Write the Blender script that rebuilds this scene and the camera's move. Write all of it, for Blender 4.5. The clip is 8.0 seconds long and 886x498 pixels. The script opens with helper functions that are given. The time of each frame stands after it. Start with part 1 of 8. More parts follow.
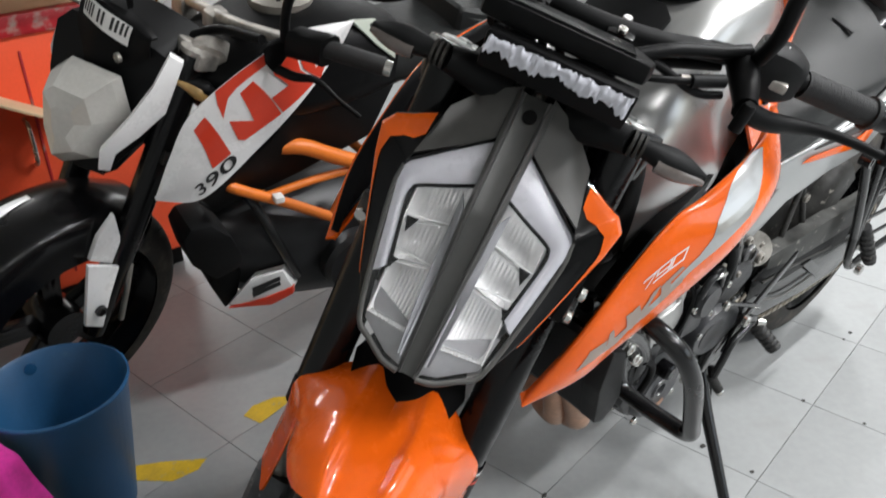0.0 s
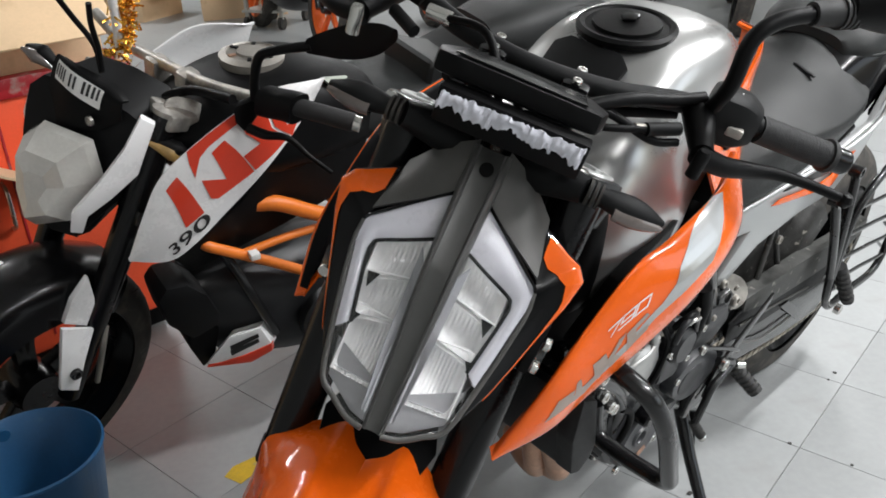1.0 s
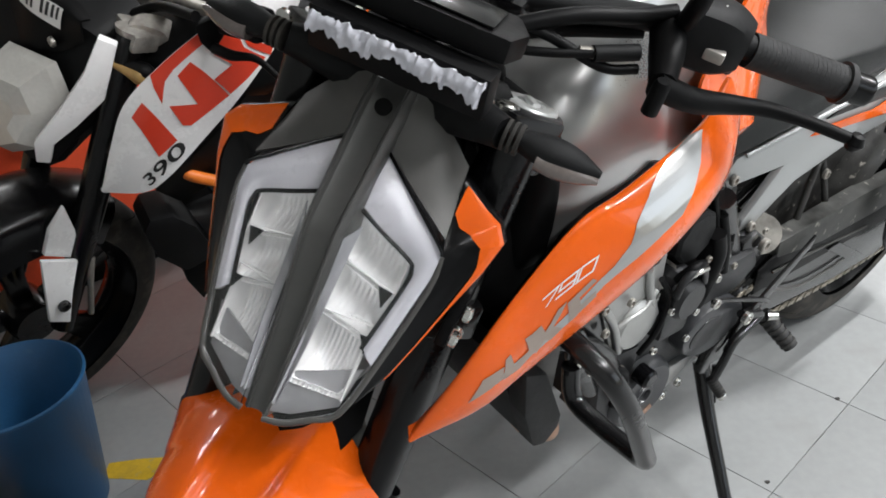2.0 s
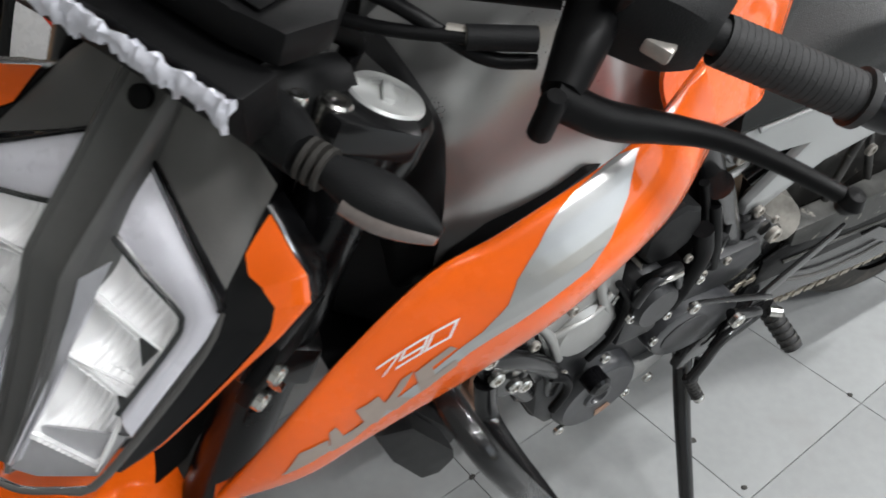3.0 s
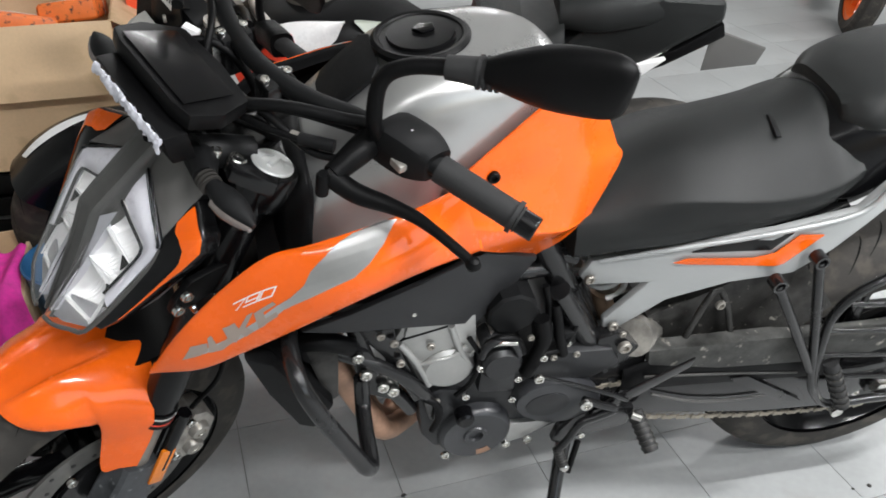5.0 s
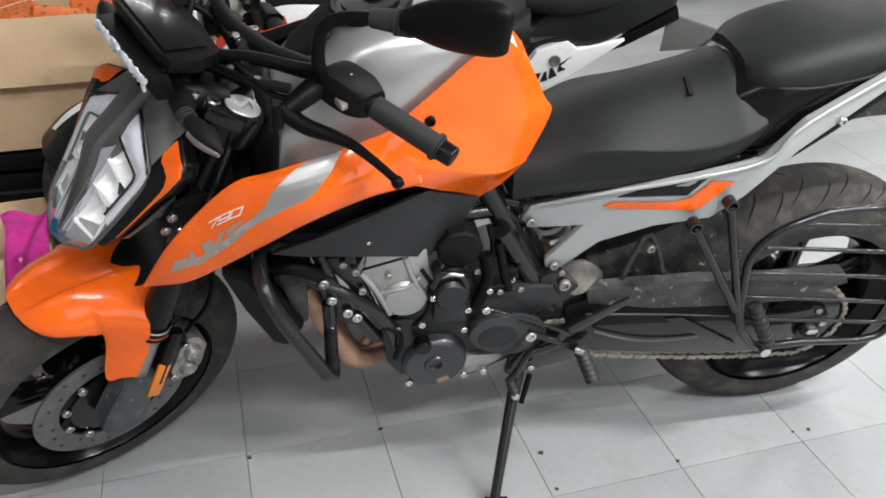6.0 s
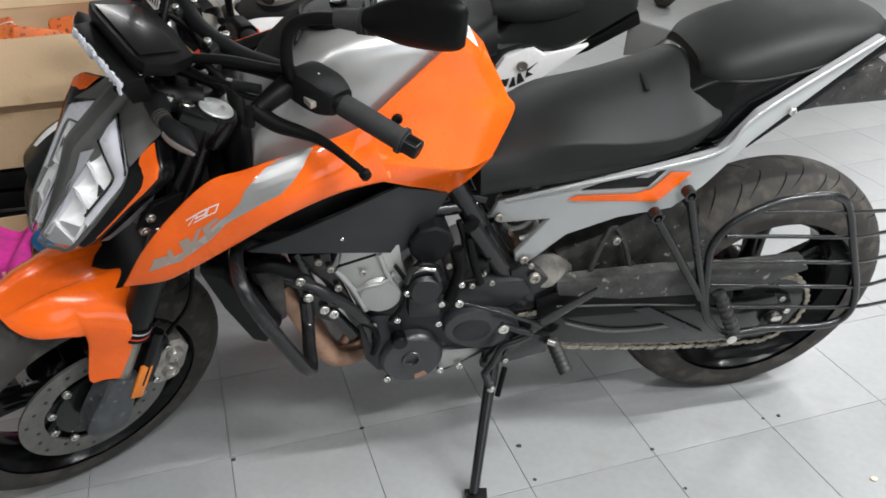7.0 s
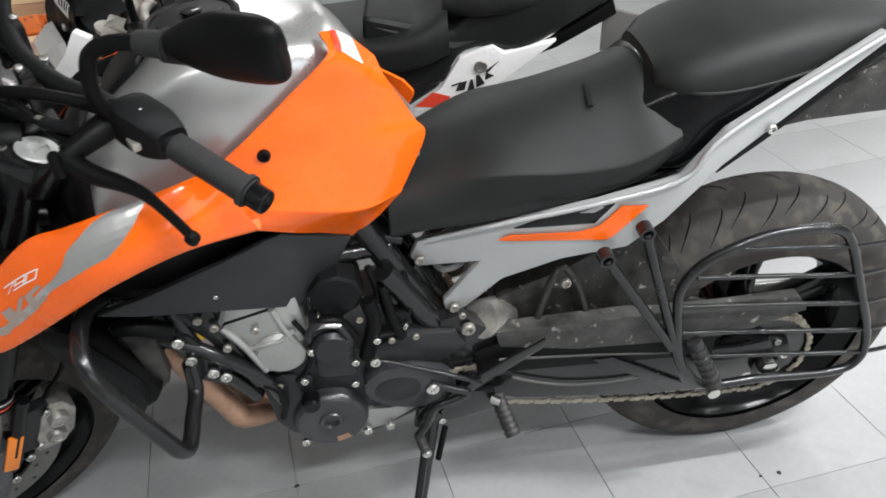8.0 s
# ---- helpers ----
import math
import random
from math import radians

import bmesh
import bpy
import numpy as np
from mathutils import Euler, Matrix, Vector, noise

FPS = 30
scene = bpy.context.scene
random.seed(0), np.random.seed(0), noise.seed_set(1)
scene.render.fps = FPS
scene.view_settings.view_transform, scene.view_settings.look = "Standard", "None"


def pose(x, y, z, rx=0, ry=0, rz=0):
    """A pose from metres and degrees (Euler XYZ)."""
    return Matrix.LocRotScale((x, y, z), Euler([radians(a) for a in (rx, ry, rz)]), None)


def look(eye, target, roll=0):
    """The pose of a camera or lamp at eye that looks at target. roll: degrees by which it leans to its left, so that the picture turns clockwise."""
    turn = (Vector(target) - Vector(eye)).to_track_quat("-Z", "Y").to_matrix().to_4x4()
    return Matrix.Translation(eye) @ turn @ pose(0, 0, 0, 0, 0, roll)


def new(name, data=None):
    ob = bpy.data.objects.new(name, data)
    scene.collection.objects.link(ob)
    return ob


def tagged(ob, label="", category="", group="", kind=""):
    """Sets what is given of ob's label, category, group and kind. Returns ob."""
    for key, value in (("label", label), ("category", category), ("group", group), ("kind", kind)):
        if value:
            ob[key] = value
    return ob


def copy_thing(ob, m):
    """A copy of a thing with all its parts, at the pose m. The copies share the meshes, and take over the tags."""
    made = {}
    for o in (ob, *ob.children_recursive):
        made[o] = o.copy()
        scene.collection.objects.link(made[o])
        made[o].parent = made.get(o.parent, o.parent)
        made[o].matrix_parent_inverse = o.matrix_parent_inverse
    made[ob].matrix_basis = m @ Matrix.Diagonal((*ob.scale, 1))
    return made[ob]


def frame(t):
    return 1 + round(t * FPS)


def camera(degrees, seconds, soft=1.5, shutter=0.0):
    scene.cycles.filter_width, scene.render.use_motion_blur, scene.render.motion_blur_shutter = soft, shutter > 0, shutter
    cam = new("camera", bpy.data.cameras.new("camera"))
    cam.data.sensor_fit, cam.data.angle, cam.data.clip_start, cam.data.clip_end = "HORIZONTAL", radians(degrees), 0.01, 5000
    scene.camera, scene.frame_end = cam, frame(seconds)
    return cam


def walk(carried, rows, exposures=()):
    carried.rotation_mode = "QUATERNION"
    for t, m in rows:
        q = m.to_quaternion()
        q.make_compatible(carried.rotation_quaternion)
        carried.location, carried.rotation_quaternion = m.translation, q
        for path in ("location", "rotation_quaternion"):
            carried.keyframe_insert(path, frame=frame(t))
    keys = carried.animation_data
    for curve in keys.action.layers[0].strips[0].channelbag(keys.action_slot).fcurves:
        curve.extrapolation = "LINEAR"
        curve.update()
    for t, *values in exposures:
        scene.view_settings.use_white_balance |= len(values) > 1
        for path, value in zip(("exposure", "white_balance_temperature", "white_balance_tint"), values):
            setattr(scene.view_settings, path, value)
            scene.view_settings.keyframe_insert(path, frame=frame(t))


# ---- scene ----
cam = camera(55.4, 8.0, soft=1.7, shutter=0.25)
PATH = [
    (0, (-0.431, -0.737, 1.233), (0.801, 0.51, 0.27), -1.2),
    (0.5, (-0.433, -0.744, 1.241), (0.873, 0.52, 0.406), -1.8),
    (1, (-0.406, -0.76, 1.235), (0.878, 0.511, 0.377), -2.6),
    (1.5, (-0.289, -0.784, 1.219), (0.867, 0.538, 0.261), -4.0),
    (2.8, (0.062, -0.714, 1.169), (0.913, 0.629, -0.045), -5.1),
    (3, (0.136, -0.68, 1.174), (0.912, 0.631, -0.121), -3.8),
    (3.5, (0.263, -0.743, 1.202), (0.76, 0.629, -0.167), -2.4),
    (4, (0.297, -0.894, 1.251), (0.662, 0.582, -0.049), -0.6),
    (4.5, (0.272, -1.09, 1.319), (0.692, 0.515, 0.202), 1.5),
    (4.7, (0.28, -1.143, 1.333), (0.734, 0.486, 0.265), 1.3),
    (5.8, (0.429, -1.438, 1.352), (0.78, 0.259, 0.354), -0.2),
    (6, (0.404, -1.484, 1.343), (0.758, 0.21, 0.341), -0.1),
    (6.5, (0.4, -1.561, 1.343), (0.783, 0.145, 0.371), -0.6),
    (7, (0.416, -1.558, 1.328), (0.806, 0.153, 0.369), -1.2),
    (7.5, (0.552, -1.459, 1.306), (0.885, 0.255, 0.331), -2.5),
    (8, (0.703, -1.327, 1.295), (0.968, 0.383, 0.293), -4.0),
]

walk(cam, [(t, look(eye, target, roll)) for t, eye, target, roll in PATH], [(0.0, 0.2), (1.5, 0.12), (3.0, 0.04), (3.5, 0.12), (4.2, 0.24), (5.8, 0.1), (7.0, 0.04), (8.0, 0.12)])

# ---- light ----
world = bpy.data.worlds.new("sky")
scene.world = world
world.use_nodes = True
sky = world.node_tree.nodes.new("ShaderNodeTexSky")
sky.sky_type, sky.sun_disc = "NISHITA", False
sky.sun_elevation, sky.sun_rotation = radians(42), radians(200)
world.node_tree.links.new(sky.outputs[0], world.node_tree.nodes["Background"].inputs[0])
world.node_tree.nodes["Background"].inputs[1].default_value = 0.1
scene.view_settings.exposure = 0.0


def area_lamp(name, m, sx, sy, watts, colour):
    d = bpy.data.lights.new(name, "AREA")
    d.shape, d.size, d.size_y, d.energy, d.color = "RECTANGLE", sx, sy, watts, colour
    ob = new(name, d)
    ob.matrix_world = m
    return ob


# added lamps out of view: a wide fill from the south and tubes under the ceiling
area_lamp("south_fill_light", look((3.6, -5.3, 2.0), (1.4, 0.0, 0.4)), 4.6, 1.8, 45, (0.93, 0.97, 1.0))
# number, places and watts of the tubes are chosen to balance the brightness
TUBES = [(2.6, -1.3, 116), (1.3, -2.5, 92), (-0.7, -2.7, 14), (4.4, -2.2, 112), (5.2, 1.3, 48), (4.4, 3.4, 48), (0.4, 2.6, 24), (1.4, 5.2, 20), (3.2, 7.0, 60), (6.9, 5.2, 60)]
for x, y, watts in TUBES:
    area_lamp("tube_fill_light", pose(x, y, 3.06, 0, 0, 0), 1.15, 0.06, watts, (0.985, 0.99, 1.0))

# ---- helpers of the scene ----
MATS = {}


def mat(name, colour, rough=0.5, metal=0.0, coat=0.0, var=0.12, scale=9.0, fine=140.0, bump=0.0, grain=0.0, dirt=None, dirt_at=0.62, spec=0.5, alpha_glass=False, rand=0.0):
    """A surface with tone changes at two scales, relief and, where asked, patches of dirt."""
    if name in MATS:
        return MATS[name]
    m = bpy.data.materials.new(name)
    m.use_nodes = True
    t = m.node_tree
    bs = t.nodes["Principled BSDF"]
    co = t.nodes.new("ShaderNodeTexCoord")

    def noise_at(sc, detail):
        n = t.nodes.new("ShaderNodeTexNoise")
        n.inputs["Scale"].default_value, n.inputs["Detail"].default_value = sc, detail
        t.links.new(co.outputs["Object"], n.inputs["Vector"])
        return n

    big, small = noise_at(scale, 3), noise_at(fine, 4)
    mixed = t.nodes.new("ShaderNodeMath")
    mixed.operation = "MULTIPLY_ADD"
    t.links.new(small.outputs["Fac"], mixed.inputs[0])
    mixed.inputs[1].default_value = 0.35
    t.links.new(big.outputs["Fac"], mixed.inputs[2])
    ramp = t.nodes.new("ShaderNodeMapRange")
    t.links.new(mixed.outputs[0], ramp.inputs["Value"])
    ramp.inputs["From Min"].default_value, ramp.inputs["From Max"].default_value = 0.45, 0.9
    ramp.inputs["To Min"].default_value, ramp.inputs["To Max"].default_value = 1 - var, 1 + var
    tone = t.nodes.new("ShaderNodeMix")
    tone.data_type, tone.blend_type = "RGBA", "MULTIPLY"
    tone.inputs["Factor"].default_value = 1.0
    tone.inputs["A"].default_value = (*colour, 1)
    t.links.new(ramp.outputs[0], tone.inputs["B"])
    out = tone.outputs["Result"]
    if rand:
        info = t.nodes.new("ShaderNodeObjectInfo")
        rr = t.nodes.new("ShaderNodeMapRange")
        t.links.new(info.outputs["Random"], rr.inputs["Value"])
        rr.inputs["To Min"].default_value, rr.inputs["To Max"].default_value = 1 - rand, 1 + rand
        t2 = t.nodes.new("ShaderNodeMix")
        t2.data_type, t2.blend_type = "RGBA", "MULTIPLY"
        t2.inputs["Factor"].default_value = 1.0
        t.links.new(out, t2.inputs["A"])
        t.links.new(rr.outputs[0], t2.inputs["B"])
        out = t2.outputs["Result"]
    if dirt:
        spots = noise_at(scale * 2.3, 8)
        dr = t.nodes.new("ShaderNodeMapRange")
        t.links.new(spots.outputs["Fac"], dr.inputs["Value"])
        dr.inputs["From Min"].default_value, dr.inputs["From Max"].default_value = dirt_at, dirt_at + 0.12
        t3 = t.nodes.new("ShaderNodeMix")
        t3.data_type = "RGBA"
        t.links.new(dr.outputs[0], t3.inputs["Factor"])
        t.links.new(out, t3.inputs["A"])
        t3.inputs["B"].default_value = (*dirt, 1)
        out = t3.outputs["Result"]
    t.links.new(out, bs.inputs["Base Color"])
    rg = t.nodes.new("ShaderNodeMapRange")
    t.links.new(mixed.outputs[0], rg.inputs["Value"])
    rg.inputs["From Min"].default_value, rg.inputs["From Max"].default_value = 0.45, 0.9
    rg.inputs["To Min"].default_value, rg.inputs["To Max"].default_value = max(0.02, rough * 0.85), min(1, rough * 1.18)
    t.links.new(rg.outputs[0], bs.inputs["Roughness"])
    bs.inputs["Metallic"].default_value = metal
    bs.inputs["Coat Weight"].default_value = coat
    bs.inputs["Coat Roughness"].default_value = 0.06
    bs.inputs["Specular IOR Level"].default_value = spec
    if bump or grain:
        bp = t.nodes.new("ShaderNodeBump")
        bp.inputs["Strength"].default_value = bump or grain
        bp.inputs["Distance"].default_value = 0.001
        t.links.new((small if bump else noise_at(900, 2)).outputs["Fac"], bp.inputs["Height"])
        t.links.new(bp.outputs[0], bs.inputs["Normal"])
    MATS[name] = m
    return m


def clear(name, colour=(1, 1, 1), rough=0.02, ior=1.45):
    m = bpy.data.materials.new(name)
    m.use_nodes = True
    bs = m.node_tree.nodes["Principled BSDF"]
    bs.inputs["Base Color"].default_value = (*colour, 1)
    bs.inputs["Roughness"].default_value = rough
    bs.inputs["Transmission Weight"].default_value = 1.0
    bs.inputs["IOR"].default_value = ior
    return m


def glow(name, colour, strength):
    m = bpy.data.materials.new(name)
    m.use_nodes = True
    bs = m.node_tree.nodes["Principled BSDF"]
    bs.inputs["Base Color"].default_value = (*colour, 1)
    bs.inputs["Emission Color"].default_value = (*colour, 1)
    bs.inputs["Emission Strength"].default_value = strength
    return m


ORANGE = mat("orange_gloss_paint", (0.86, 0.125, 0.006), 0.26, coat=0.75, var=0.05, scale=14, spec=0.12)
ORANGE_DULL = mat("orange_powder_coat", (0.66, 0.16, 0.015), 0.45, var=0.15, dirt=(0.2, 0.07, 0.02), dirt_at=0.6)
SILVER = mat("silver_metallic_paint", (0.45, 0.45, 0.445), 0.3, metal=0.75, coat=0.5, var=0.05, fine=600)
SILVER_GREY = mat("grey_metallic_paint", (0.4, 0.41, 0.41), 0.36, metal=0.3, coat=0.3, var=0.06, fine=500)
GRAPHITE = mat("graphite_plastic", (0.085, 0.082, 0.078), 0.42, metal=0.2, var=0.1, grain=0.12)
BLACK = mat("black_plastic", (0.0035, 0.0035, 0.0038), 0.46, var=0.2, grain=0.15, spec=0.12)
BLACK_MATT = mat("black_matt_plastic", (0.006, 0.0062, 0.0066), 0.52, var=0.2, grain=0.3, spec=0.16)
BLACK_GLOSS = mat("black_gloss_plastic", (0.003, 0.003, 0.0035), 0.24, coat=0.1, var=0.1, spec=0.22)
BLACK_METAL = mat("black_painted_steel", (0.009, 0.009, 0.0095), 0.24, coat=0.25, var=0.2, dirt=(0.06, 0.055, 0.05), dirt_at=0.74, spec=0.35)
PANEL_GREY = mat("charcoal_textured_plastic", (0.017, 0.0175, 0.019), 0.5, var=0.2, grain=0.35, spec=0.35)
BLACK_CAST = mat("black_cast_cover", (0.019, 0.0195, 0.021), 0.38, metal=0.25, var=0.25, scale=14, bump=0.15, spec=0.45)
RUBBER = mat("tyre_rubber", (0.034, 0.0315, 0.0285), 0.8, var=0.3, scale=12, dirt=(0.062, 0.055, 0.047), dirt_at=0.5, bump=0.25, spec=0.3)
GRIP = mat("grip_rubber", (0.014, 0.014, 0.0145), 0.7, var=0.15, grain=0.4)
SEAT = mat("seat_vinyl", (0.0098, 0.0109, 0.0108), 0.5, var=0.28, grain=0.5, scale=7, spec=0.3)
ALU = mat("cast_aluminium", (0.42, 0.42, 0.41), 0.45, metal=0.85, var=0.12, bump=0.2)
STEEL = mat("bright_steel", (0.62, 0.61, 0.58), 0.25, metal=1.0, var=0.1)
WORN_STEEL = mat("dull_steel", (0.33, 0.31, 0.28), 0.5, metal=0.8, var=0.25, dirt=(0.1, 0.06, 0.04), dirt_at=0.6)
PIPE = mat("heat_tinted_pipe", (0.42, 0.25, 0.17), 0.42, metal=0.6, var=0.3, scale=20)
CHAIN = mat("chain_steel", (0.3, 0.27, 0.22), 0.5, metal=0.55, var=0.4, scale=60)
DUSTY = mat("dusty_black_casting", (0.035, 0.034, 0.032), 0.45, metal=0.15, var=0.5, scale=34, dirt=(0.34, 0.32, 0.28), dirt_at=0.64, bump=0.25, spec=0.4)
SWING = mat("dusty_swingarm_paint", (0.05, 0.05, 0.047), 0.55, var=0.6, scale=22, dirt=(0.36, 0.34, 0.3), dirt_at=0.63, bump=0.3, spec=0.3)
FOOT_GREY = mat("dusty_fork_casting", (0.06, 0.064, 0.07), 0.45, metal=0.2, var=0.4, scale=30, dirt=(0.26, 0.27, 0.28), dirt_at=0.62, bump=0.3)
MILK = mat("milky_diffuser", (0.53, 0.53, 0.57), 0.3, coat=0.2, var=0.03)
ALT_BLACK = mat("satin_black_cast", (0.03, 0.031, 0.034), 0.34, var=0.2, scale=30, bump=0.05)
REFLECTOR = mat("bright_reflector", (0.93, 0.93, 0.93), 0.2, metal=0.4, var=0.03)
LENS_WALL = mat("frosted_lens_wall", (0.3, 0.3, 0.32), 0.18, coat=0.5, var=0.08)
LAMP_GREY = mat("grey_lamp_floor", (0.3, 0.3, 0.31), 0.35, metal=0.4)
WHITE = mat("white_gloss_plastic", (0.84, 0.84, 0.84), 0.28, coat=0.3, var=0.05, dirt=(0.6, 0.58, 0.55), dirt_at=0.74)
CAP_ALU = mat("bright_anodised_aluminium", (0.72, 0.73, 0.72), 0.42, metal=0.45, var=0.06)
# near-black that paints the shade inside tread slits and the bolt hole
HOLLOW_SHADE = mat("painted_hollow_shade", (0.006, 0.006, 0.006), 0.9, spec=0.1)
DISC_STEEL = mat("dull_disc_steel", (0.2, 0.195, 0.185), 0.42, metal=0.8, var=0.2, scale=30)
SPINE_GREY = mat("dark_satin_plastic", (0.085, 0.084, 0.081), 0.4, metal=0.25, var=0.1)
DECAL_RED = mat("red_sticker", (0.68, 0.05, 0.02), 0.35, var=0.06)
DECAL_DARK = mat("dark_grey_sticker", (0.36, 0.29, 0.25), 0.35, metal=0.2, var=0.05)
DECAL_BLACK = mat("black_sticker", (0.012, 0.012, 0.012), 0.35, var=0.05)
DECAL_WHITE = mat("white_sticker", (0.8, 0.79, 0.77), 0.4, var=0.04)
FOAM = mat("torn_white_foam_tape", (0.62, 0.62, 0.68), 0.85, var=0.18, scale=60, bump=0.8)
AMBER = mat("amber_reflector", (0.75, 0.2, 0.01), 0.2, coat=0.4, var=0.1)
SMOKE = mat("smoked_lens", (0.13, 0.108, 0.1), 0.16, coat=0.6, var=0.25, fine=220, bump=0.4)
GLASS = clear("clear_lamp_lens", ior=1.38)
GOLD = mat("gold_tinsel", (0.8, 0.42, 0.06), 0.25, metal=1.0, var=0.5, scale=120, bump=0.8)
OLD_ALU = mat("oxidised_aluminium", (0.38, 0.36, 0.33), 0.45, metal=0.7, var=0.35, scale=30, dirt=(0.3, 0.25, 0.18), dirt_at=0.64)
HAZY = mat("hazed_lamp_lens", (0.6, 0.585, 0.55), 0.16, coat=0.8, var=0.12, scale=9, dirt=(0.36, 0.33, 0.28), dirt_at=0.7)
CARD = mat("brown_cardboard", (0.7, 0.5, 0.31), 0.85, var=0.1, scale=4, dirt=(0.58, 0.4, 0.23), dirt_at=0.6)
RED_PAINT = mat("red_painted_steel", (0.85, 0.1, 0.035), 0.4, var=0.1, scale=3, dirt=(0.62, 0.08, 0.03), dirt_at=0.62)
CRIMSON = mat("crimson_painted_rim", (0.35, 0.012, 0.02), 0.45, var=0.2, dirt=(0.3, 0.25, 0.22), dirt_at=0.58)
BUCKET_BLUE = mat("blue_bucket_plastic", (0.015, 0.085, 0.2), 0.42, var=0.15, scale=6, dirt=(0.05, 0.12, 0.2), dirt_at=0.66)
PINK = mat("pink_cloth", (0.62, 0.03, 0.3), 0.9, var=0.25, scale=25, bump=0.6)
PRINT = mat("orange_printed_pack", (0.75, 0.17, 0.03), 0.5, var=0.1, scale=30, dirt=(0.03, 0.02, 0.02), dirt_at=0.55)
YELLOW = mat("worn_yellow_floor_paint", (0.62, 0.4, 0.02), 0.6, var=0.2, scale=20, dirt=(0.4, 0.34, 0.2), dirt_at=0.6)


def cr(points, n, closed=False):
    """A smooth curve through points, with n steps from each to the next."""
    p = np.array(points, float)
    if n <= 1 or len(p) < 3:
        if n <= 1:
            return p
        s = np.linspace(0, len(p) - 1, (len(p) - 1) * n + 1)
        return np.stack([np.interp(s, range(len(p)), p[:, k]) for k in range(p.shape[1])], 1)
    q = np.vstack([p[-1:], p, p[:2]]) if closed else np.vstack([2 * p[:1] - p[1:2], p, 2 * p[-1:] - p[-2:-1]])
    out = []
    for i in range(1, len(q) - 2):
        a, b, c, d = q[i - 1 : i + 3]
        for k in range(n):
            s = k / n
            out.append(0.5 * (2 * b + (c - a) * s + (2 * a - 5 * b + 4 * c - d) * s**2 + (3 * b - a - 3 * c + d) * s**3))
    if not closed:
        out.append(p[-1])
    return np.array(out)


def mesh_of(name, verts, faces, material, smooth=True, angle=38):
    me = bpy.data.meshes.new(name)
    me.from_pydata([tuple(v) for v in verts], [], faces)
    bm = bmesh.new()
    bm.from_mesh(me)
    bmesh.ops.recalc_face_normals(bm, faces=bm.faces)
    for f in bm.faces:
        f.smooth = smooth
    for e in bm.edges:
        e.smooth = smooth and (len(e.link_faces) < 2 or e.calc_face_angle(0) < radians(angle))
    bm.to_mesh(me)
    bm.free()
    me.materials.append(material)
    return me




def part(name, me, parent=None, label="", m=None):
    """Links a mesh as one object under a thing or part; m moves it in its parent's space."""
    ob = new(name, me)
    if parent is not None:
        ob.parent = parent
    if m is not None:
        ob.matrix_basis = m
    if label:
        ob["label"] = label
    return ob


def shifted(me, m):
    if m is not None:
        me.transform(m)
    return me


def grid_faces(a, b, close_a=False, close_b=False, off=0, flip=False):
    f = []
    for i in range(a if close_a else a - 1):
        for j in range(b if close_b else b - 1):
            i2, j2 = (i + 1) % a, (j + 1) % b
            q = (off + i * b + j, off + i * b + j2, off + i2 * b + j2, off + i2 * b + j)
            f.append(q[::-1] if flip else q)
    return f


class Surface:
    """A smooth sheet through rows of points, which decals can follow."""

    def __init__(self, rows, n=5, m=5):
        rows = [cr(r, m) for r in rows]
        cols = np.stack(rows, 0)
        self.g = np.stack([cr(cols[:, j], n) for j in range(cols.shape[1])], 1)
        du, dv = np.gradient(self.g, axis=0), np.gradient(self.g, axis=1)
        nr = np.cross(du, dv)
        self.nr = nr / (np.linalg.norm(nr, axis=2, keepdims=True) + 1e-12)
        if self.nr[..., 1].mean() > 0:
            self.nr = -self.nr

    def at(self, u, v, lift=0.0):
        """u from the first row to the last, v along a row, both 0 to 1."""
        a, b = self.g.shape[:2]
        x, y = min(max(u, 0), 1) * (a - 1), min(max(v, 0), 1) * (b - 1)
        i, j = min(int(x), a - 2), min(int(y), b - 2)
        s, t = x - i, y - j
        mixw = lambda g: g[i, j] * (1 - s) * (1 - t) + g[i + 1, j] * s * (1 - t) + g[i, j + 1] * (1 - s) * t + g[i + 1, j + 1] * s * t
        return mixw(self.g) + lift * mixw(self.nr)

    def mesh(self, name, material, thick=0.003, m=None, mirror=False):
        a, b = self.g.shape[:2]
        out = self.g.reshape(-1, 3)
        inn = (self.g - self.nr * thick).reshape(-1, 3)
        v = np.vstack([out, inn])
        k = a * b
        f = grid_faces(a, b) + grid_faces(a, b, off=k, flip=True)
        ring = [j for j in range(b)] + [i * b + b - 1 for i in range(1, a)] + [(a - 1) * b + j for j in range(b - 2, -1, -1)] + [i * b for i in range(a - 2, 0, -1)]
        for p, q in zip(ring, ring[1:] + ring[:1]):
            f.append((p, q, q + k, p + k))
        if mirror:
            v = v * (1, -1, 1)
        return shifted(mesh_of(name, v, f, material, angle=50), m)

    def strip(self, name, material, ua, ub, lift=0.0012, n=14, m=None, mirror=False):
        """A decal between two lines of (u, v)."""
        pa, pb = cr(np.array(ua, float), n), cr(np.array(ub, float), n)
        k = 5
        v = [self.at(*(p * (1 - s / k) + q * (s / k)), lift) for p, q in zip(pa, pb) for s in range(k + 1)]
        v = np.array(v)
        if mirror:
            v = v * (1, -1, 1)
        return shifted(mesh_of(name, v, grid_faces(len(pa), k + 1), material), m)


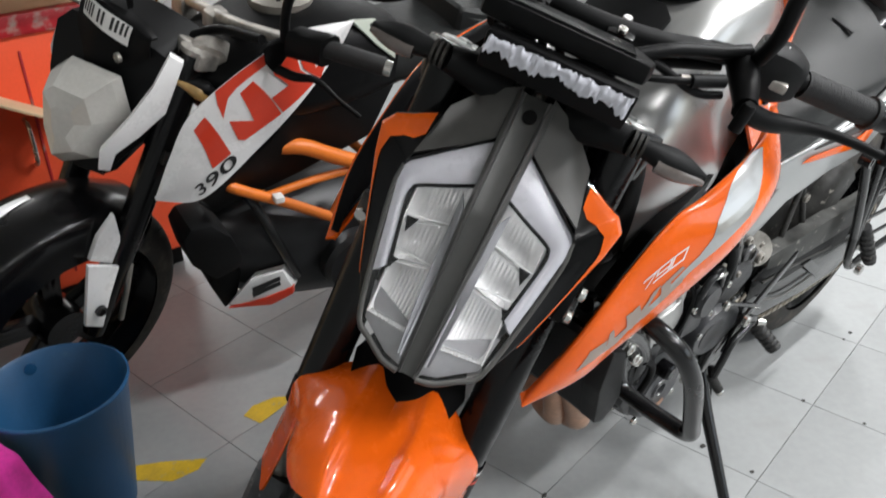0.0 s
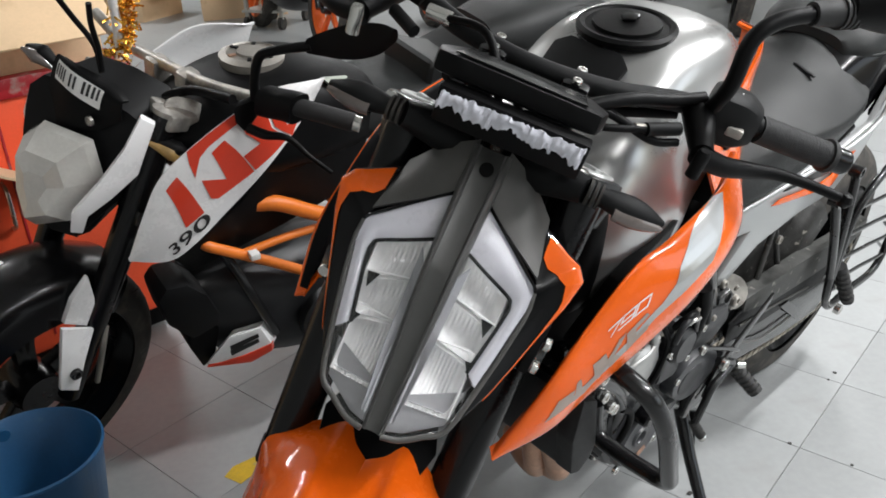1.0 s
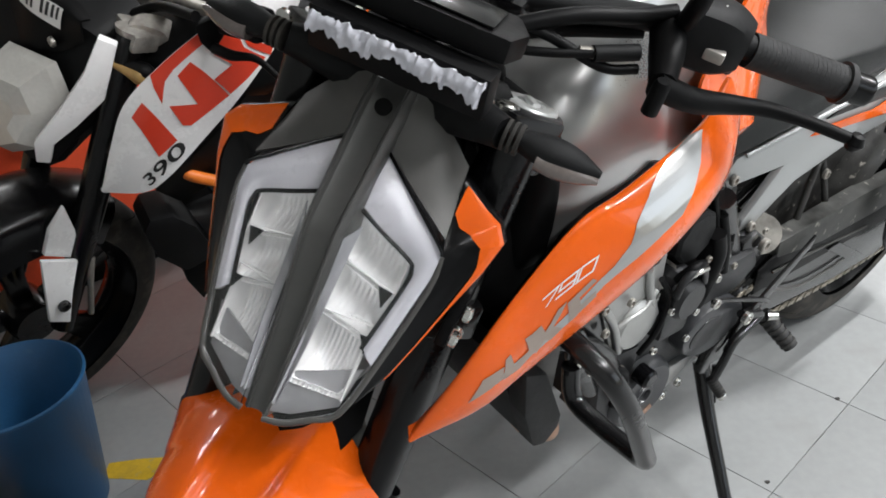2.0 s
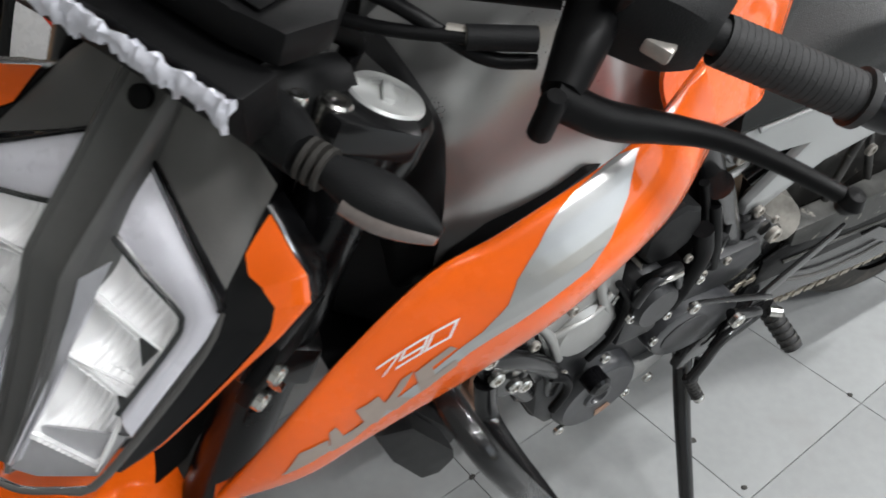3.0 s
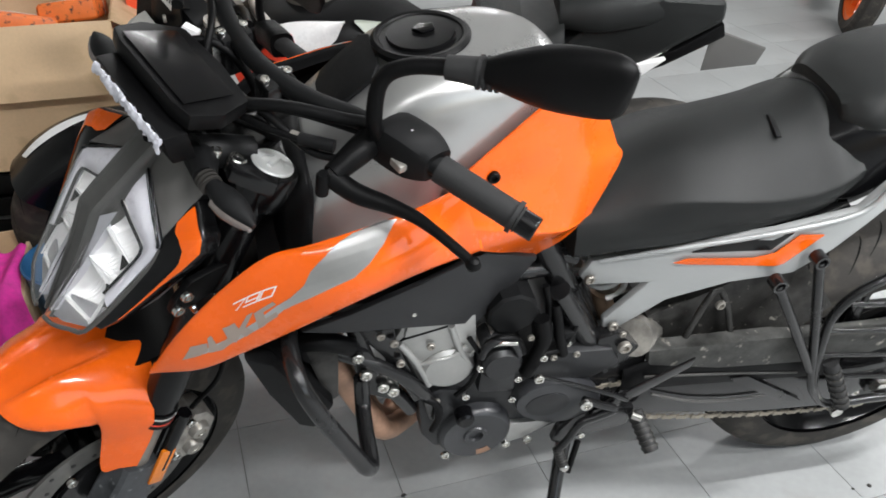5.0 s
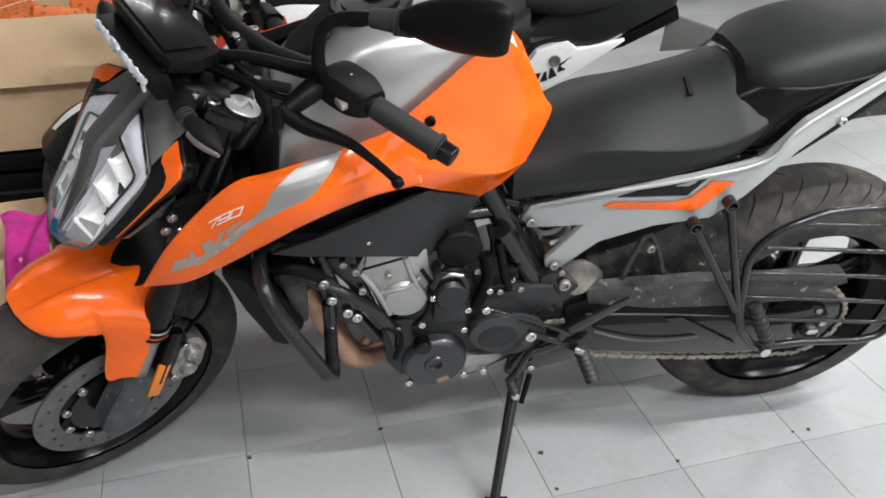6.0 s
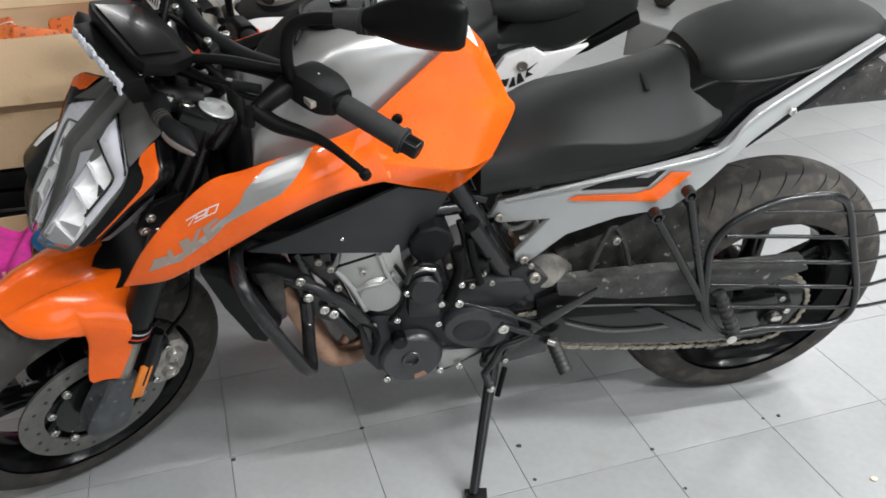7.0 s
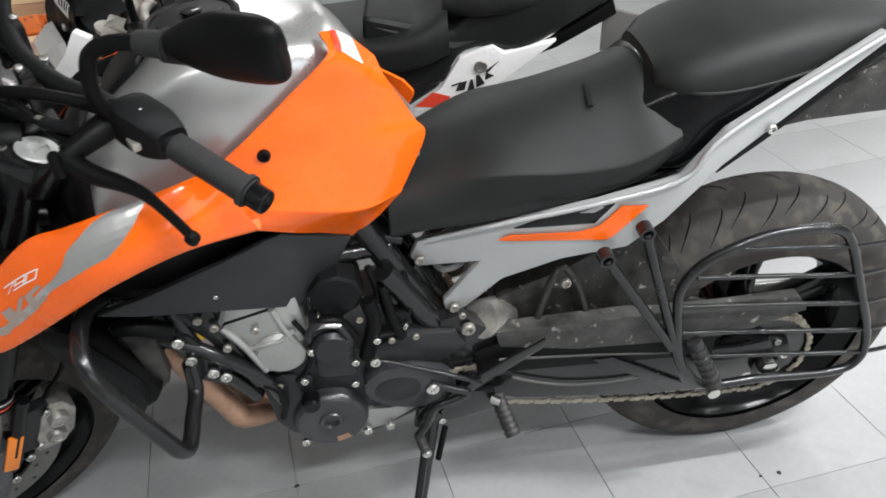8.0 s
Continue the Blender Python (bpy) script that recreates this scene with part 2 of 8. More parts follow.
def patch(surf, name, material, outline, lift=0.0014, m=None, mirror=False, cuts=4):
    """A sticker of any outline of (u, v), laid on a sheet."""
    bm = bmesh.new()
    bm.faces.new([bm.verts.new((u, v, 0)) for u, v in outline])
    bmesh.ops.triangulate(bm, faces=bm.faces[:])
    for _ in range(cuts):
        bmesh.ops.subdivide_edges(bm, edges=bm.edges[:], cuts=1, use_grid_fill=True)
    for vert in bm.verts:
        p = surf.at(vert.co.x, vert.co.y, lift)
        vert.co = (p[0], -p[1] if mirror else p[1], p[2])
    for f in bm.faces:
        f.smooth = True
    me = bpy.data.meshes.new(name)
    bm.to_mesh(me)
    bm.free()
    me.materials.append(material)
    return shifted(me, m)


def loft(name, sections, material, n=4, m=3, ends=True, mtx=None, angle=40):
    """A closed body through rings of points."""
    rings = np.stack([cr(r, m, closed=True) for r in sections], 0)
    g = np.stack([cr(rings[:, j], n) for j in range(rings.shape[1])], 1)
    a, b = g.shape[:2]
    f = grid_faces(a, b, close_b=True)
    if ends:
        f += [tuple(range(b))[::-1], tuple((a - 1) * b + j for j in range(b))]
    return shifted(mesh_of(name, g.reshape(-1, 3), f, material, angle=angle), mtx)


def half(x, pts):
    """A ring across the machine at x: the left half from bottom to top as (side, height), mirrored."""
    left = [(x if len(p) < 3 else p[2], -p[0], p[1]) for p in pts]
    right = [(q[0], -q[1], q[2]) for q in left[::-1] if abs(q[1]) > 1e-6]
    return left + right


def tube(name, points, r, material, n=6, seg=10, closed=False, mtx=None, radii=None):
    p = cr(points, n, closed)
    rr = np.full(len(p), r) if radii is None else np.interp(np.linspace(0, 1, len(p)), np.linspace(0, 1, len(radii)), radii)
    d = np.gradient(p, axis=0)
    if closed:
        d = np.roll(p, -1, 0) - np.roll(p, 1, 0)
    d /= np.linalg.norm(d, axis=1, keepdims=True) + 1e-12
    up = np.array([0.0, 0, 1]) if abs(d[0][2]) < 0.9 else np.array([1.0, 0, 0])
    v = []
    for q, t, rad in zip(p, d, rr):
        s = np.cross(t, up)
        s /= np.linalg.norm(s) + 1e-12
        up = np.cross(s, t)
        for k in range(seg):
            a = 2 * math.pi * k / seg
            v.append(q + rad * (math.cos(a) * s + math.sin(a) * up))
    f = grid_faces(len(p), seg, close_a=closed, close_b=True)
    if not closed:
        f += [tuple(range(seg))[::-1], tuple((len(p) - 1) * seg + k for k in range(seg))]
    return shifted(mesh_of(name, v, f, material, angle=60), mtx)


def turn_mesh(name, profile, material, seg=32, axis="y", centre=(0, 0, 0), mtx=None, angle=35, caps=True):
    """A turned body: profile of (radius, place along the axis)."""
    v = []
    for r, h in profile:
        for k in range(seg):
            a = 2 * math.pi * k / seg
            c, s = r * math.cos(a), r * math.sin(a)
            v.append({"y": (c, h, s), "z": (c, s, h), "x": (h, c, s)}[axis])
    v = np.array(v) + centre
    f = grid_faces(len(profile), seg, close_b=True)
    if caps and profile[0][0] > 1e-6:
        f.append(tuple(range(seg)))
    if caps and profile[-1][0] > 1e-6:
        f.append(tuple((len(profile) - 1) * seg + k for k in range(seg)))
    me = mesh_of(name, v, f, material, angle=angle)
    return shifted(me, mtx)


def slab(name, outline, depth, material, bevel=0.003, mtx=None, seg=2, smooth=True):
    """A piece cut to an outline of points and given depth (a vector), with rounded edges."""
    bm = bmesh.new()
    vs = [bm.verts.new(p) for p in outline]
    f = bm.faces.new(vs)
    r = bmesh.ops.extrude_face_region(bm, geom=[f])
    nv = [g for g in r["geom"] if isinstance(g, bmesh.types.BMVert)]
    bmesh.ops.translate(bm, verts=nv, vec=Vector(depth))
    bmesh.ops.recalc_face_normals(bm, faces=bm.faces)
    if bevel:
        bmesh.ops.bevel(bm, geom=list(bm.edges), offset=bevel, segments=seg, profile=0.6, affect="EDGES", clamp_overlap=True)
    bmesh.ops.triangulate(bm, faces=[q for q in bm.faces if len(q.verts) > 4])
    for q in bm.faces:
        q.smooth = smooth
    for e in bm.edges:
        e.smooth = len(e.link_faces) < 2 or e.calc_face_angle(0) < radians(34)
    me = bpy.data.meshes.new(name)
    bm.to_mesh(me)
    bm.free()
    me.materials.append(material)
    return shifted(me, mtx)


def block(name, size, material, bevel=0.004, mtx=None, seg=2):
    x, y, z = (s / 2 for s in size)
    return slab(name, [(-x, -y, -z), (x, -y, -z), (x, y, -z), (-x, y, -z)], (0, 0, 2 * z), material, bevel, mtx, seg)


def side(pts, l):
    """Points of the machine's side view, all at one distance from its middle."""
    return [(x, l, z) for x, z in pts]


def bolt_mesh(name, r, material, h=0.6):
    return turn_mesh(name, [(r, 0), (r, -h * r), (r * 0.85, -h * r - r * 0.18), (r * 0.55, -h * r - r * 0.18), (r * 0.5, -h * r + r * 0.25), (0.0, -h * r + r * 0.25)], material, seg=12, axis="y")


def lettering(text, surf, low, end, top, material, name, lift=0.0018, shear=0.0, m=None, mirror=False, fat=0.006):
    """Characters of the built-in font laid on a sheet: from low to end along the foot, and up to top, as (u, v)."""
    c = bpy.data.curves.new(name, "FONT")
    c.body, c.size, c.shear, c.offset = text, 1.0, shear, fat
    c.resolution_u = 3
    tmp = new(name, c)
    deps = bpy.context.evaluated_depsgraph_get()
    me = bpy.data.meshes.new_from_object(tmp.evaluated_get(deps))
    bpy.data.objects.remove(tmp)
    xs, ys = [q.co.x for q in me.vertices], [q.co.y for q in me.vertices]
    for vert in me.vertices:
        x, y = (vert.co.x - min(xs)) / (max(xs) - min(xs)), (vert.co.y - min(ys)) / (max(ys) - min(ys))
        p = surf.at(*(low[k] + x * (end[k] - low[k]) + y * (top[k] - low[k]) for k in (0, 1)), lift)
        vert.co = (p[0], -p[1] if mirror else p[1], p[2])
    me.materials.clear()
    me.materials.append(material)
    return shifted(me, m)



SQUARE_DIGITS = {
    "7": [(0, 1), (1, 1), (0.55, 0)],
    "9": [(1, 0.45), (0, 0.45), (0, 1), (1, 1), (1, 0), (0, 0)],
    "0": [(0, 0), (0, 1), (1, 1), (1, 0), (0, 0)]}


def square_digit(surf, k, ring, low, end, top, material):
    """Digit k of three in wide squared strokes, laid on a sheet: a band along a path of corners."""
    verts, faces = [], []
    for (xa, ya), (xb, yb) in zip(ring, ring[1:]):
        along = Vector((xb - xa, yb - ya)).normalized()
        side_x, side_y = (0, 0.085) if abs(along.y) < 0.5 else (0.07, 0)
        for i in range(5):
            q = i / 4
            for sgn in (-1, 1):
                x = xa + (xb - xa) * q + sgn * side_x + (along.x * 0.075 * (2 * q - 1) if side_y else 0)
                y = ya + (yb - ya) * q + sgn * side_y
                x = (k * 1.2 + 0.075 + x) / 3.55
                verts.append(tuple(surf.at(*(low[j] + x * (end[j] - low[j]) + y * (top[j] - low[j]) for j in (0, 1)), 0.0018)))
            if i:
                n = len(verts)
                faces.append((n - 4, n - 2, n - 1, n - 3))
    return mesh_of("digit", verts, faces, material)


# ---- the orange motorcycle ----
BIKE_M = pose(0, 0.035, 0, 3.5) @ pose(0, 0, 0, 0, 0, -1.4) @ pose(0, 0, 0, 7.5)
bike = new("motorcycle")
bike.matrix_world = BIKE_M
tagged(bike, "orange and black naked motorcycle leaning on its side stand", "motorcycle")


def steering(foot, rake, turn):
    """The matrix of all that turns with the bars: about an axis through foot, leaning back by rake."""
    ax = Vector((math.sin(radians(rake)), 0, math.cos(radians(rake))))
    return Matrix.Translation(foot) @ Matrix.Rotation(radians(turn), 4, ax) @ Matrix.Translation(-Vector(foot))


ST = steering((-0.098, 0, 0), 24, 31)
AX = Vector((math.sin(radians(24)), 0, math.cos(radians(24))))
AHEAD = Vector((-math.cos(radians(24)), 0, math.sin(radians(24))))


def fork_at(s, l, off=0.0325):
    return tuple(Vector((-0.098, l, 0)) + AX * s + AHEAD * off)


def tyre_mesh(name, R, w, rim_r, groove_n, seg=144, ring=26):
    v = []
    for i in range(seg):
        a = 2 * math.pi * i / seg
        for j in range(ring):
            t = math.pi * (j / (ring - 1)) * 1.0
            y = -math.cos(t) * w / 2
            bulge = math.sin(t) ** 0.62
            r = rim_r + (R - rim_r) * bulge
            side_pos = abs(y) / (w / 2)
            v.append((r * math.cos(a), y, r * math.sin(a)))
    f = grid_faces(seg, ring, close_a=True)
    return mesh_of(name, v, f, RUBBER, angle=55)


def slit_shade_mesh(R, w, rim_r, n):
    """Black strips laid on the tread for the shade in its curved rain slits, alternately long and short."""
    def on(t, a):
        r = rim_r + (R - rim_r) * math.sin(t) ** 0.62 + 0.0006
        return (r * math.cos(a), -math.cos(t) * w / 2, r * math.sin(a))

    v, f = [], []
    for k in range(2 * n):
        for sd in (1, -1):
            t0, t1 = ((0.47, 0.24) if k % 2 else (0.4, 0.17))
            base = 2 * math.pi * (k + (0.5 if sd < 0 else 0)) / (2 * n)
            steps = 9
            for i in range(steps):
                s = i / (steps - 1)
                t = math.pi * (t0 + (t1 - t0) * s)
                a = base + sd * 0.0 + 0.16 * s**1.5
                half_w = 0.0065 * math.sin(math.pi * (0.12 + 0.8 * s))
                tt = t if sd > 0 else math.pi - t
                v += [on(tt, a - half_w), on(tt, a + half_w)]
                if i:
                    q = len(v) - 4
                    f.append((q, q + 1, q + 3, q + 2))
    return mesh_of("tread_relief", v, f, HOLLOW_SHADE)


def wheel(name, m, R, w, rim_r, parent, spokes, groove_n, label):
    hub = part(name, turn_mesh("wheel_hub", [(0.022, -w * 0.42), (0.045, -w * 0.4), (0.05, -w * 0.2), (0.05, w * 0.2), (0.045, w * 0.4), (0.022, w * 0.42)], BLACK_GLOSS, 24), parent, label, m)
    part("tyre", tyre_mesh("tyre", R, w, rim_r - 0.004, groove_n), hub, "black rubber tyre with dusty sidewall")
    tagged(part("tread_relief", slit_shade_mesh(R, w, rim_r - 0.004, groove_n // 2), hub), kind="stuff")
    h = w * 0.44
    part("rim", turn_mesh("rim", [(rim_r + 0.004, -h), (rim_r + 0.007, -h - 0.004), (rim_r - 0.006, -h - 0.003), (rim_r - 0.014, -h + 0.012), (rim_r - 0.03, -h + 0.03), (rim_r - 0.034, 0), (rim_r - 0.03, h - 0.03), (rim_r - 0.014, h - 0.012), (rim_r - 0.006, h + 0.003), (rim_r + 0.007, h + 0.004), (rim_r + 0.004, h)], BLACK_GLOSS, 72, caps=False), hub, "gloss black cast rim")
    r1 = rim_r - 0.028
    sp = slab("spoke", [(-0.016, -0.014, 0.04), (0.016, -0.014, 0.04), (0.012, -0.012, r1 * 0.6), (0.017, -0.014, r1), (-0.017, -0.014, r1), (-0.012, -0.012, r1 * 0.6)], (0, 0.028, 0), BLACK_GLOSS, 0.005)
    for k in range(spokes):
        for d in (-9, 9):
            part("spoke", sp, hub, "", Matrix.Rotation(2 * math.pi * k / spokes + radians(d), 4, "Y") @ Matrix.Rotation(radians(-d * 0.5), 4, "Y"))
    return hub


def disc(parent, y, r0, r1, bolts):
    d = part("brake_disc", turn_mesh("brake_disc", [(r0, -0.0025), (r1, -0.0025), (r1, 0.0025), (r0, 0.0025), (r0, -0.0025)], DISC_STEEL, 64, caps=False), parent, "drilled steel brake disc", Matrix.Translation((0, y, 0)))
    part("disc_carrier", turn_mesh("disc_carrier", [(0.035, -0.004), (r0 * 0.8, -0.004), (r0 * 0.8, 0.004), (0.035, 0.004)], BLACK_METAL, 36), d)
    # flat black discs paint the dark of the drilled holes
    hole = turn_mesh("vent_hole", [(0.0042, 0), (0.0042, -0.0006), (0, -0.0006)], DECAL_BLACK, 8)
    for k in range(24):
        rr = r0 + (r1 - r0) * (0.3 + 0.2 * (k % 3))
        a = 2 * math.pi * k / 24
        part("vent_hole", hole, d, "", Matrix.Translation((rr * math.cos(a), -0.0026, rr * math.sin(a))))
    b = bolt_mesh("disc_rivet", 0.009, STEEL, 0.7)
    for k in range(bolts):
        a = 2 * math.pi * (k + 0.3) / bolts
        part("disc_rivet", b, d, "", Matrix.Translation((r0 * 0.9 * math.cos(a), -0.004, r0 * 0.9 * math.sin(a))))


fw = wheel("front_wheel", ST @ Matrix.Translation((0, 0, 0.3)), 0.3, 0.118, 0.222, bike, 5, 22, "black five-spoke front wheel turned to one side")
for y in (-0.068, 0.068):
    disc(fw, y, 0.105, 0.152, 10)
wheel("rear_wheel", Matrix.Translation((1.475, 0, 0.318)), 0.318, 0.172, 0.224, bike, 5, 40, "black rear wheel with wide dusty tyre")

# -- fork
for l in (-0.105, 0.105):
    leg = part("fork_leg", tube("fork_leg", [fork_at(0.56, l), fork_at(0.7, l), fork_at(1.03, l)], 0.0275, BLACK_GLOSS, seg=20, mtx=ST), bike, "black upside-down fork leg")
    part("stanchion", tube("stanchion", [fork_at(0.33, l), fork_at(0.57, l)], 0.0215, WORN_STEEL, seg=16, mtx=ST), leg)
    part("dust_seal", tube("dust_seal", [fork_at(0.545, l), fork_at(0.575, l)], 0.0298, BLACK, seg=20, mtx=ST), leg)
    part("fork_foot", loft("fork_foot", [[tuple(Vector(fork_at(s, l, 0.0325 + o)) + Vector((0, w, 0))) for o, w in ((-a, -b), (a, -b), (a * 1.1, 0), (a, b), (-a, b), (-a * 1.1, 0))] for s, a, b in ((0.275, 0.022, 0.02), (0.3, 0.036, 0.026), (0.345, 0.036, 0.026), (0.4, 0.029, 0.026), (0.44, 0.025, 0.025))], FOOT_GREY, mtx=ST), leg, "dusty grey fork foot with clear film")
    part("cap_collar", turn_mesh("cap_collar", [(0.033, -0.05), (0.037, -0.03), (0.0375, -0.002), (0.034, 0.004), (0, 0.004)], BLACK_GLOSS, 32, "z", mtx=ST @ Matrix.Translation(fork_at(1.032, l, 0.015)) @ Matrix.Rotation(radians(24), 4, "Y")), leg)
    cap = part("fork_cap", turn_mesh("fork_cap", [(0.0275, 0), (0.0278, 0.002), (0.0262, 0.0042), (0.0145, 0.0046), (0.0135, 0.0022), (0.0, 0.0022)], CAP_ALU, 32, "z", mtx=ST @ Matrix.Translation(fork_at(1.037, l, 0.015)) @ Matrix.Rotation(radians(24), 4, "Y")), leg, "bright fork cap with adjuster")
    part("adjuster", block("adjuster", (0.027, 0.008, 0.0055), CAP_ALU, 0.0015, ST @ Matrix.Translation(fork_at(1.042, l, 0.015)) @ Matrix.Rotation(radians(24), 4, "Y") @ Matrix.Rotation(radians(30), 4, "Z")), cap)
for s, nm in ((1.015, "upper_yoke"), (0.8, "lower_yoke")):
    ring = [fork_at(s, -0.105, 0.075), fork_at(s, -0.06, 0.06), fork_at(s, 0, 0.03), fork_at(s, 0.06, 0.06), fork_at(s, 0.105, 0.075), fork_at(s, 0.145, 0.035), fork_at(s, 0.11, -0.01), fork_at(s, 0.04, -0.04), fork_at(s, -0.04, -0.04), fork_at(s, -0.11, -0.01), fork_at(s, -0.145, 0.035)]
    yk = part(nm, slab(nm, ring, tuple(AX * (0.024 if s > 1 else 0.04)), BLACK_METAL, 0.005, ST), bike, "black cast fork yoke")
    for l in ((0.13,) if s > 1 else (-0.13, 0.13)):
        part("clamp_bolt", bolt_mesh("clamp_bolt", 0.0075, STEEL), yk, "", ST @ Matrix.Translation(fork_at(s + 0.018, l, 0.072)) @ Matrix.Rotation(radians(90), 4, "Z"))
for q, r in (((0.271, -0.091, 0.974), 0.0115), ((0.252, -0.075, 0.984), 0.008)):
    part("yoke_bolt", turn_mesh("yoke_bolt", [(r, -0.02), (r, 0.0), (r * 0.85, 0.002), (r * 0.55, 0.002), (r * 0.5, -0.004), (0, -0.004)], STEEL, 18, "z", mtx=ST @ Matrix.Translation(q) @ Matrix.Rotation(radians(24), 4, "Y")), bike, "bright socket bolt in the yoke")
brk = part("mask_stay", slab("mask_stay", [(0.24, -0.13, 0.835), (0.172, -0.132, 0.836), (0.149, -0.129, 0.808), (0.14, -0.128, 0.785), (0.155, -0.126, 0.775), (0.21, -0.128, 0.785)], (0, 0.012, 0), BLACK, 0.003, ST), bike, "black mask stay with two bright screws")
for q in ((0.163, -0.133, 0.818), (0.15, -0.13, 0.792)):
    part("clamp_bolt", bolt_mesh("clamp_bolt", 0.0085, STEEL), brk, "", ST @ Matrix.Translation(q))
part("steering_stem", tube("steering_stem", [fork_at(0.79, 0, 0), fork_at(1.01, 0, 0)], 0.03, BLACK_METAL, mtx=ST), bike)
part("reflector", slab("reflector", [tuple(Vector(fork_at(s, l, o))) for s, l, o in ((0.385, -0.132, -0.012), (0.385, -0.13, 0.012), (0.475, -0.13, 0.012), (0.475, -0.132, -0.012))], (0, -0.007, 0), AMBER, 0.003, ST), bike, "amber side reflector on the fork leg")
part("fork_guard", tube("fork_guard", [fork_at(s, -0.128, -0.004) for s in (0.42, 0.5, 0.56)], 0.011, BLACK_GLOSS, mtx=ST), bike)
cal = part("brake_caliper", slab("brake_caliper", [tuple(Vector(fork_at(s, -0.1, o))) for s, o in ((0.355, -0.07), (0.36, -0.105), (0.395, -0.124), (0.455, -0.118), (0.485, -0.09), (0.488, -0.066), (0.45, -0.056), (0.39, -0.056))], (0, 0.05, 0), OLD_ALU, 0.008, ST), bike, "silver radial brake caliper")
for s, o in ((0.4, -0.088), (0.447, -0.084)):
    part("piston_boss", turn_mesh("piston_boss", [(0.018, 0.01), (0.018, -0.008), (0.015, -0.013), (0.009, -0.0135), (0.008, -0.011), (0.0, -0.011)], OLD_ALU, 20, "y", mtx=ST @ Matrix.Translation(fork_at(s, -0.1, o))), cal)
for s, o in ((0.378, -0.064), (0.472, -0.062)):
    part("caliper_bolt", bolt_mesh("caliper_bolt", 0.008, STEEL), cal, "", ST @ Matrix.Translation(fork_at(s, -0.1, o)))
part("caliper_mount", slab("caliper_mount", [tuple(Vector(fork_at(s, -0.096, o))) for s, o in ((0.36, -0.02), (0.365, -0.07), (0.4, -0.072), (0.46, -0.07), (0.485, -0.066), (0.47, -0.02))], (0, 0.022, 0), BLACK_CAST, 0.004, ST), bike, "black caliper mount")
for s, mm in ((0.553, DECAL_RED), (0.566, CAP_ALU)):
    part("seal_band", tube("seal_band", [fork_at(s, -0.105), fork_at(s + 0.003, -0.105)], 0.0302, mm, n=1, seg=20, mtx=ST), bike, "thin band at the fork seal")
part("brake_hose", tube("brake_hose", [fork_at(0.5, -0.09, -0.06), fork_at(0.6, -0.1, -0.075), fork_at(0.72, -0.06, -0.06), fork_at(0.82, -0.02, -0.03)], 0.0045, BLACK, mtx=ST), bike)

# -- front mudguard: one half from the middle over the ridge and down the side, from the nose back to the fork
FEND = [
    [(-0.087, 0, 0.606), (-0.087, 0.015, 0.605), (-0.085, 0.027, 0.606), (-0.081, 0.042, 0.600), (-0.074, 0.054, 0.592), (-0.068, 0.06, 0.585), (-0.066, 0.061, 0.581)],
    [(-0.07, 0, 0.613), (-0.07, 0.02, 0.612), (-0.069, 0.033, 0.616), (-0.064, 0.052, 0.606), (-0.056, 0.067, 0.592), (-0.05, 0.074, 0.581), (-0.048, 0.075, 0.576)],
    [(-0.04, 0, 0.619), (-0.04, 0.024, 0.619), (-0.039, 0.038, 0.627), (-0.034, 0.063, 0.611), (-0.028, 0.08, 0.592), (-0.023, 0.087, 0.577), (-0.021, 0.087, 0.571)],
    [(-0.008, 0, 0.621), (-0.008, 0.025, 0.622), (-0.007, 0.040, 0.631), (-0.003, 0.068, 0.612), (0.000, 0.088, 0.588), (0.003, 0.093, 0.568), (0.004, 0.093, 0.560)],
    [(0.012, 0, 0.620), (0.012, 0.026, 0.621), (0.013, 0.041, 0.630), (0.014, 0.072, 0.611), (0.016, 0.093, 0.582), (0.018, 0.096, 0.556), (0.02, 0.096, 0.540)],
    [(0.024, 0, 0.619), (0.024, 0.026, 0.620), (0.028, 0.042, 0.628), (0.028, 0.074, 0.610), (0.028, 0.1, 0.578), (0.018, 0.105, 0.50), (-0.004, 0.107, 0.44)],
    [(0.05, 0, 0.615), (0.055, 0.025, 0.616), (0.066, 0.042, 0.621), (0.066, 0.078, 0.604), (0.062, 0.113, 0.567), (0.05, 0.12, 0.50), (0.02, 0.12, 0.437)],
    [(0.084, 0, 0.605), (0.10, 0.02, 0.606), (0.126, 0.041, 0.608), (0.116, 0.08, 0.590), (0.09, 0.125, 0.556), (0.079, 0.128, 0.50), (0.043, 0.13, 0.433)]]
fend = Surface([[(x, -l, z) for x, l, z in r] for r in FEND], 5, 4)
if (fend.nr @ np.array((-0.2, -0.6, 0.7))).mean() < 0:
    fend.nr = -fend.nr
fender_root = part("front_mudguard", fend.mesh("front_mudguard", ORANGE, 0.003, ST), bike, "orange front mudguard with wings down to the fork feet")
part("mudguard_half", fend.mesh("mudguard_half", ORANGE, 0.003, ST, mirror=True), fender_root)
part("mudguard_rear", slab("mudguard_rear", [tuple(v) for v in ((0.05, -0.055, 0.589), (0.05, 0.055, 0.589), (0.13, 0.075, 0.606), (0.19, 0.062, 0.592), (0.25, 0.05, 0.545), (0.25, -0.05, 0.545), (0.19, -0.062, 0.592), (0.13, -0.075, 0.606))], (0, 0, 0.006), BLACK, 0.002, ST), fender_root, "black inner mudguard")

# -- headlight mask, on a face that leans back
FN = Vector((-1, 0, 0.847)).normalized()


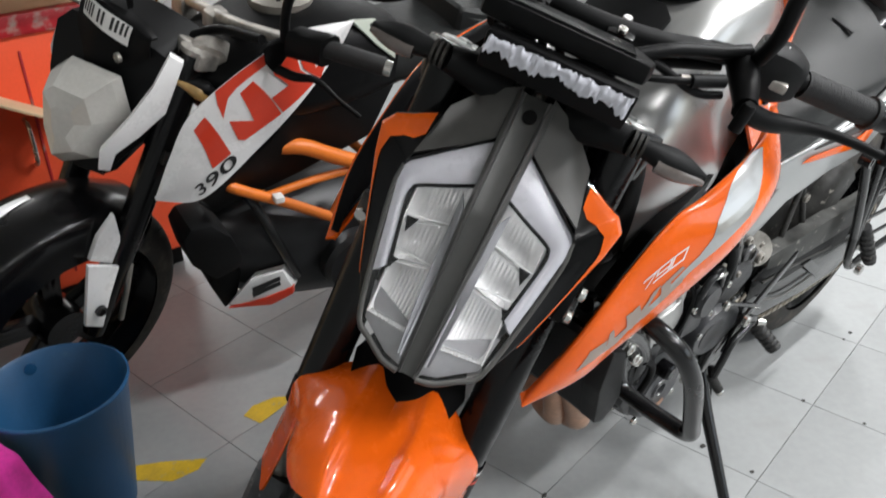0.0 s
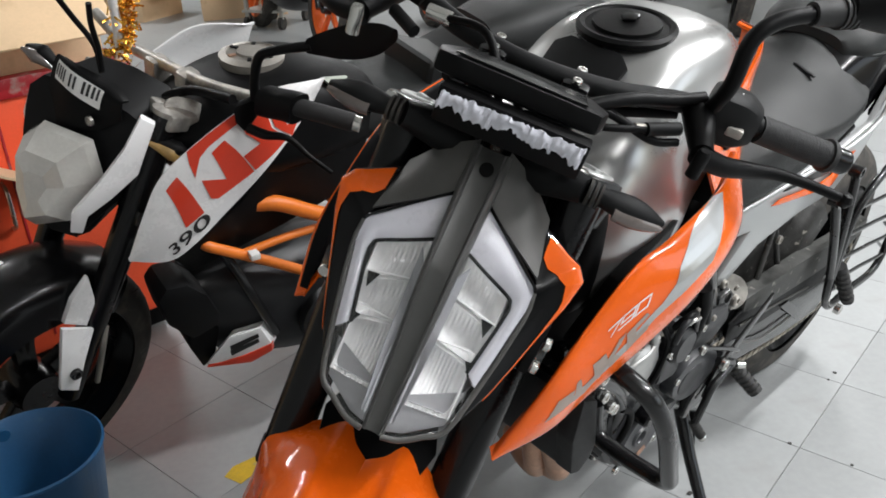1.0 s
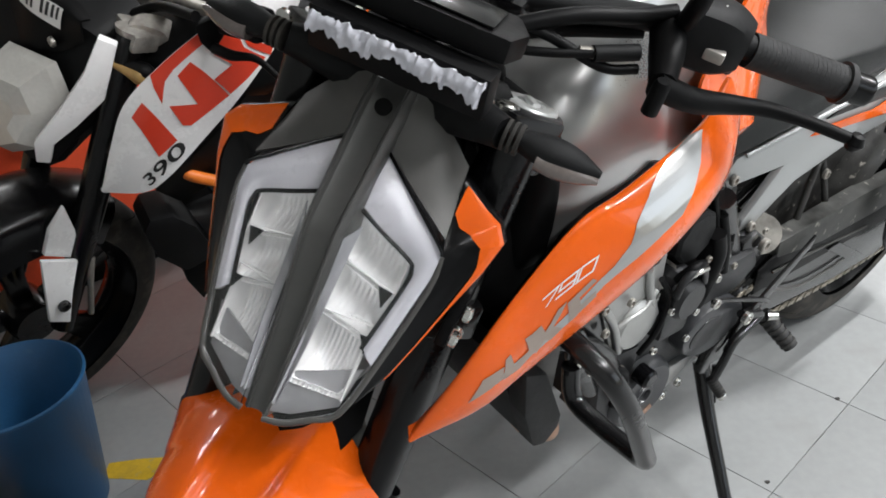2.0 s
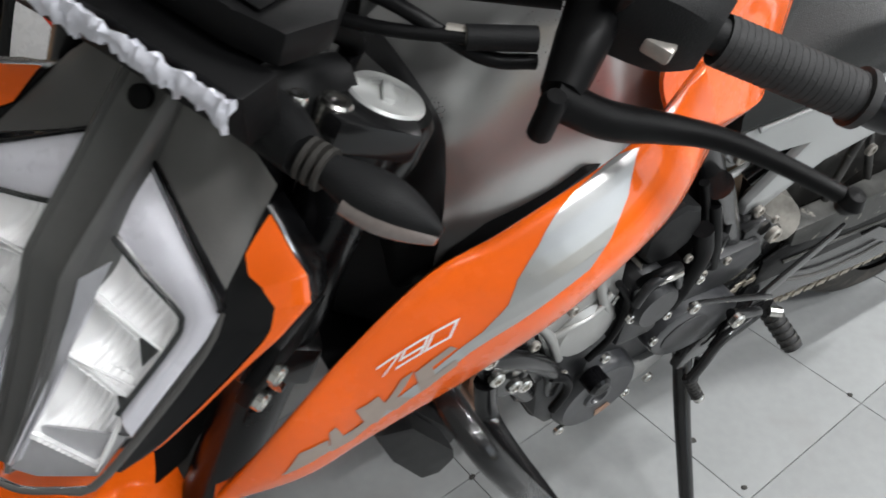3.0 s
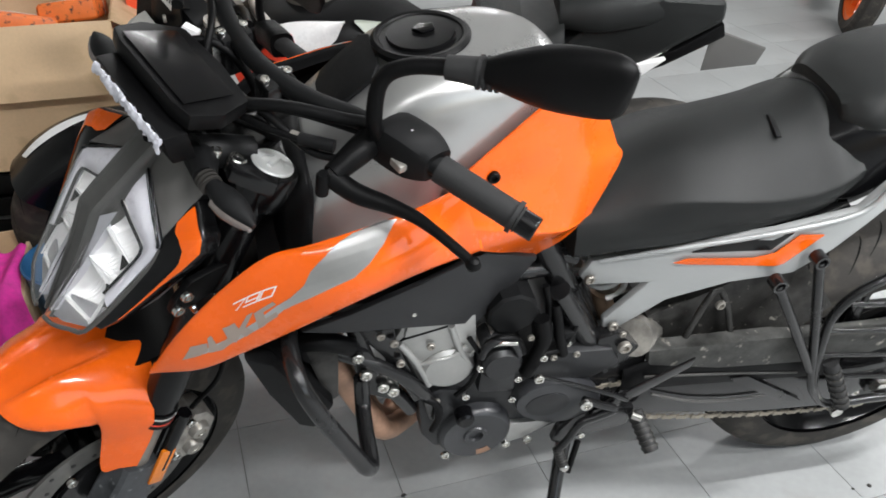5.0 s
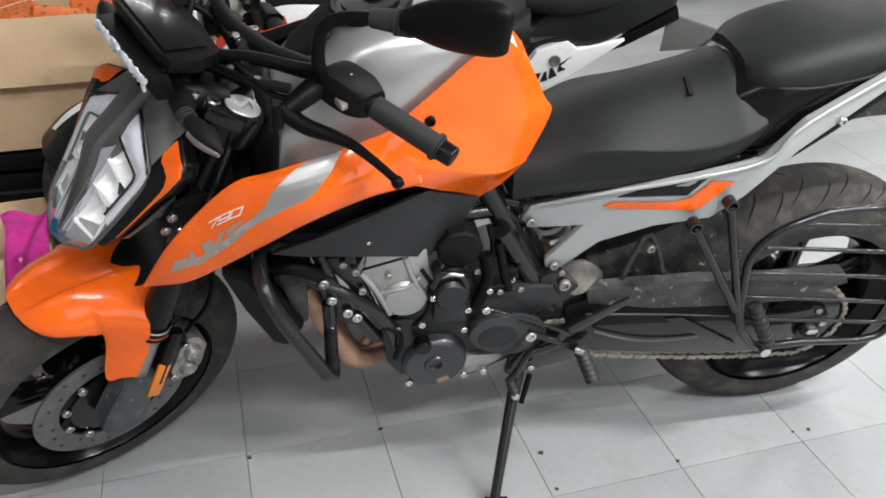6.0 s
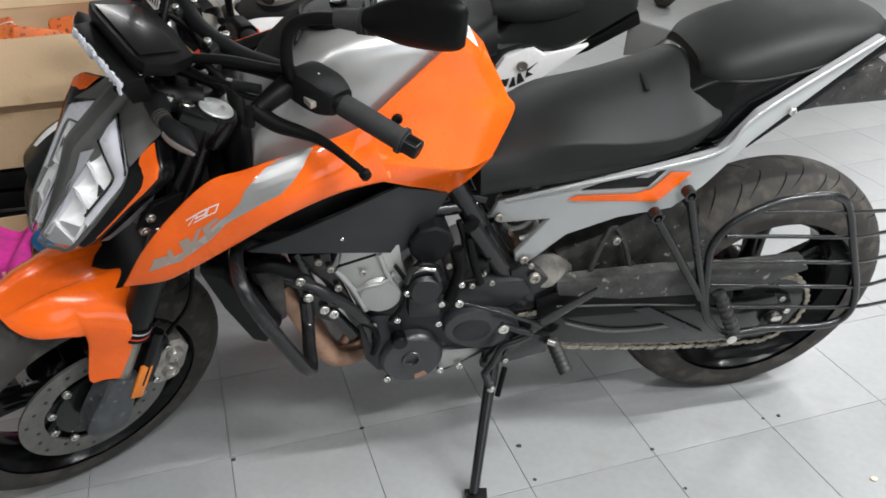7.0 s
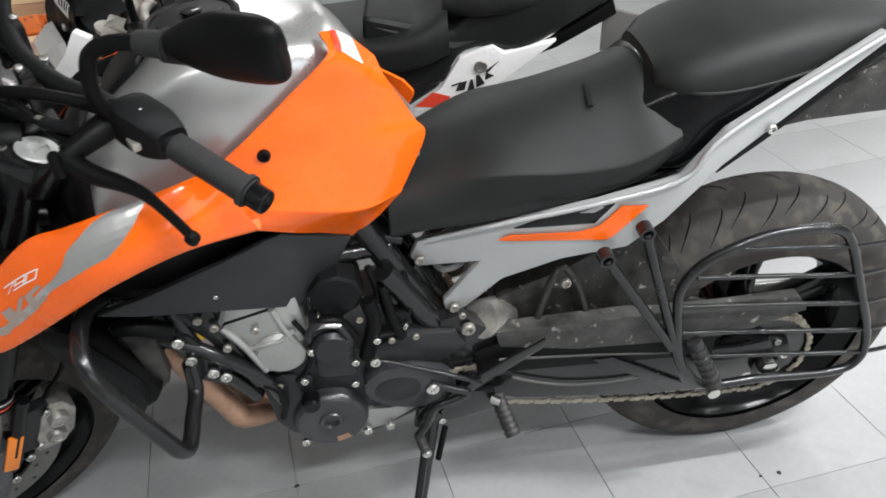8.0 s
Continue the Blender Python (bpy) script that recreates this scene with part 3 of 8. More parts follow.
def face(l, u, out=0.0):
    """A point of the lamp's face at side l and height u: a broken slope that falls back to the sides."""
    x = float(np.interp(u, [0.735, 0.899, 0.93, 0.985], [0.020, 0.145, 0.182, 0.24]))
    p = Vector((x + 0.24 * (max(abs(l), 0.015) - 0.03), l, u)) + FN * out
    return tuple(p)


mask = part("headlight_mask", slab("headlight_mask", [face(l, u, -0.098) for l, u in ((0, 0.985), (0.06, 0.962), (0.085, 0.9), (0.06, 0.84), (0.03, 0.785), (0.0, 0.775), (-0.03, 0.785), (-0.06, 0.84), (-0.085, 0.9), (-0.06, 0.962))], tuple(FN * 0.055), BLACK, 0.006, ST), bike, "black and grey headlight mask with orange inlays")
# the spine runs proud of the lamps, with a knee a third of the way down
SPINE = [(0.222, 0.982, 0.0215), (0.197, 0.965, 0.021), (0.155, 0.931, 0.0196), (0.117, 0.901, 0.0184), (0.107, 0.886, 0.018), (0.087, 0.84, 0.0162), (0.054, 0.776, 0.0136), (0.027, 0.727, 0.0115)]
SPINE_ACROSS = [(-1.1, -0.045), (-1.02, -0.009), (-0.98, -0.002), (-0.78, 0.0035), (-0.7, 0.0035), (-0.6, -0.0005), (0, -0.003), (0.6, -0.0005), (0.7, 0.0035), (0.78, 0.0035), (0.98, -0.002), (1.02, -0.009), (1.1, -0.045)]
spine = Surface([[tuple(Vector((x, w * a, z)) + FN * h) for x, z, w in SPINE] for a, h in SPINE_ACROSS], 1, 3)
spine.nr = -spine.nr if (spine.nr @ np.array(FN)).mean() < 0 else spine.nr
part("mask_spine", spine.mesh("mask_spine", SPINE_GREY, 0.004, ST), mask, "grey double-ridged centre spine with a bolt hole")
# a black disc paints the dark inside of the bolt hole
part("bolt_hole", turn_mesh("bolt_hole", [(0.0075, -0.004), (0.0075, 0.0005), (0.0065, 0.0008), (0, 0.0008)], HOLLOW_SHADE, 16, "z", mtx=ST @ Matrix.Translation((0.201, -0.001, 0.9705)) @ FN.to_track_quat("Z", "Y").to_matrix().to_4x4()), mask)
CHEEK_ROWS = [
    [(0.162, -0.0935, 0.895), (0.156, -0.097, 0.889), (0.150, -0.099, 0.882), (0.118, -0.095, 0.84), (0.083, -0.083, 0.795), (0.06, -0.073, 0.756)],
    [(0.188, -0.09, 0.911), (0.176, -0.102, 0.903), (0.165, -0.117, 0.893), (0.128, -0.108, 0.842), (0.088, -0.09, 0.79), (0.063, -0.076, 0.754)],
    [(0.213, -0.086, 0.923), (0.2, -0.115, 0.914), (0.186, -0.141, 0.899), (0.14, -0.121, 0.845), (0.093, -0.097, 0.782), (0.066, -0.079, 0.752)],
    [(0.232, -0.084, 0.915), (0.225, -0.112, 0.9), (0.212, -0.136, 0.885), (0.16, -0.116, 0.83), (0.11, -0.092, 0.77), (0.08, -0.076, 0.745)]]
for sg in (1, -1):
    P = lambda l, u, o=0.0: face(l * sg, u, o)
    lamp = part("headlight", slab("headlight", [P(-0.016, 0.935, -0.04), P(-0.064, 0.912, -0.04), P(-0.095, 0.888, -0.04), P(-0.102, 0.857, -0.04), P(-0.086, 0.81, -0.04), P(-0.066, 0.772, -0.04), P(-0.03, 0.747, -0.04), P(-0.01, 0.742, -0.04)], tuple(FN * -0.03), LAMP_GREY, 0.004, ST), mask, "LED headlight with clear lens")
    drl = [(-0.016, 0.939), (-0.05, 0.918), (-0.093, 0.891), (-0.0975, 0.885), (-0.0965, 0.868), (-0.08, 0.796)]
    inn = [(-0.016, 0.905), (-0.045, 0.892), (-0.073, 0.879), (-0.0785, 0.873), (-0.0785, 0.86), (-0.066, 0.808)]
    sf = Surface([[P(l, u, -0.002) for l, u in drl], [P((a[0] + b[0]) / 2, (a[1] + b[1]) / 2, 0.0) for a, b in zip(drl, inn)], [P(l, u, -0.005) for l, u in inn]], 4, 1)
    sf.nr = -sf.nr if (sf.nr @ np.array(FN)).mean() < 0 else sf.nr
    part("daytime_light", sf.mesh("daytime_light", MILK, 0.006, ST), lamp, "milky white daytime running strip")
    # black tubes paint the dark gaps along both edges of the strip
    part("strip_edge", tube("strip_edge", [P(l, u - 0.0015, -0.002) for l, u in inn], 0.0021, BLACK_GLOSS, n=4, seg=6, mtx=ST), lamp)
    part("strip_gap", tube("strip_gap", [P(l, u + 0.0015, 0.001) for l, u in drl[:4]], 0.0017, BLACK_GLOSS, n=4, seg=6, mtx=ST), lamp)
    # three stepped reflector bowls, each a scalloped hollow with a bright rim and a ledge below
    for k, (u1, u0, la, lb, slope) in enumerate(((0.903, 0.866, -0.015, -0.074, 0.022), (0.868, 0.826, -0.015, -0.0765, 0.018), (0.828, 0.768, -0.014, -0.067, 0.004))):
        rows = []
        for j in range(10):
            s = j / 9
            row = []
            for i in range(49):
                q = i / 48
                l = la + (lb - la) * q
                u = u1 + (u0 - u1) * s - slope * q
                edge = min(1.0, 6 * q, 6 * (1 - q))
                row.append(P(l, u, -0.008 - 0.026 * edge * math.sin(math.pi * min(1, 0.1 + s * 0.95)) ** 0.7 + 0.0007 * math.cos(q * 24 * math.pi) * edge))
            rows.append(row)
        bowl = Surface(rows, 1, 1)
        bowl.nr = -bowl.nr if (bowl.nr @ np.array(FN)).mean() < 0 else bowl.nr
        part("reflector_bowl", bowl.mesh("reflector_bowl", REFLECTOR, 0.002, ST), lamp, "scalloped chrome reflector")
        part("bowl_rim", tube("bowl_rim", [P(la, u1, -0.006), P(lb, u1 - slope, -0.006), P(lb, u0 - slope, -0.006)], 0.0013, REFLECTOR, n=1, seg=6, mtx=ST), lamp)
        part("ledge", slab("ledge", [P(la, u0 + 0.004, -0.006), P(lb * 0.97, u0 - slope + 0.004, -0.006), P(lb * 0.97, u0 - slope, -0.024), P(la, u0, -0.024)], tuple(FN * -0.003), REFLECTOR, 0.0008, ST), lamp)
        # small black triangle at the outer corner of the two upper bowls
        if k < 2:
            part("lamp_shade", slab("lamp_shade", [P(lb * 0.78, u0 - slope * 0.6 + 0.001, -0.004), P(lb * 0.97, u0 - slope + 0.007, -0.004), P(lb * 0.9, u0 - slope - 0.006, -0.004)], tuple(FN * -0.003), BLACK_GLOSS, 0.0008, ST), lamp)
    part("lamp_floor", slab("lamp_floor", [P(-0.013, 0.774, -0.012), P(-0.074, 0.79, -0.012), P(-0.067, 0.758, -0.01), P(-0.03, 0.743, -0.01), P(-0.012, 0.741, -0.01)], tuple(FN * -0.004), LAMP_GREY, 0.001, ST), lamp)
    wall = Surface([[P(-0.0275, 0.892, 0.003), P(-0.026, 0.86, 0.004), P(-0.023, 0.8, 0.004), P(-0.018, 0.75, 0.003)], [(0.117, -0.019 * sg, 0.89), (0.102, -0.0178 * sg, 0.856), (0.071, -0.0152 * sg, 0.798), (0.041, -0.013 * sg, 0.748)]], 4, 3)
    wall.nr = -wall.nr if (wall.nr @ (np.array(FN) + np.array((0, -sg, 0)))).mean() < 0 else wall.nr
    part("lens_wall", wall.mesh("lens_wall", LENS_WALL, 0.001, ST), lamp, "pale grey side wall of the lens")
    part("inner_wall", slab("inner_wall", [P(-0.019, 0.93, 0.0), P(-0.0135, 0.75, 0.0), P(-0.0135, 0.75, -0.035), P(-0.019, 0.93, -0.035)], (0, -0.002 * sg, 0), MILK, 0.0006, ST), lamp)
    lens = [[P(-0.018, 0.937, 0.003), P(-0.06, 0.912, 0.003), P(-0.096, 0.887, 0.0)], [P(-0.018, 0.87, 0.005), P(-0.064, 0.862, 0.005), P(-0.097, 0.855, 0.0)], [P(-0.015, 0.81, 0.005), P(-0.052, 0.805, 0.005), P(-0.083, 0.798, 0.0)], [P(-0.012, 0.739, 0.003), P(-0.036, 0.742, 0.003), P(-0.07, 0.756, 0.0)]]
    ls = Surface(lens, 2, 3)
    ls.nr = -ls.nr if (ls.nr @ np.array(FN)).mean() < 0 else ls.nr
    lob = part("lens", ls.mesh("lens", GLASS, 0.002, ST), lamp, "clear plastic lens")
    lob.visible_shadow = False
    part("lens_edge", tube("lens_edge", [P(-0.011, 0.737, 0.001), P(-0.03, 0.738, 0.001), P(-0.052, 0.746, 0), P(-0.071, 0.755, -0.002), P(-0.084, 0.797, -0.004), P(-0.0985, 0.86, -0.004), P(-0.0985, 0.886, -0.004)], 0.0032, GRAPHITE, n=3, mtx=ST), lamp)
    up = Surface([[(0.228, -0.018 * sg, 0.985), (0.19, -0.018 * sg, 0.939)], [(0.225, -0.052 * sg, 0.964), (0.176, -0.055 * sg, 0.918)], [(0.226, -0.083 * sg, 0.928), (0.161, -0.0945 * sg, 0.8975)]], 5, 5)
    up.nr = -up.nr if (up.nr @ np.array(FN)).mean() < 0 else up.nr
    part("upper_cowl", up.mesh("upper_cowl", GRAPHITE, 0.003, ST), mask, "grey upper cowl")
    cheek = Surface([[(x, l * sg, z) for x, l, z in r] for r in CHEEK_ROWS], 5, 2)
    if (cheek.nr @ (np.array(FN) + np.array((0, -0.8 * sg, 0)))).mean() < 0:
        cheek.nr = -cheek.nr
    ck = part("mask_cheek", cheek.mesh("mask_cheek", BLACK_GLOSS, 0.003, ST), mask, "gloss black side of the mask")
    part("inlay", patch(cheek, "inlay", ORANGE, [(0.64, 0.03), (0.65, 0.2), (0.65, 0.36), (0.645, 0.43), (0.63, 0.6), (0.6, 0.84), (0.57, 0.84), (0.555, 0.6), (0.51, 0.47), (0.44, 0.41), (0.37, 0.32), (0.31, 0.17), (0.3, 0.03)], m=ST), ck, "orange inlay")
    # indicators
    stalk = part("indicator", tube("indicator", [(0.245, -0.04 * sg, 0.962), (0.232, -0.075 * sg, 0.975), (0.22, -0.104 * sg, 0.982)], 0.02, BLACK_MATT, mtx=ST, radii=[0.023, 0.02, 0.0145]), mask, "black indicator with smoked lens")
    for k in range(3):
        part("rubber_ring", tube("rubber_ring", [(0.219, (-0.105 - 0.006 * k) * sg, 0.983), (0.219, (-0.108 - 0.006 * k) * sg, 0.983)], 0.014, RUBBER, seg=14, mtx=ST), stalk)
    ring = []
    for k, (w, hh) in enumerate(((0.01, 0.01), (0.0155, 0.0125), (0.0165, 0.0135), (0.012, 0.01), (0.003, 0.003))):
        s = k / 4
        cx, cy, cz = 0.22 + 0.01 * s, -0.12 - 0.072 * s, 0.983 - 0.007 * s
        ring.append([(cx + w * math.cos(t), cy * sg, cz + hh * math.sin(t)) for t in np.linspace(0, 2 * math.pi, 9)[:-1]])
    part("indicator_body", loft("indicator_body", ring, BLACK_MATT, mtx=ST), stalk)
    part("indicator_lens", loft("indicator_lens", [[(cx + 0.9 * (x - cx) - 0.005, y, cz + 0.86 * (z - cz) - 0.0045) for x, y, z in rr] for rr in ring[1:5] for cx, cz in [(sum(p[0] for p in rr) / 8, sum(p[2] for p in rr) / 8)]], SMOKE, mtx=ST), stalk, "smoked indicator lens")
# plate holder torn off: foam tape under the dash
foam = []
rnd = random.Random(4)
drift = 0.0
for i in range(61):
    s = i / 60
    l = 0.066 - 0.15 * s
    drift = 0.75 * drift + rnd.uniform(-0.0035, 0.0035)
    top = 1.047 + rnd.uniform(-0.002, 0.002)
    low = 1.03 + drift + rnd.uniform(-0.0015, 0.0015)
    foam.append([(0.177 + rnd.uniform(-0.0015, 0.0015), l, low), (0.1765 + rnd.uniform(-0.002, 0.002), l, low * 0.6 + top * 0.4), (0.1775 + rnd.uniform(-0.002, 0.002), l, low * 0.25 + top * 0.75), (0.18, l, top)])
fs = Surface(foam, 1, 2)
part("dash_bracket", slab("dash_bracket", [(0.19, -0.088, 1.006), (0.19, 0.07, 1.006), (0.183, 0.07, 1.05), (0.183, -0.088, 1.05)], (0.03, 0, -0.006), BLACK, 0.003, ST), bike, "black bracket below the dash")
part("foam_tape", fs.mesh("foam_tape", FOAM, 0.004, ST), bike, "strip of torn white foam tape")
part("mask_bolt", bolt_mesh("mask_bolt", 0.008, STEEL), bike, "", ST @ Matrix.Translation((0.243, 0.0, 0.978)) @ Matrix.Rotation(radians(-90), 4, "Z"))
for l in (-0.055, 0.055):
    part("mask_bracket", tube("mask_bracket", [(0.232, l, 0.975), (0.26, l * 1.1, 0.965), (0.3, l * 1.3, 0.95)], 0.022, BLACK_MATT, mtx=ST), bike)

# -- dash, bars and controls
dash = part("dashboard", slab("dashboard", [(0.205, -0.06, 1.05), (0.212, -0.088, 1.046), (0.25, -0.094, 1.034), (0.295, -0.075, 1.02), (0.302, 0, 1.016), (0.295, 0.075, 1.02), (0.25, 0.094, 1.034), (0.212, 0.088, 1.046), (0.205, 0.06, 1.05)], (0.006, 0, 0.022), BLACK, 0.006, ST), bike, "black digital dashboard")
part("screen", slab("screen", [(0.22, -0.07, 1.0695), (0.285, -0.065, 1.0485), (0.285, 0.065, 1.0485), (0.22, 0.07, 1.0695)], (0.0004, 0, 0.0012), BLACK_GLOSS, 0.0004, ST), dash, "dark glossy screen")
bar = part("handlebar", tube("handlebar", [(0.47, -0.36, 1.012), (0.43, -0.26, 1.03), (0.4, -0.17, 1.035), (0.365, -0.09, 1.03), (0.35, 0, 1.028), (0.365, 0.09, 1.03), (0.4, 0.17, 1.035), (0.43, 0.26, 1.03), (0.47, 0.36, 1.012)], 0.0125, BLACK_MATT, seg=16, mtx=ST), bike, "black tapered handlebar")
for l in (-0.05, 0.05):
    rs = part("bar_clamp", block("bar_clamp", (0.045, 0.034, 0.06), BLACK_METAL, 0.007, ST @ Matrix.Translation((0.352, l, 1.005))), bar)
    for x in (-0.016, 0.016):
        part("clamp_bolt", bolt_mesh("clamp_bolt", 0.006, STEEL), rs, "", ST @ Matrix.Translation((0.352 + x, l, 1.036)) @ Matrix.Rotation(radians(-90), 4, "X"))
E_L, E_S = Vector((0.479, -0.384, 1.010)), Vector((0.418, -0.225, 1.032))
for sg in (1, -1):
    Q = lambda v: (v[0], v[1] * sg, v[2])
    d = (E_L - E_S).normalized()
    grip = part("grip", tube("grip", [Q(E_S + d * 0.045), Q(E_S + d * 0.1), Q(E_L - d * 0.022)], 0.0172, GRIP, seg=20, mtx=ST), bar, "black ribbed rubber grip")
    for k in range(22):
        p = E_S + d * (0.05 + 0.005 * k)
        part("grip_rib", tube("grip_rib", [Q(p), Q(p + d * 0.0024)], 0.01745, GRIP, seg=20, n=1, mtx=ST), grip)
    part("grip_flange", tube("grip_flange", [Q(E_L - d * 0.024), Q(E_L - d * 0.018)], 0.021, GRIP, seg=20, mtx=ST), grip)
    part("bar_end_weight", tube("bar_end_weight", [Q(E_L - d * 0.018), Q(E_L + d * 0.006), Q(E_L + d * 0.008)], 0.0158, BLACK_GLOSS, seg=20, mtx=ST, radii=[0.0158, 0.0158, 0.011]), grip, "gloss black bar end")
    sw = [[Q(Vector((0.418, -0.225, 1.032)) + d * s + Vector((a * w, 0, b * h + 0.002))) for a, b in ((-1, -0.5), (-0.7, -1), (0.7, -1), (1, -0.5), (1, 0.6), (0.6, 1), (-0.6, 1), (-1, 0.6))] for s, w, h in ((-0.03, 0.018, 0.022), (-0.024, 0.026, 0.03), (0.012, 0.027, 0.031), (0.03, 0.024, 0.026), (0.042, 0.019, 0.02))]
    sb = part("switch_block", loft("switch_block", sw, BLACK_MATT, n=3, m=2, mtx=ST, angle=30), bar, "black switch block with a grey horn button")
    part("horn_button", block("horn_button", (0.012, 0.02, 0.012), OLD_ALU, 0.003, ST @ Matrix.Translation(Q((0.396, -0.238, 1.028)))), sb, "worn grey button")
    for k in range(3):
        part("switch_mark", block("switch_mark", (0.003, 0.005, 0.001), DECAL_WHITE, 0.0003, ST @ Matrix.Translation(Q((0.417, -0.212 - 0.008 * k, 1.0655)))), sb)
    part("lever_perch", tube("lever_perch", [Q((0.405, -0.19, 1.033)), Q((0.365, -0.198, 1.028)), Q((0.325, -0.206, 1.021))], 0.017, BLACK, mtx=ST, radii=[0.019, 0.017, 0.013]), bar, "black lever perch")
    part("adjuster", tube("adjuster", [Q((0.35, -0.175, 1.026)), Q((0.325, -0.14, 1.022))], 0.008, BLACK_MATT, mtx=ST), bar)
    lev = part("lever", tube("lever", [Q((0.322, -0.2, 1.02)), Q((0.338, -0.235, 1.01)), Q((0.36, -0.268, 1.008)), Q((0.374, -0.3, 1.01)), Q((0.382, -0.338, 1.01)), Q((0.389, -0.38, 1.007))], 0.007, BLACK, mtx=ST, radii=[0.013, 0.012, 0.0085, 0.0065, 0.006]), bar, "black ball-end lever")
    part("lever_ball", turn_mesh("lever_ball", [(0.0, -0.0095), (0.006, -0.0075), (0.0095, 0), (0.006, 0.0075), (0, 0.0095)], BLACK, 16, "z", Q((0.389, -0.386, 1.006)), ST), lev)
    part("pivot_bolt", turn_mesh("pivot_bolt", [(0.008, -0.018), (0.008, 0.012), (0.006, 0.016), (0.0, 0.016)], STEEL if sg < 0 else BLACK, 12, "z", Q((0.312, -0.206, 1.016)), ST), lev)
part("clutch_cable", tube("clutch_cable", [(0.325, -0.14, 1.022), (0.3, -0.09, 1.015), (0.28, 0.0, 1.0), (0.3, 0.05, 0.94), (0.33, 0.05, 0.86)], 0.0045, BLACK, mtx=ST), bike)
part("cable_sleeve", tube("cable_sleeve", [(0.33, -0.145, 1.022), (0.322, -0.128, 1.02)], 0.006, WORN_STEEL, mtx=ST), bike)
for pts, r in (([(0.29, -0.06, 1.03), (0.33, -0.11, 1.045), (0.375, -0.16, 1.045), (0.4, -0.19, 1.05)], 0.008), ([(0.3, -0.03, 1.02), (0.31, -0.09, 1.03), (0.33, -0.15, 1.01), (0.35, -0.18, 1.01)], 0.005), ([(0.25, 0.02, 0.99), (0.3, -0.04, 0.985), (0.34, -0.06, 0.95), (0.35, -0.03, 0.88)], 0.009), ([(0.26, 0.08, 1.02), (0.32, 0.05, 1.03), (0.35, 0.01, 0.99), (0.36, -0.02, 0.9)], 0.006)):
    part("wiring_loom", tube("wiring_loom", pts, r, BLACK, mtx=ST), bike)
part("wiring_sheath", tube("wiring_sheath", [(0.4, -0.17, 1.02), (0.36, -0.08, 1.0), (0.33, -0.02, 0.97), (0.33, 0.02, 0.9)], 0.007, BLACK, mtx=ST), bike)
res = part("brake_reservoir", slab("brake_reservoir", [(0.36, 0.15, 1.035), (0.42, 0.15, 1.035), (0.425, 0.2, 1.04), (0.365, 0.2, 1.04)], (0, 0, 0.045), BLACK, 0.006, ST), bike, "black brake fluid reservoir with amber window")
part("sight_glass", block("sight_glass", (0.004, 0.03, 0.02), AMBER, 0.002, ST @ Matrix.Translation((0.359, 0.175, 1.058))), res)
part("banjo_bolt", tube("banjo_bolt", [(0.362, 0.14, 1.036), (0.362, 0.11, 1.036)], 0.009, STEEL, mtx=ST), res)
part("brake_line", tube("brake_line", [(0.362, 0.12, 1.036), (0.33, 0.06, 1.05), (0.29, 0.02, 1.0), (0.29, 0.0, 0.92)], 0.005, BLACK, mtx=ST), res)

# -- mirrors on cranked stalks
for sg in (1, -1):
    Q = lambda v: (v[0], v[1] * sg, v[2])
    mir = part("mirror", tube("mirror", [Q((0.396, -0.2, 1.035)), Q((0.378, -0.206, 1.085)), Q((0.385, -0.203, 1.135)), Q((0.405, -0.222, 1.16)), Q((0.435, -0.26, 1.174))], 0.0095, BLACK, mtx=ST, seg=12), bike, "black mirror on a cranked stalk")
    part("mirror_boot", tube("mirror_boot", [Q((0.428, -0.252, 1.172)), Q((0.456, -0.29, 1.18))], 0.015, GRIP, seg=16, mtx=ST, radii=[0.013, 0.017]), mir, "ribbed rubber boot")
    for k in range(4):
        part("boot_rib", tube("boot_rib", [Q((0.448 + 0.004 * k, -0.279 - 0.0055 * k, 1.1775 + 0.001 * k)), Q((0.45 + 0.004 * k, -0.282 - 0.0055 * k, 1.178 + 0.001 * k))], 0.0185, GRIP, n=1, seg=16, mtx=ST), mir)
    c0 = Vector((0.452, -0.287, 1.182))
    dr = Vector((0.43, -0.87, 0.26)).normalized()
    ring = []
    for s, w, h in ((0.0, 0.015, 0.013), (0.03, 0.03, 0.02), (0.07, 0.044, 0.026), (0.12, 0.046, 0.025), (0.142, 0.04, 0.02), (0.15, 0.032, 0.01)):
        p = c0 + dr * s + Vector((-0.004, 0, 0.22 * w))
        ring.append([Q(p + Vector((0.72, 0.6, 0.25)) * h * math.cos(t) + Vector((-0.2, -0.12, 0.95)) * w * math.sin(t)) for t in np.linspace(0, 2 * math.pi, 11)[:-1]])
    part("mirror_head", loft("mirror_head", ring, BLACK, mtx=ST), mir, "black mirror housing")

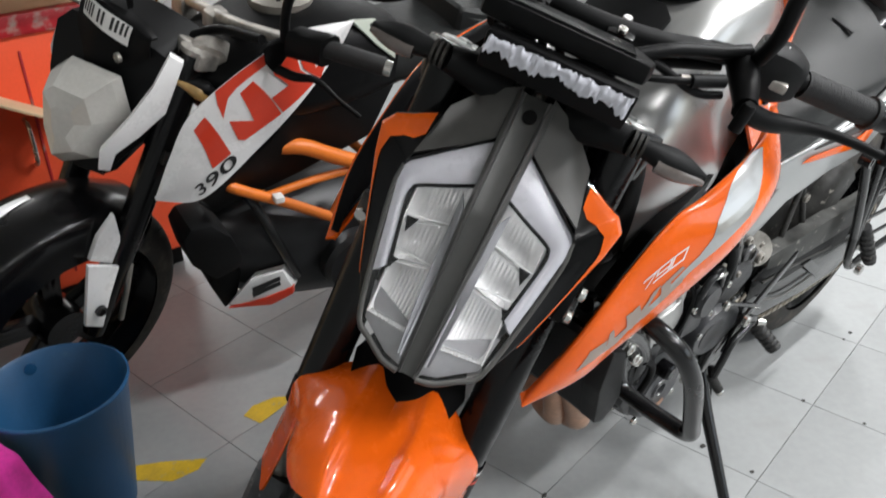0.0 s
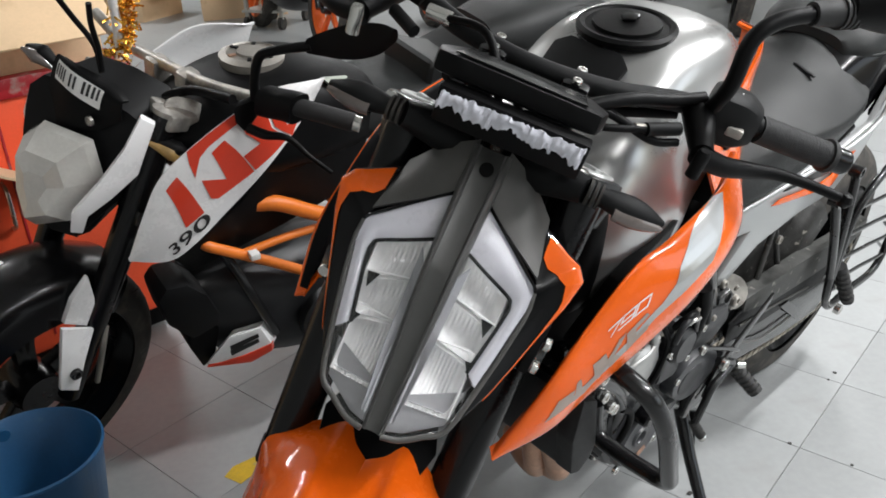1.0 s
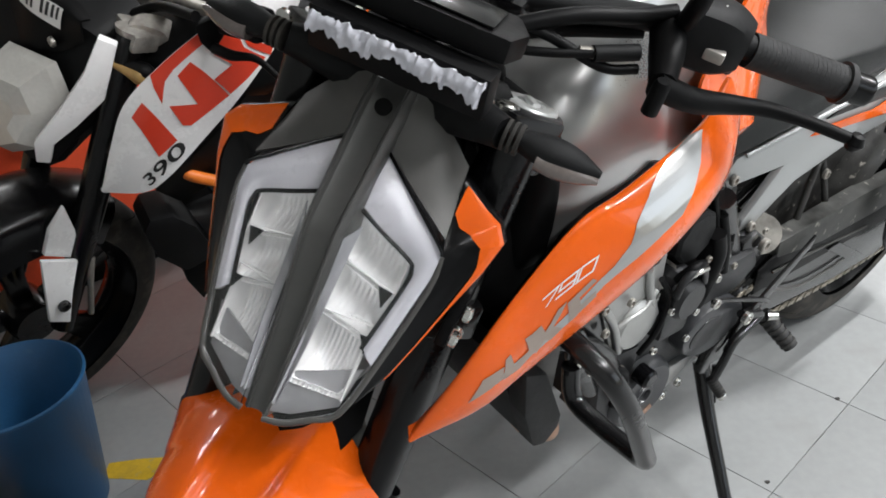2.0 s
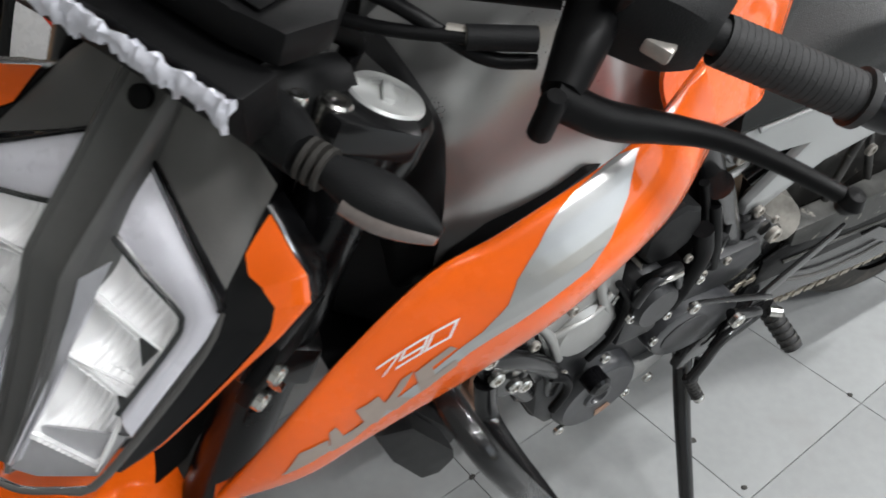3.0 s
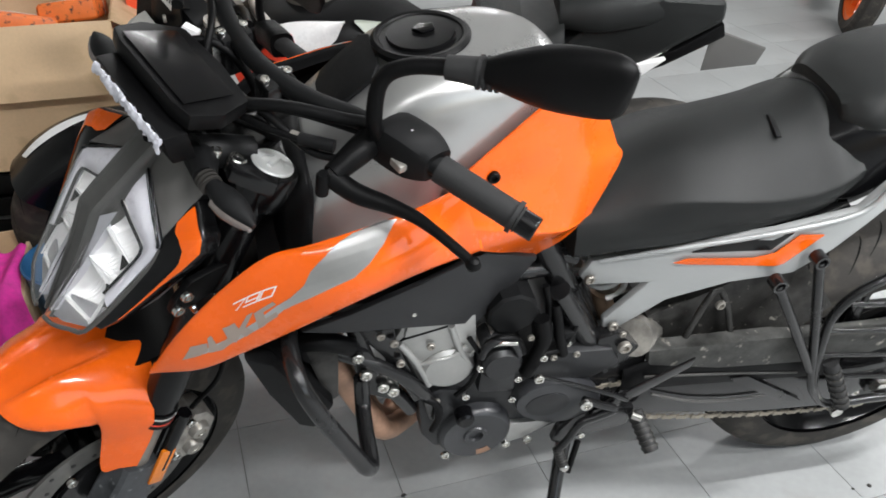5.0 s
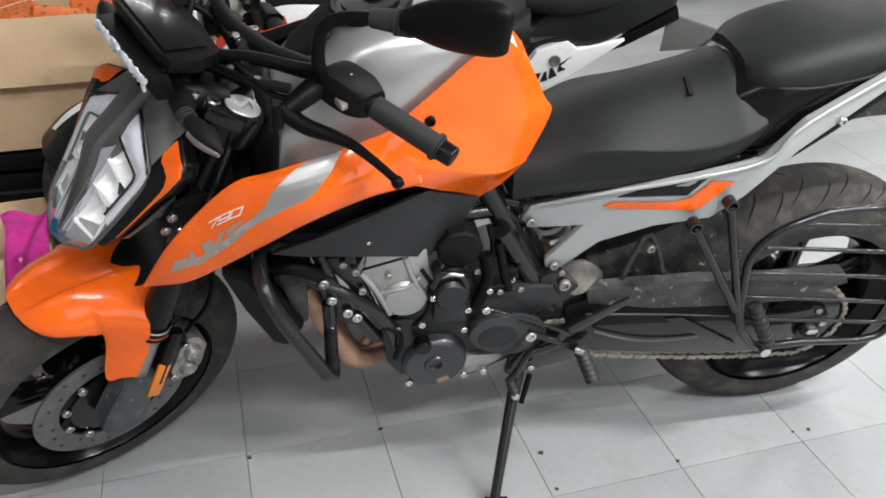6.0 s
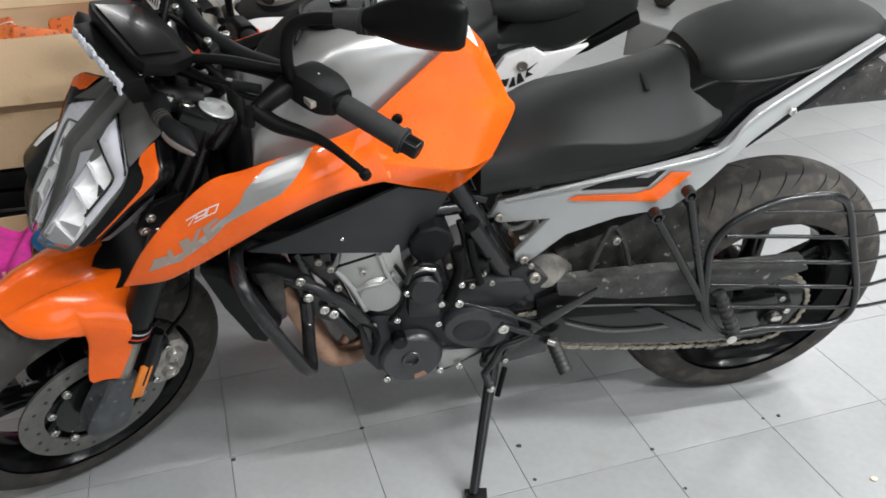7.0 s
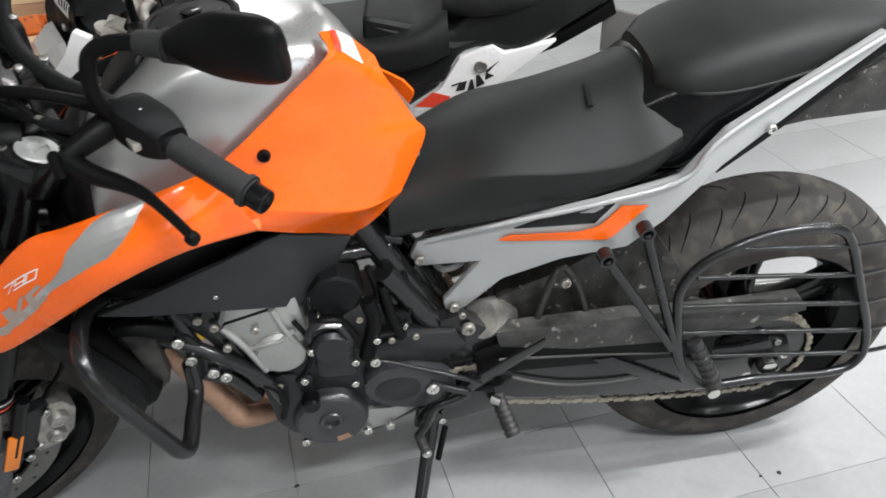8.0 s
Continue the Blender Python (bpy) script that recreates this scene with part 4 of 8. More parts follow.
# -- tank and panels
# the middle plane of the upper parts
TK = Matrix.Translation((-0.008, 0.022, -0.012))
UP = Matrix.Translation((0.014, 0.022, -0.015))
tank = part("fuel_tank", loft("fuel_tank", [
    half(0.405, [(0.000, 0.735), (0.120, 0.74), (0.132, 0.815), (0.112, 0.885), (0.074, 0.912), (0, 0.92)]),
    half(0.44, [(0.000, 0.735), (0.138, 0.74), (0.15, 0.815), (0.126, 0.9), (0.078, 0.945), (0, 0.957)]),
    half(0.49, [(0.000, 0.77), (0.11, 0.775), (0.16, 0.815), (0.126, 0.93), (0.087, 0.985), (0, 0.998)]),
    half(0.55, [(0.000, 0.77), (0.095, 0.78), (0.158, 0.815), (0.128, 0.94), (0.094, 1.02), (0, 1.034)]),
    half(0.62, [(0.000, 0.76), (0.087, 0.76), (0.135, 0.83), (0.124, 0.94), (0.096, 1.032), (0, 1.046)]),
    half(0.7, [(0.000, 0.76), (0.078, 0.76), (0.109, 0.83), (0.113, 0.94), (0.091, 1.03), (0, 1.044)]),
    half(0.76, [(0.000, 0.76), (0.061, 0.76), (0.083, 0.82), (0.087, 0.92), (0.077, 1.0), (0, 1.025)]),
    half(0.83, [(0.000, 0.76), (0.044, 0.76), (0.061, 0.8), (0.065, 0.86), (0.052, 0.9), (0, 0.92)]),
    half(0.87, [(0.000, 0.76), (0.026, 0.76), (0.039, 0.8), (0.044, 0.83), (0.035, 0.85), (0, 0.86)])], SILVER, n=5, m=5, mtx=TK, angle=60), bike, "silver metallic fuel tank")
part("airbox_cover", loft("airbox_cover", [
    half(0.365, [(0.0, 0.72), (0.08, 0.72), (0.1, 0.76), (0.1, 0.86), (0.07, 0.89), (0, 0.9)]),
    half(0.38, [(0.0, 0.72), (0.1, 0.72), (0.128, 0.76), (0.126, 0.875), (0.09, 0.91), (0, 0.92)]),
    half(0.408, [(0.0, 0.72), (0.1, 0.72), (0.134, 0.76), (0.131, 0.892), (0.094, 0.922), (0, 0.932)]),
    half(0.42, [(0.0, 0.73), (0.09, 0.73), (0.12, 0.76), (0.12, 0.88), (0.08, 0.9), (0, 0.91)])], BLACK, n=4, m=4, mtx=TK, angle=50), tank, "black cover in front of the tank")
gap_m = TK @ Matrix.Translation((0.578, 0, 1.04)) @ Matrix.Rotation(radians(-6), 4, "Y")
cap = part("filler_cap", turn_mesh("filler_cap", [(0.066, -0.004), (0.067, 0.004), (0.062, 0.008), (0.057, 0.007), (0.055, 0.0045), (0.046, 0.0045), (0.045, 0.009), (0.03, 0.0105), (0.0, 0.0105)], BLACK, 48, "z", mtx=gap_m), tank, "round black filler cap")
part("keyhole_cover", slab("keyhole_cover", [(0.0, -0.012, 0.011), (0.018, -0.008, 0.011), (0.018, 0.008, 0.011), (0, 0.012, 0.011), (-0.012, 0, 0.011)], (0, 0, 0.005), BLACK_GLOSS, 0.002, gap_m), cap)
part("ignition_cover", slab("ignition_cover", [(0.442, -0.03, 0.958), (0.452, -0.055, 0.965), (0.508, -0.058, 1.014), (0.518, -0.04, 1.024), (0.518, 0.04, 1.024), (0.508, 0.058, 1.014), (0.452, 0.055, 0.965), (0.442, 0.03, 0.958)], (-0.004, 0, 0.006), BLACK_MATT, 0.003, TK), tank, "black ignition cover on the tank front")
TANK_ROWS = [
    [(0.601, -0.155, 0.806), (0.664, -0.125, 0.765), (0.707, -0.095, 0.733), (0.745, -0.07, 0.701)],
    [(0.598, -0.156, 0.817), (0.665, -0.135, 0.79), (0.734, -0.105, 0.758), (0.782, -0.075, 0.731)],
    [(0.592, -0.157, 0.841), (0.667, -0.14, 0.812), (0.762, -0.111, 0.778), (0.822, -0.064, 0.763)],
    [(0.59, -0.155, 0.85), (0.667, -0.139, 0.821), (0.766, -0.109, 0.785), (0.829, -0.06, 0.772)],
    [(0.588, -0.149, 0.861), (0.667, -0.134, 0.837), (0.769, -0.104, 0.805), (0.84, -0.054, 0.79)],
    [(0.583, -0.135, 0.895), (0.668, -0.12, 0.885), (0.776, -0.09, 0.869), (0.87, -0.035, 0.846)],
    [(0.624, -0.12, 0.925), (0.694, -0.112, 0.924), (0.768, -0.085, 0.908), (0.856, -0.036, 0.874)],
    [(0.676, -0.108, 0.964), (0.719, -0.1, 0.962), (0.772, -0.08, 0.944), (0.839, -0.04, 0.909)],
    [(0.741, -0.09, 1.015), (0.755, -0.085, 1.014), (0.778, -0.076, 0.994), (0.817, -0.046, 0.952)],
    [(0.736, -0.05, 1.03), (0.755, -0.045, 1.027), (0.778, -0.042, 1.012), (0.806, -0.03, 0.978)]]
TS = Surface(TANK_ROWS, 6, 6)
TS_FAR = Surface(TANK_ROWS[:7], 6, 6)
SHROUD_ROWS = [
    [(0.18, -0.156, 0.652), (0.23, -0.172, 0.722), (0.288, -0.178, 0.79), (0.348, -0.183, 0.843), (0.405, -0.188, 0.862), (0.508, -0.183, 0.892), (0.6, -0.15, 0.912)],
    [(0.172, -0.165, 0.654), (0.221, -0.185, 0.739), (0.281, -0.19, 0.808), (0.342, -0.195, 0.861), (0.401, -0.2, 0.88), (0.506, -0.195, 0.907), (0.59, -0.165, 0.916)],
    [(0.171, -0.168, 0.652), (0.228, -0.195, 0.706), (0.288, -0.206, 0.757), (0.355, -0.222, 0.81), (0.425, -0.234, 0.845), (0.52, -0.222, 0.868), (0.605, -0.178, 0.87)],
    [(0.172, -0.166, 0.65), (0.239, -0.19, 0.671), (0.294, -0.2, 0.702), (0.368, -0.22, 0.757), (0.443, -0.231, 0.805), (0.533, -0.215, 0.83), (0.622, -0.17, 0.815)],
    [(0.18, -0.155, 0.655), (0.243, -0.172, 0.682), (0.3, -0.18, 0.712), (0.373, -0.2, 0.766), (0.448, -0.21, 0.813), (0.536, -0.195, 0.835), (0.622, -0.157, 0.822)]]
SS = Surface(SHROUD_ROWS, 6, 6)
for sg in (1, -1):
    mi = sg < 0
    cover = part("tank_side_cover", (TS_FAR if mi else TS).mesh("tank_side_cover", ORANGE, 0.004, m=Matrix.Translation((0, 0.044, 0)) if mi else None, mirror=mi), tank, "orange tank side cover")
    part("cover_bolt", bolt_mesh("cover_bolt", 0.009, BLACK), cover, "", Matrix.Translation((0.643, -0.122 if sg > 0 else 0.16, 0.9)) @ (Matrix.Identity(4) if sg > 0 else Matrix.Rotation(math.pi, 4, "Z")))
    shroud = part("tank_shroud", SS.mesh("tank_shroud", ORANGE, 0.004, m=Matrix.Translation((0.006, 0.044, 0.006)) if mi else None, mirror=mi), tank, "orange tank shroud with silver stripe")
    if mi:
        lin = Surface([[tuple(q) for q in r] for r in (SS.g - SS.nr * 0.007)[1:-1, 1:-1]], 1, 1)
        part("shroud_flange", SS.strip("shroud_flange", BLACK, [(0, 0.02), (0, 0.4), (0, 0.9)], [(0.2, 0.02), (0.2, 0.4), (0.2, 0.9)], 0.0012, m=Matrix.Translation((0.006, 0.044, 0.006)), mirror=True), shroud, "black inner edge of the shroud")
        part("shroud_lining", lin.mesh("shroud_lining", BLACK, 0.002, Matrix.Translation((0.006, 0.044, 0.006)), True), shroud, "black lining of the shroud")
    part("stripe", patch(SS, "stripe", SILVER, [(0.198, 0.799), (0.250, 0.743), (0.344, 0.674), (0.396, 0.618), (0.448, 0.583), (0.490, 0.528), (0.500, 0.486), (0.542, 0.500), (0.531, 0.583), (0.510, 0.653), (0.500, 0.701), (0.448, 0.743), (0.375, 0.785), (0.260, 0.826)], 0.0008, m=Matrix.Translation((0.006, 0.044, 0.006)) if mi else None, mirror=mi), shroud, "silver stripe")
    part("stripe_tail", patch(SS, "stripe_tail", SILVER_GREY, [(0.500, 0.486), (0.531, 0.417), (0.552, 0.333), (0.531, 0.243), (0.510, 0.153), (0.562, 0.229), (0.594, 0.340), (0.583, 0.431), (0.542, 0.500)], 0.0007, m=Matrix.Translation((0.006, 0.044, 0.006)) if mi else None, mirror=mi), shroud)
    if sg > 0:
        for k, ch in enumerate("790"):
            part("digit", square_digit(SS, k, SQUARE_DIGITS[ch], (0.408, 0.347), (0.440, 0.486), (0.377, 0.368), DECAL_WHITE), shroud, "white digit of the model number")
    for outline in ([(0.510, 0.146), (0.438, 0.194), (0.490, 0.250), (0.552, 0.243), (0.552, 0.208), (0.531, 0.174)], [(0.573, 0.243), (0.458, 0.257), (0.458, 0.271), (0.552, 0.278), (0.542, 0.319), (0.458, 0.312), (0.469, 0.333), (0.583, 0.340), (0.604, 0.292)], [(0.604, 0.340), (0.469, 0.333), (0.469, 0.354), (0.521, 0.361), (0.469, 0.396), (0.469, 0.417), (0.531, 0.382), (0.583, 0.403), (0.594, 0.375), (0.562, 0.361)], [(0.583, 0.417), (0.479, 0.417), (0.469, 0.479), (0.490, 0.486), (0.500, 0.444), (0.542, 0.444), (0.531, 0.479), (0.562, 0.479)]):
        part("word_shape", patch(SS, "word_shape", DECAL_DARK, outline, 0.0011, m=Matrix.Translation((0.006, 0.044, 0.006)) if mi else None, mirror=mi, cuts=3), shroud, "dark grey shape of a word mark")
    pn = part("radiator_panel", slab("radiator_panel", [(0.376, -0.172 * sg, 0.698), (0.45, -0.165 * sg, 0.716), (0.55, -0.148 * sg, 0.742), (0.645, -0.125 * sg, 0.766), (0.743, -0.084 * sg, 0.708), (0.703, -0.083 * sg, 0.635), (0.65, -0.108 * sg, 0.603), (0.43, -0.165 * sg, 0.68)], (0, 0.012 * sg, 0), PANEL_GREY, 0.004), tank, "matt black side panel")
    part("panel_screw", bolt_mesh("panel_screw", 0.0035, STEEL), pn, "", Matrix.Translation((0.539, -0.152 * sg, 0.688)) if sg > 0 else Matrix.Translation((0.539, 0.152, 0.688)) @ Matrix.Rotation(math.pi, 4, "Z"))
    part("inner_panel", slab("inner_panel", [(0.33, -0.145 * sg, 0.72), (0.4, -0.15 * sg, 0.79), (0.52, -0.145 * sg, 0.83), (0.635, -0.1 * sg, 0.79), (0.7, -0.062 * sg, 0.714), (0.5, -0.135 * sg, 0.7)], (0, 0.02 * sg, 0), BLACK, 0.004), tank)
part("warning_label", patch(TS, "warning_label", DECAL_WHITE, [(1.000, 0.250), (0.995, 0.639), (0.898, 0.750), (0.907, 0.222)], 0.0016), tank, "white and red warning label")
part("label_band", patch(TS, "label_band", DECAL_RED, [(1.000, 0.250), (0.995, 0.361), (0.898, 0.403), (0.907, 0.222)], 0.0022), tank)
for line in (((0.972, 0.444), (0.972, 0.625), (0.963, 0.639), (0.963, 0.444)), ((0.945, 0.458), (0.949, 0.667), (0.940, 0.667), (0.935, 0.458)), ((0.921, 0.472), (0.926, 0.694), (0.921, 0.708), (0.912, 0.486))):
    part("label_line", patch(TS, "label_line", DECAL_DARK, line, 0.0022, cuts=1), tank)

# -- seats and tail
seat = part("rider_seat", loft("rider_seat", [
    half(0.79, [(0.0, 0.7), (0.094, 0.705), (0.1, 0.73), (0.096, 0.755), (0.085, 0.772), (0.065, 0.78), (0.035, 0.786), (0, 0.79)]),
    half(0.86, [(0.0, 0.72), (0.11, 0.725), (0.116, 0.75), (0.11, 0.772), (0.1, 0.788), (0.082, 0.803), (0.045, 0.82), (0, 0.828)]),
    half(0.95, [(0.0, 0.73), (0.118, 0.735), (0.126, 0.76), (0.127, 0.785), (0.124, 0.81), (0.112, 0.823), (0.05, 0.852), (0, 0.86)]),
    half(1.06, [(0.0, 0.75), (0.122, 0.755), (0.134, 0.772), (0.139, 0.79), (0.14, 0.81), (0.13, 0.824), (0.06, 0.871), (0, 0.884)]),
    half(1.14, [(0.0, 0.77), (0.122, 0.772), (0.137, 0.785), (0.144, 0.8), (0.146, 0.818), (0.136, 0.833), (0.07, 0.885), (0, 0.904)]),
    half(1.19, [(0.0, 0.79), (0.118, 0.793), (0.134, 0.805), (0.142, 0.82), (0.144, 0.838), (0.134, 0.851), (0.07, 0.9), (0, 0.922)]),
    half(1.225, [(0.0, 0.81), (0.1, 0.814), (0.12, 0.823), (0.13, 0.835), (0.131, 0.85), (0.12, 0.859), (0.06, 0.886), (0, 0.9)])], SEAT, n=5, m=5, angle=50), bike, "black vinyl rider seat", UP)
part("seat_tag", block("seat_tag", (0.009, 0.046, 0.003), BLACK_MATT, 0.001, Matrix.Translation((1.104, -0.047, 0.8885)) @ Matrix.Rotation(radians(14), 4, "X") @ Matrix.Rotation(radians(-6), 4, "Z")), seat, "small dark fabric tag")
part("pillion_seat", loft("pillion_seat", [
    half(1.195, [(0.0, 0.885), (0.06, 0.895), (0.075, 0.91), (0.065, 0.925), (0.045, 0.935), (0, 0.938)]),
    half(1.235, [(0.0, 0.875), (0.09, 0.888), (0.108, 0.91), (0.1, 0.935), (0.07, 0.952), (0, 0.958)]),
    half(1.32, [(0.0, 0.88), (0.106, 0.89), (0.12, 0.915), (0.11, 0.955), (0.075, 0.975), (0, 0.982)]),
    half(1.43, [(0.0, 0.9), (0.1, 0.908), (0.112, 0.93), (0.102, 0.968), (0.065, 0.99), (0, 0.996)]),
    half(1.52, [(0.0, 0.925), (0.085, 0.93), (0.095, 0.95), (0.085, 0.978), (0.05, 0.99), (0, 0.995)]),
    half(1.565, [(0.0, 0.95), (0.055, 0.952), (0.065, 0.96), (0.055, 0.972), (0.03, 0.978), (0, 0.98)])], SEAT, n=5, m=5, angle=50), bike, "black vinyl pillion seat", UP)
for sg in (1, -1):
    part("seat_piping", tube("seat_piping", [(1.205, -0.078 * sg, 0.908), (1.25, -0.112 * sg, 0.909), (1.32, -0.121 * sg, 0.914), (1.43, -0.113 * sg, 0.930), (1.52, -0.096 * sg, 0.950), (1.56, -0.066 * sg, 0.961)], 0.0035, SEAT, seg=8), bike, "stitched edge of the pillion seat", UP)
part("seat_cowl", loft("seat_cowl", [
    half(1.16, [(0.0, 0.77), (0.09, 0.78), (0.1, 0.81), (0.095, 0.86), (0.07, 0.885), (0, 0.9)]),
    half(1.22, [(0.0, 0.77), (0.112, 0.785), (0.127, 0.815), (0.112, 0.88), (0.085, 0.918), (0, 0.935)]),
    half(1.27, [(0.0, 0.78), (0.114, 0.8), (0.132, 0.835), (0.122, 0.895), (0.1, 0.922), (0, 0.93)]),
    half(1.36, [(0.0, 0.81), (0.112, 0.84), (0.128, 0.866), (0.122, 0.908), (0.105, 0.925), (0, 0.93)]),
    half(1.47, [(0.0, 0.87), (0.1, 0.898), (0.112, 0.915), (0.108, 0.94), (0.09, 0.948), (0, 0.95)]),
    half(1.57, [(0.0, 0.93), (0.07, 0.945), (0.075, 0.952), (0.07, 0.96), (0.05, 0.963), (0, 0.965)])], BLACK_GLOSS, n=4, m=4, angle=50), bike, "gloss black cowl under the pillion seat", UP)
for sg in (1, -1):
    Lq = lambda pts: [(x, l * sg, z) for x, l, z in pts]
    sp = part("tail_panel", slab("tail_panel", Lq([(0.833, -0.0580, 0.629), (0.845, -0.0650, 0.667), (0.973, -0.1000, 0.713), (1.114, -0.1300, 0.753), (1.234, -0.1370, 0.783), (1.293, -0.1330, 0.855), (1.520, -0.1000, 0.968), (1.535, -0.1000, 0.956), (1.362, -0.1280, 0.843), (1.295, -0.1368, 0.795), (1.262, -0.1390, 0.757), (1.219, -0.1384, 0.705), (1.166, -0.1342, 0.658), (1.067, -0.1193, 0.638), (0.976, -0.100, 0.594), (0.919, -0.085, 0.528), (0.902, -0.083, 0.516), (0.883, -0.083, 0.525), (0.880, -0.084, 0.546), (0.940, -0.090, 0.629), (0.850, -0.0614, 0.610)]), (0, 0.014 * sg, 0), SILVER_GREY, 0.005), bike, "silver-grey tail panel with orange and black inlays")
    part("panel_lip", tube("panel_lip", Lq([(0.857, -0.0700, 0.671), (0.973, -0.1060, 0.715), (1.114, -0.1360, 0.755), (1.235, -0.1440, 0.787), (1.293, -0.1390, 0.855), (1.520, -0.1050, 0.966)]), 0.0045, SILVER_GREY, seg=8), sp)
    part("panel_inlay", slab("panel_inlay", Lq([(0.966, -0.1029, 0.68), (0.984, -0.1076, 0.691), (1.087, -0.1293, 0.698), (1.117, -0.1348, 0.709), (1.147, -0.1369, 0.744), (1.189, -0.1395, 0.741), (1.139, -0.1365, 0.685), (1.127, -0.1358, 0.681), (0.985, -0.1076, 0.679)]), (0, 0.002 * sg, 0), ORANGE, 0.0006), sp, "orange inlay")
    part("panel_window", slab("panel_window", Lq([(0.99, -0.1062, 0.702), (1.11, -0.1313, 0.713), (1.138, -0.1335, 0.748), (1.049, -0.1192, 0.73)]), (0, 0.003 * sg, 0), BLACK_GLOSS, 0.0006), sp, "black recess")
    for x, l, z in ((0.847, -0.0652, 0.630), (0.897, -0.089, 0.536)):
        hb = bolt_mesh("panel_bolt", 0.009, WORN_STEEL)
        part("panel_bolt", hb, sp, "", Matrix.Translation((x, l * sg, z)) @ (Matrix.Identity(4) if sg > 0 else Matrix.Rotation(math.pi, 4, "Z")))
    part("tail_bolt", bolt_mesh("tail_bolt", 0.008, STEEL), sp, "", Matrix.Translation((1.362, -0.13 * sg, 0.848)) @ (Matrix.Identity(4) if sg > 0 else Matrix.Rotation(math.pi, 4, "Z")))
    part("subframe_tube", tube("subframe_tube", Lq([(0.84, -0.07, 0.64), (1.0, -0.085, 0.7), (1.25, -0.1, 0.78), (1.56, -0.08, 0.94)]), 0.012, BLACK_METAL), bike, "", UP)
    part("subframe_strut", tube("subframe_strut", Lq([(0.92, -0.045, 0.54), (1.05, -0.07, 0.64), (1.25, -0.095, 0.76)]), 0.012, BLACK_METAL), bike)
part("tail_tray", slab("tail_tray", [(1.39, -0.085, 0.812), (1.45, -0.085, 0.82), (1.6, -0.08, 0.818), (1.63, -0.08, 0.835), (1.57, -0.085, 0.9), (1.47, -0.085, 0.876)], (0, 0.17, 0), DUSTY, 0.006), bike, "black plastic tail tray")
part("tail_rail", slab("tail_rail", [(1.285, -0.126, 0.786), (1.35, -0.124, 0.838), (1.53, -0.1, 0.955), (1.54, -0.1, 0.942), (1.362, -0.122, 0.82), (1.295, -0.125, 0.772)], (0, 0.02, 0), BLACK, 0.004), bike, "black rail under the tail panel")

# -- engine, frame and running gear of the orange motorcycle
def put_bolt(xyz, r, parent, material=STEEL):
    key = ("bolt", round(r, 4), material.name)
    if key not in MATS:
        MATS[key] = bolt_mesh("bolt", r, material)
    part("bolt", MATS[key], parent, "", Matrix.Translation(xyz))


def cut(name, pts, depth, material, parent, label="", bevel=0.004):
    return part(name, slab(name, pts, (0, depth, 0), material, bevel), parent, label)


eng = cut("engine", [(0.588, -0.100, 0.451), (0.639, -0.100, 0.480), (0.741, -0.100, 0.478), (0.873, -0.100, 0.487), (0.950, -0.100, 0.380), (0.920, -0.100, 0.301), (0.832, -0.100, 0.296), (0.747, -0.100, 0.255), (0.637, -0.100, 0.254), (0.576, -0.100, 0.315)], 0.2, BLACK_CAST, bike, "black parallel-twin engine with grey cylinder block", 0.008)
cyl = cut("cylinder_block", [(0.519, -0.112, 0.594), (0.537, -0.112, 0.635), (0.646, -0.112, 0.640), (0.655, -0.112, 0.544), (0.645, -0.112, 0.498), (0.636, -0.112, 0.475), (0.606, -0.112, 0.465), (0.575, -0.112, 0.466), (0.562, -0.112, 0.484), (0.544, -0.112, 0.534)], 0.22, ALU, eng, "grey cast cylinder block", 0.008)
cut("cylinder_head", [(0.532, -0.119, 0.600), (0.540, -0.119, 0.640), (0.606, -0.119, 0.640), (0.604, -0.119, 0.618), (0.560, -0.119, 0.607)], 0.23, ALU, cyl, "grey cylinder head", 0.005)
# a black strip paints the dark gap below the head
cut("head_gap", [(0.527, -0.1145, 0.590), (0.535, -0.1145, 0.599), (0.602, -0.1145, 0.616), (0.602, -0.1145, 0.609)], 0.01, BLACK, cyl, "", 0.001)
cut("engine_mount", [(0.452, -0.112, 0.625), (0.520, -0.112, 0.625), (0.522, -0.112, 0.590), (0.546, -0.112, 0.520), (0.572, -0.112, 0.440), (0.556, -0.112, 0.430), (0.500, -0.112, 0.560)], 0.02, BLACK_METAL, eng, "black engine mount plate", 0.005)
for k in range(5):
    part("fin", tube("fin", [(0.597, -0.1125, 0.480), (0.612, -0.115, 0.482), (0.628, -0.115, 0.493), (0.643, -0.1125, 0.512)], 0.0022, ALU, seg=6, mtx=Matrix.Translation((0.0018 * k, 0, 0.0085 * k))), cyl)
part("barrel", turn_mesh("barrel", [(0.044, 0.03), (0.044, -0.004), (0.038, -0.010), (0.0, -0.012)], ALU, 32, "y", (0.608, -0.110, 0.512)), cyl)
part("casting_rib", tube("casting_rib", [(0.560, -0.113, 0.528), (0.585, -0.118, 0.540), (0.610, -0.119, 0.545), (0.636, -0.115, 0.562)], 0.0045, ALU, seg=8), cyl)
part("casting_rib", tube("casting_rib", [(0.607, -0.114, 0.612), (0.623, -0.116, 0.560), (0.648, -0.114, 0.511)], 0.006, ALU, seg=8), cyl)
part("casting_rib", tube("casting_rib", [(0.526, -0.114, 0.587), (0.553, -0.116, 0.541), (0.578, -0.114, 0.477)], 0.0065, ALU, seg=8), cyl)
for p in ((0.576, -0.117, 0.575), (0.517, -0.120, 0.596), (0.496, -0.120, 0.616)):
    put_bolt(p, 0.007, cyl, WORN_STEEL)
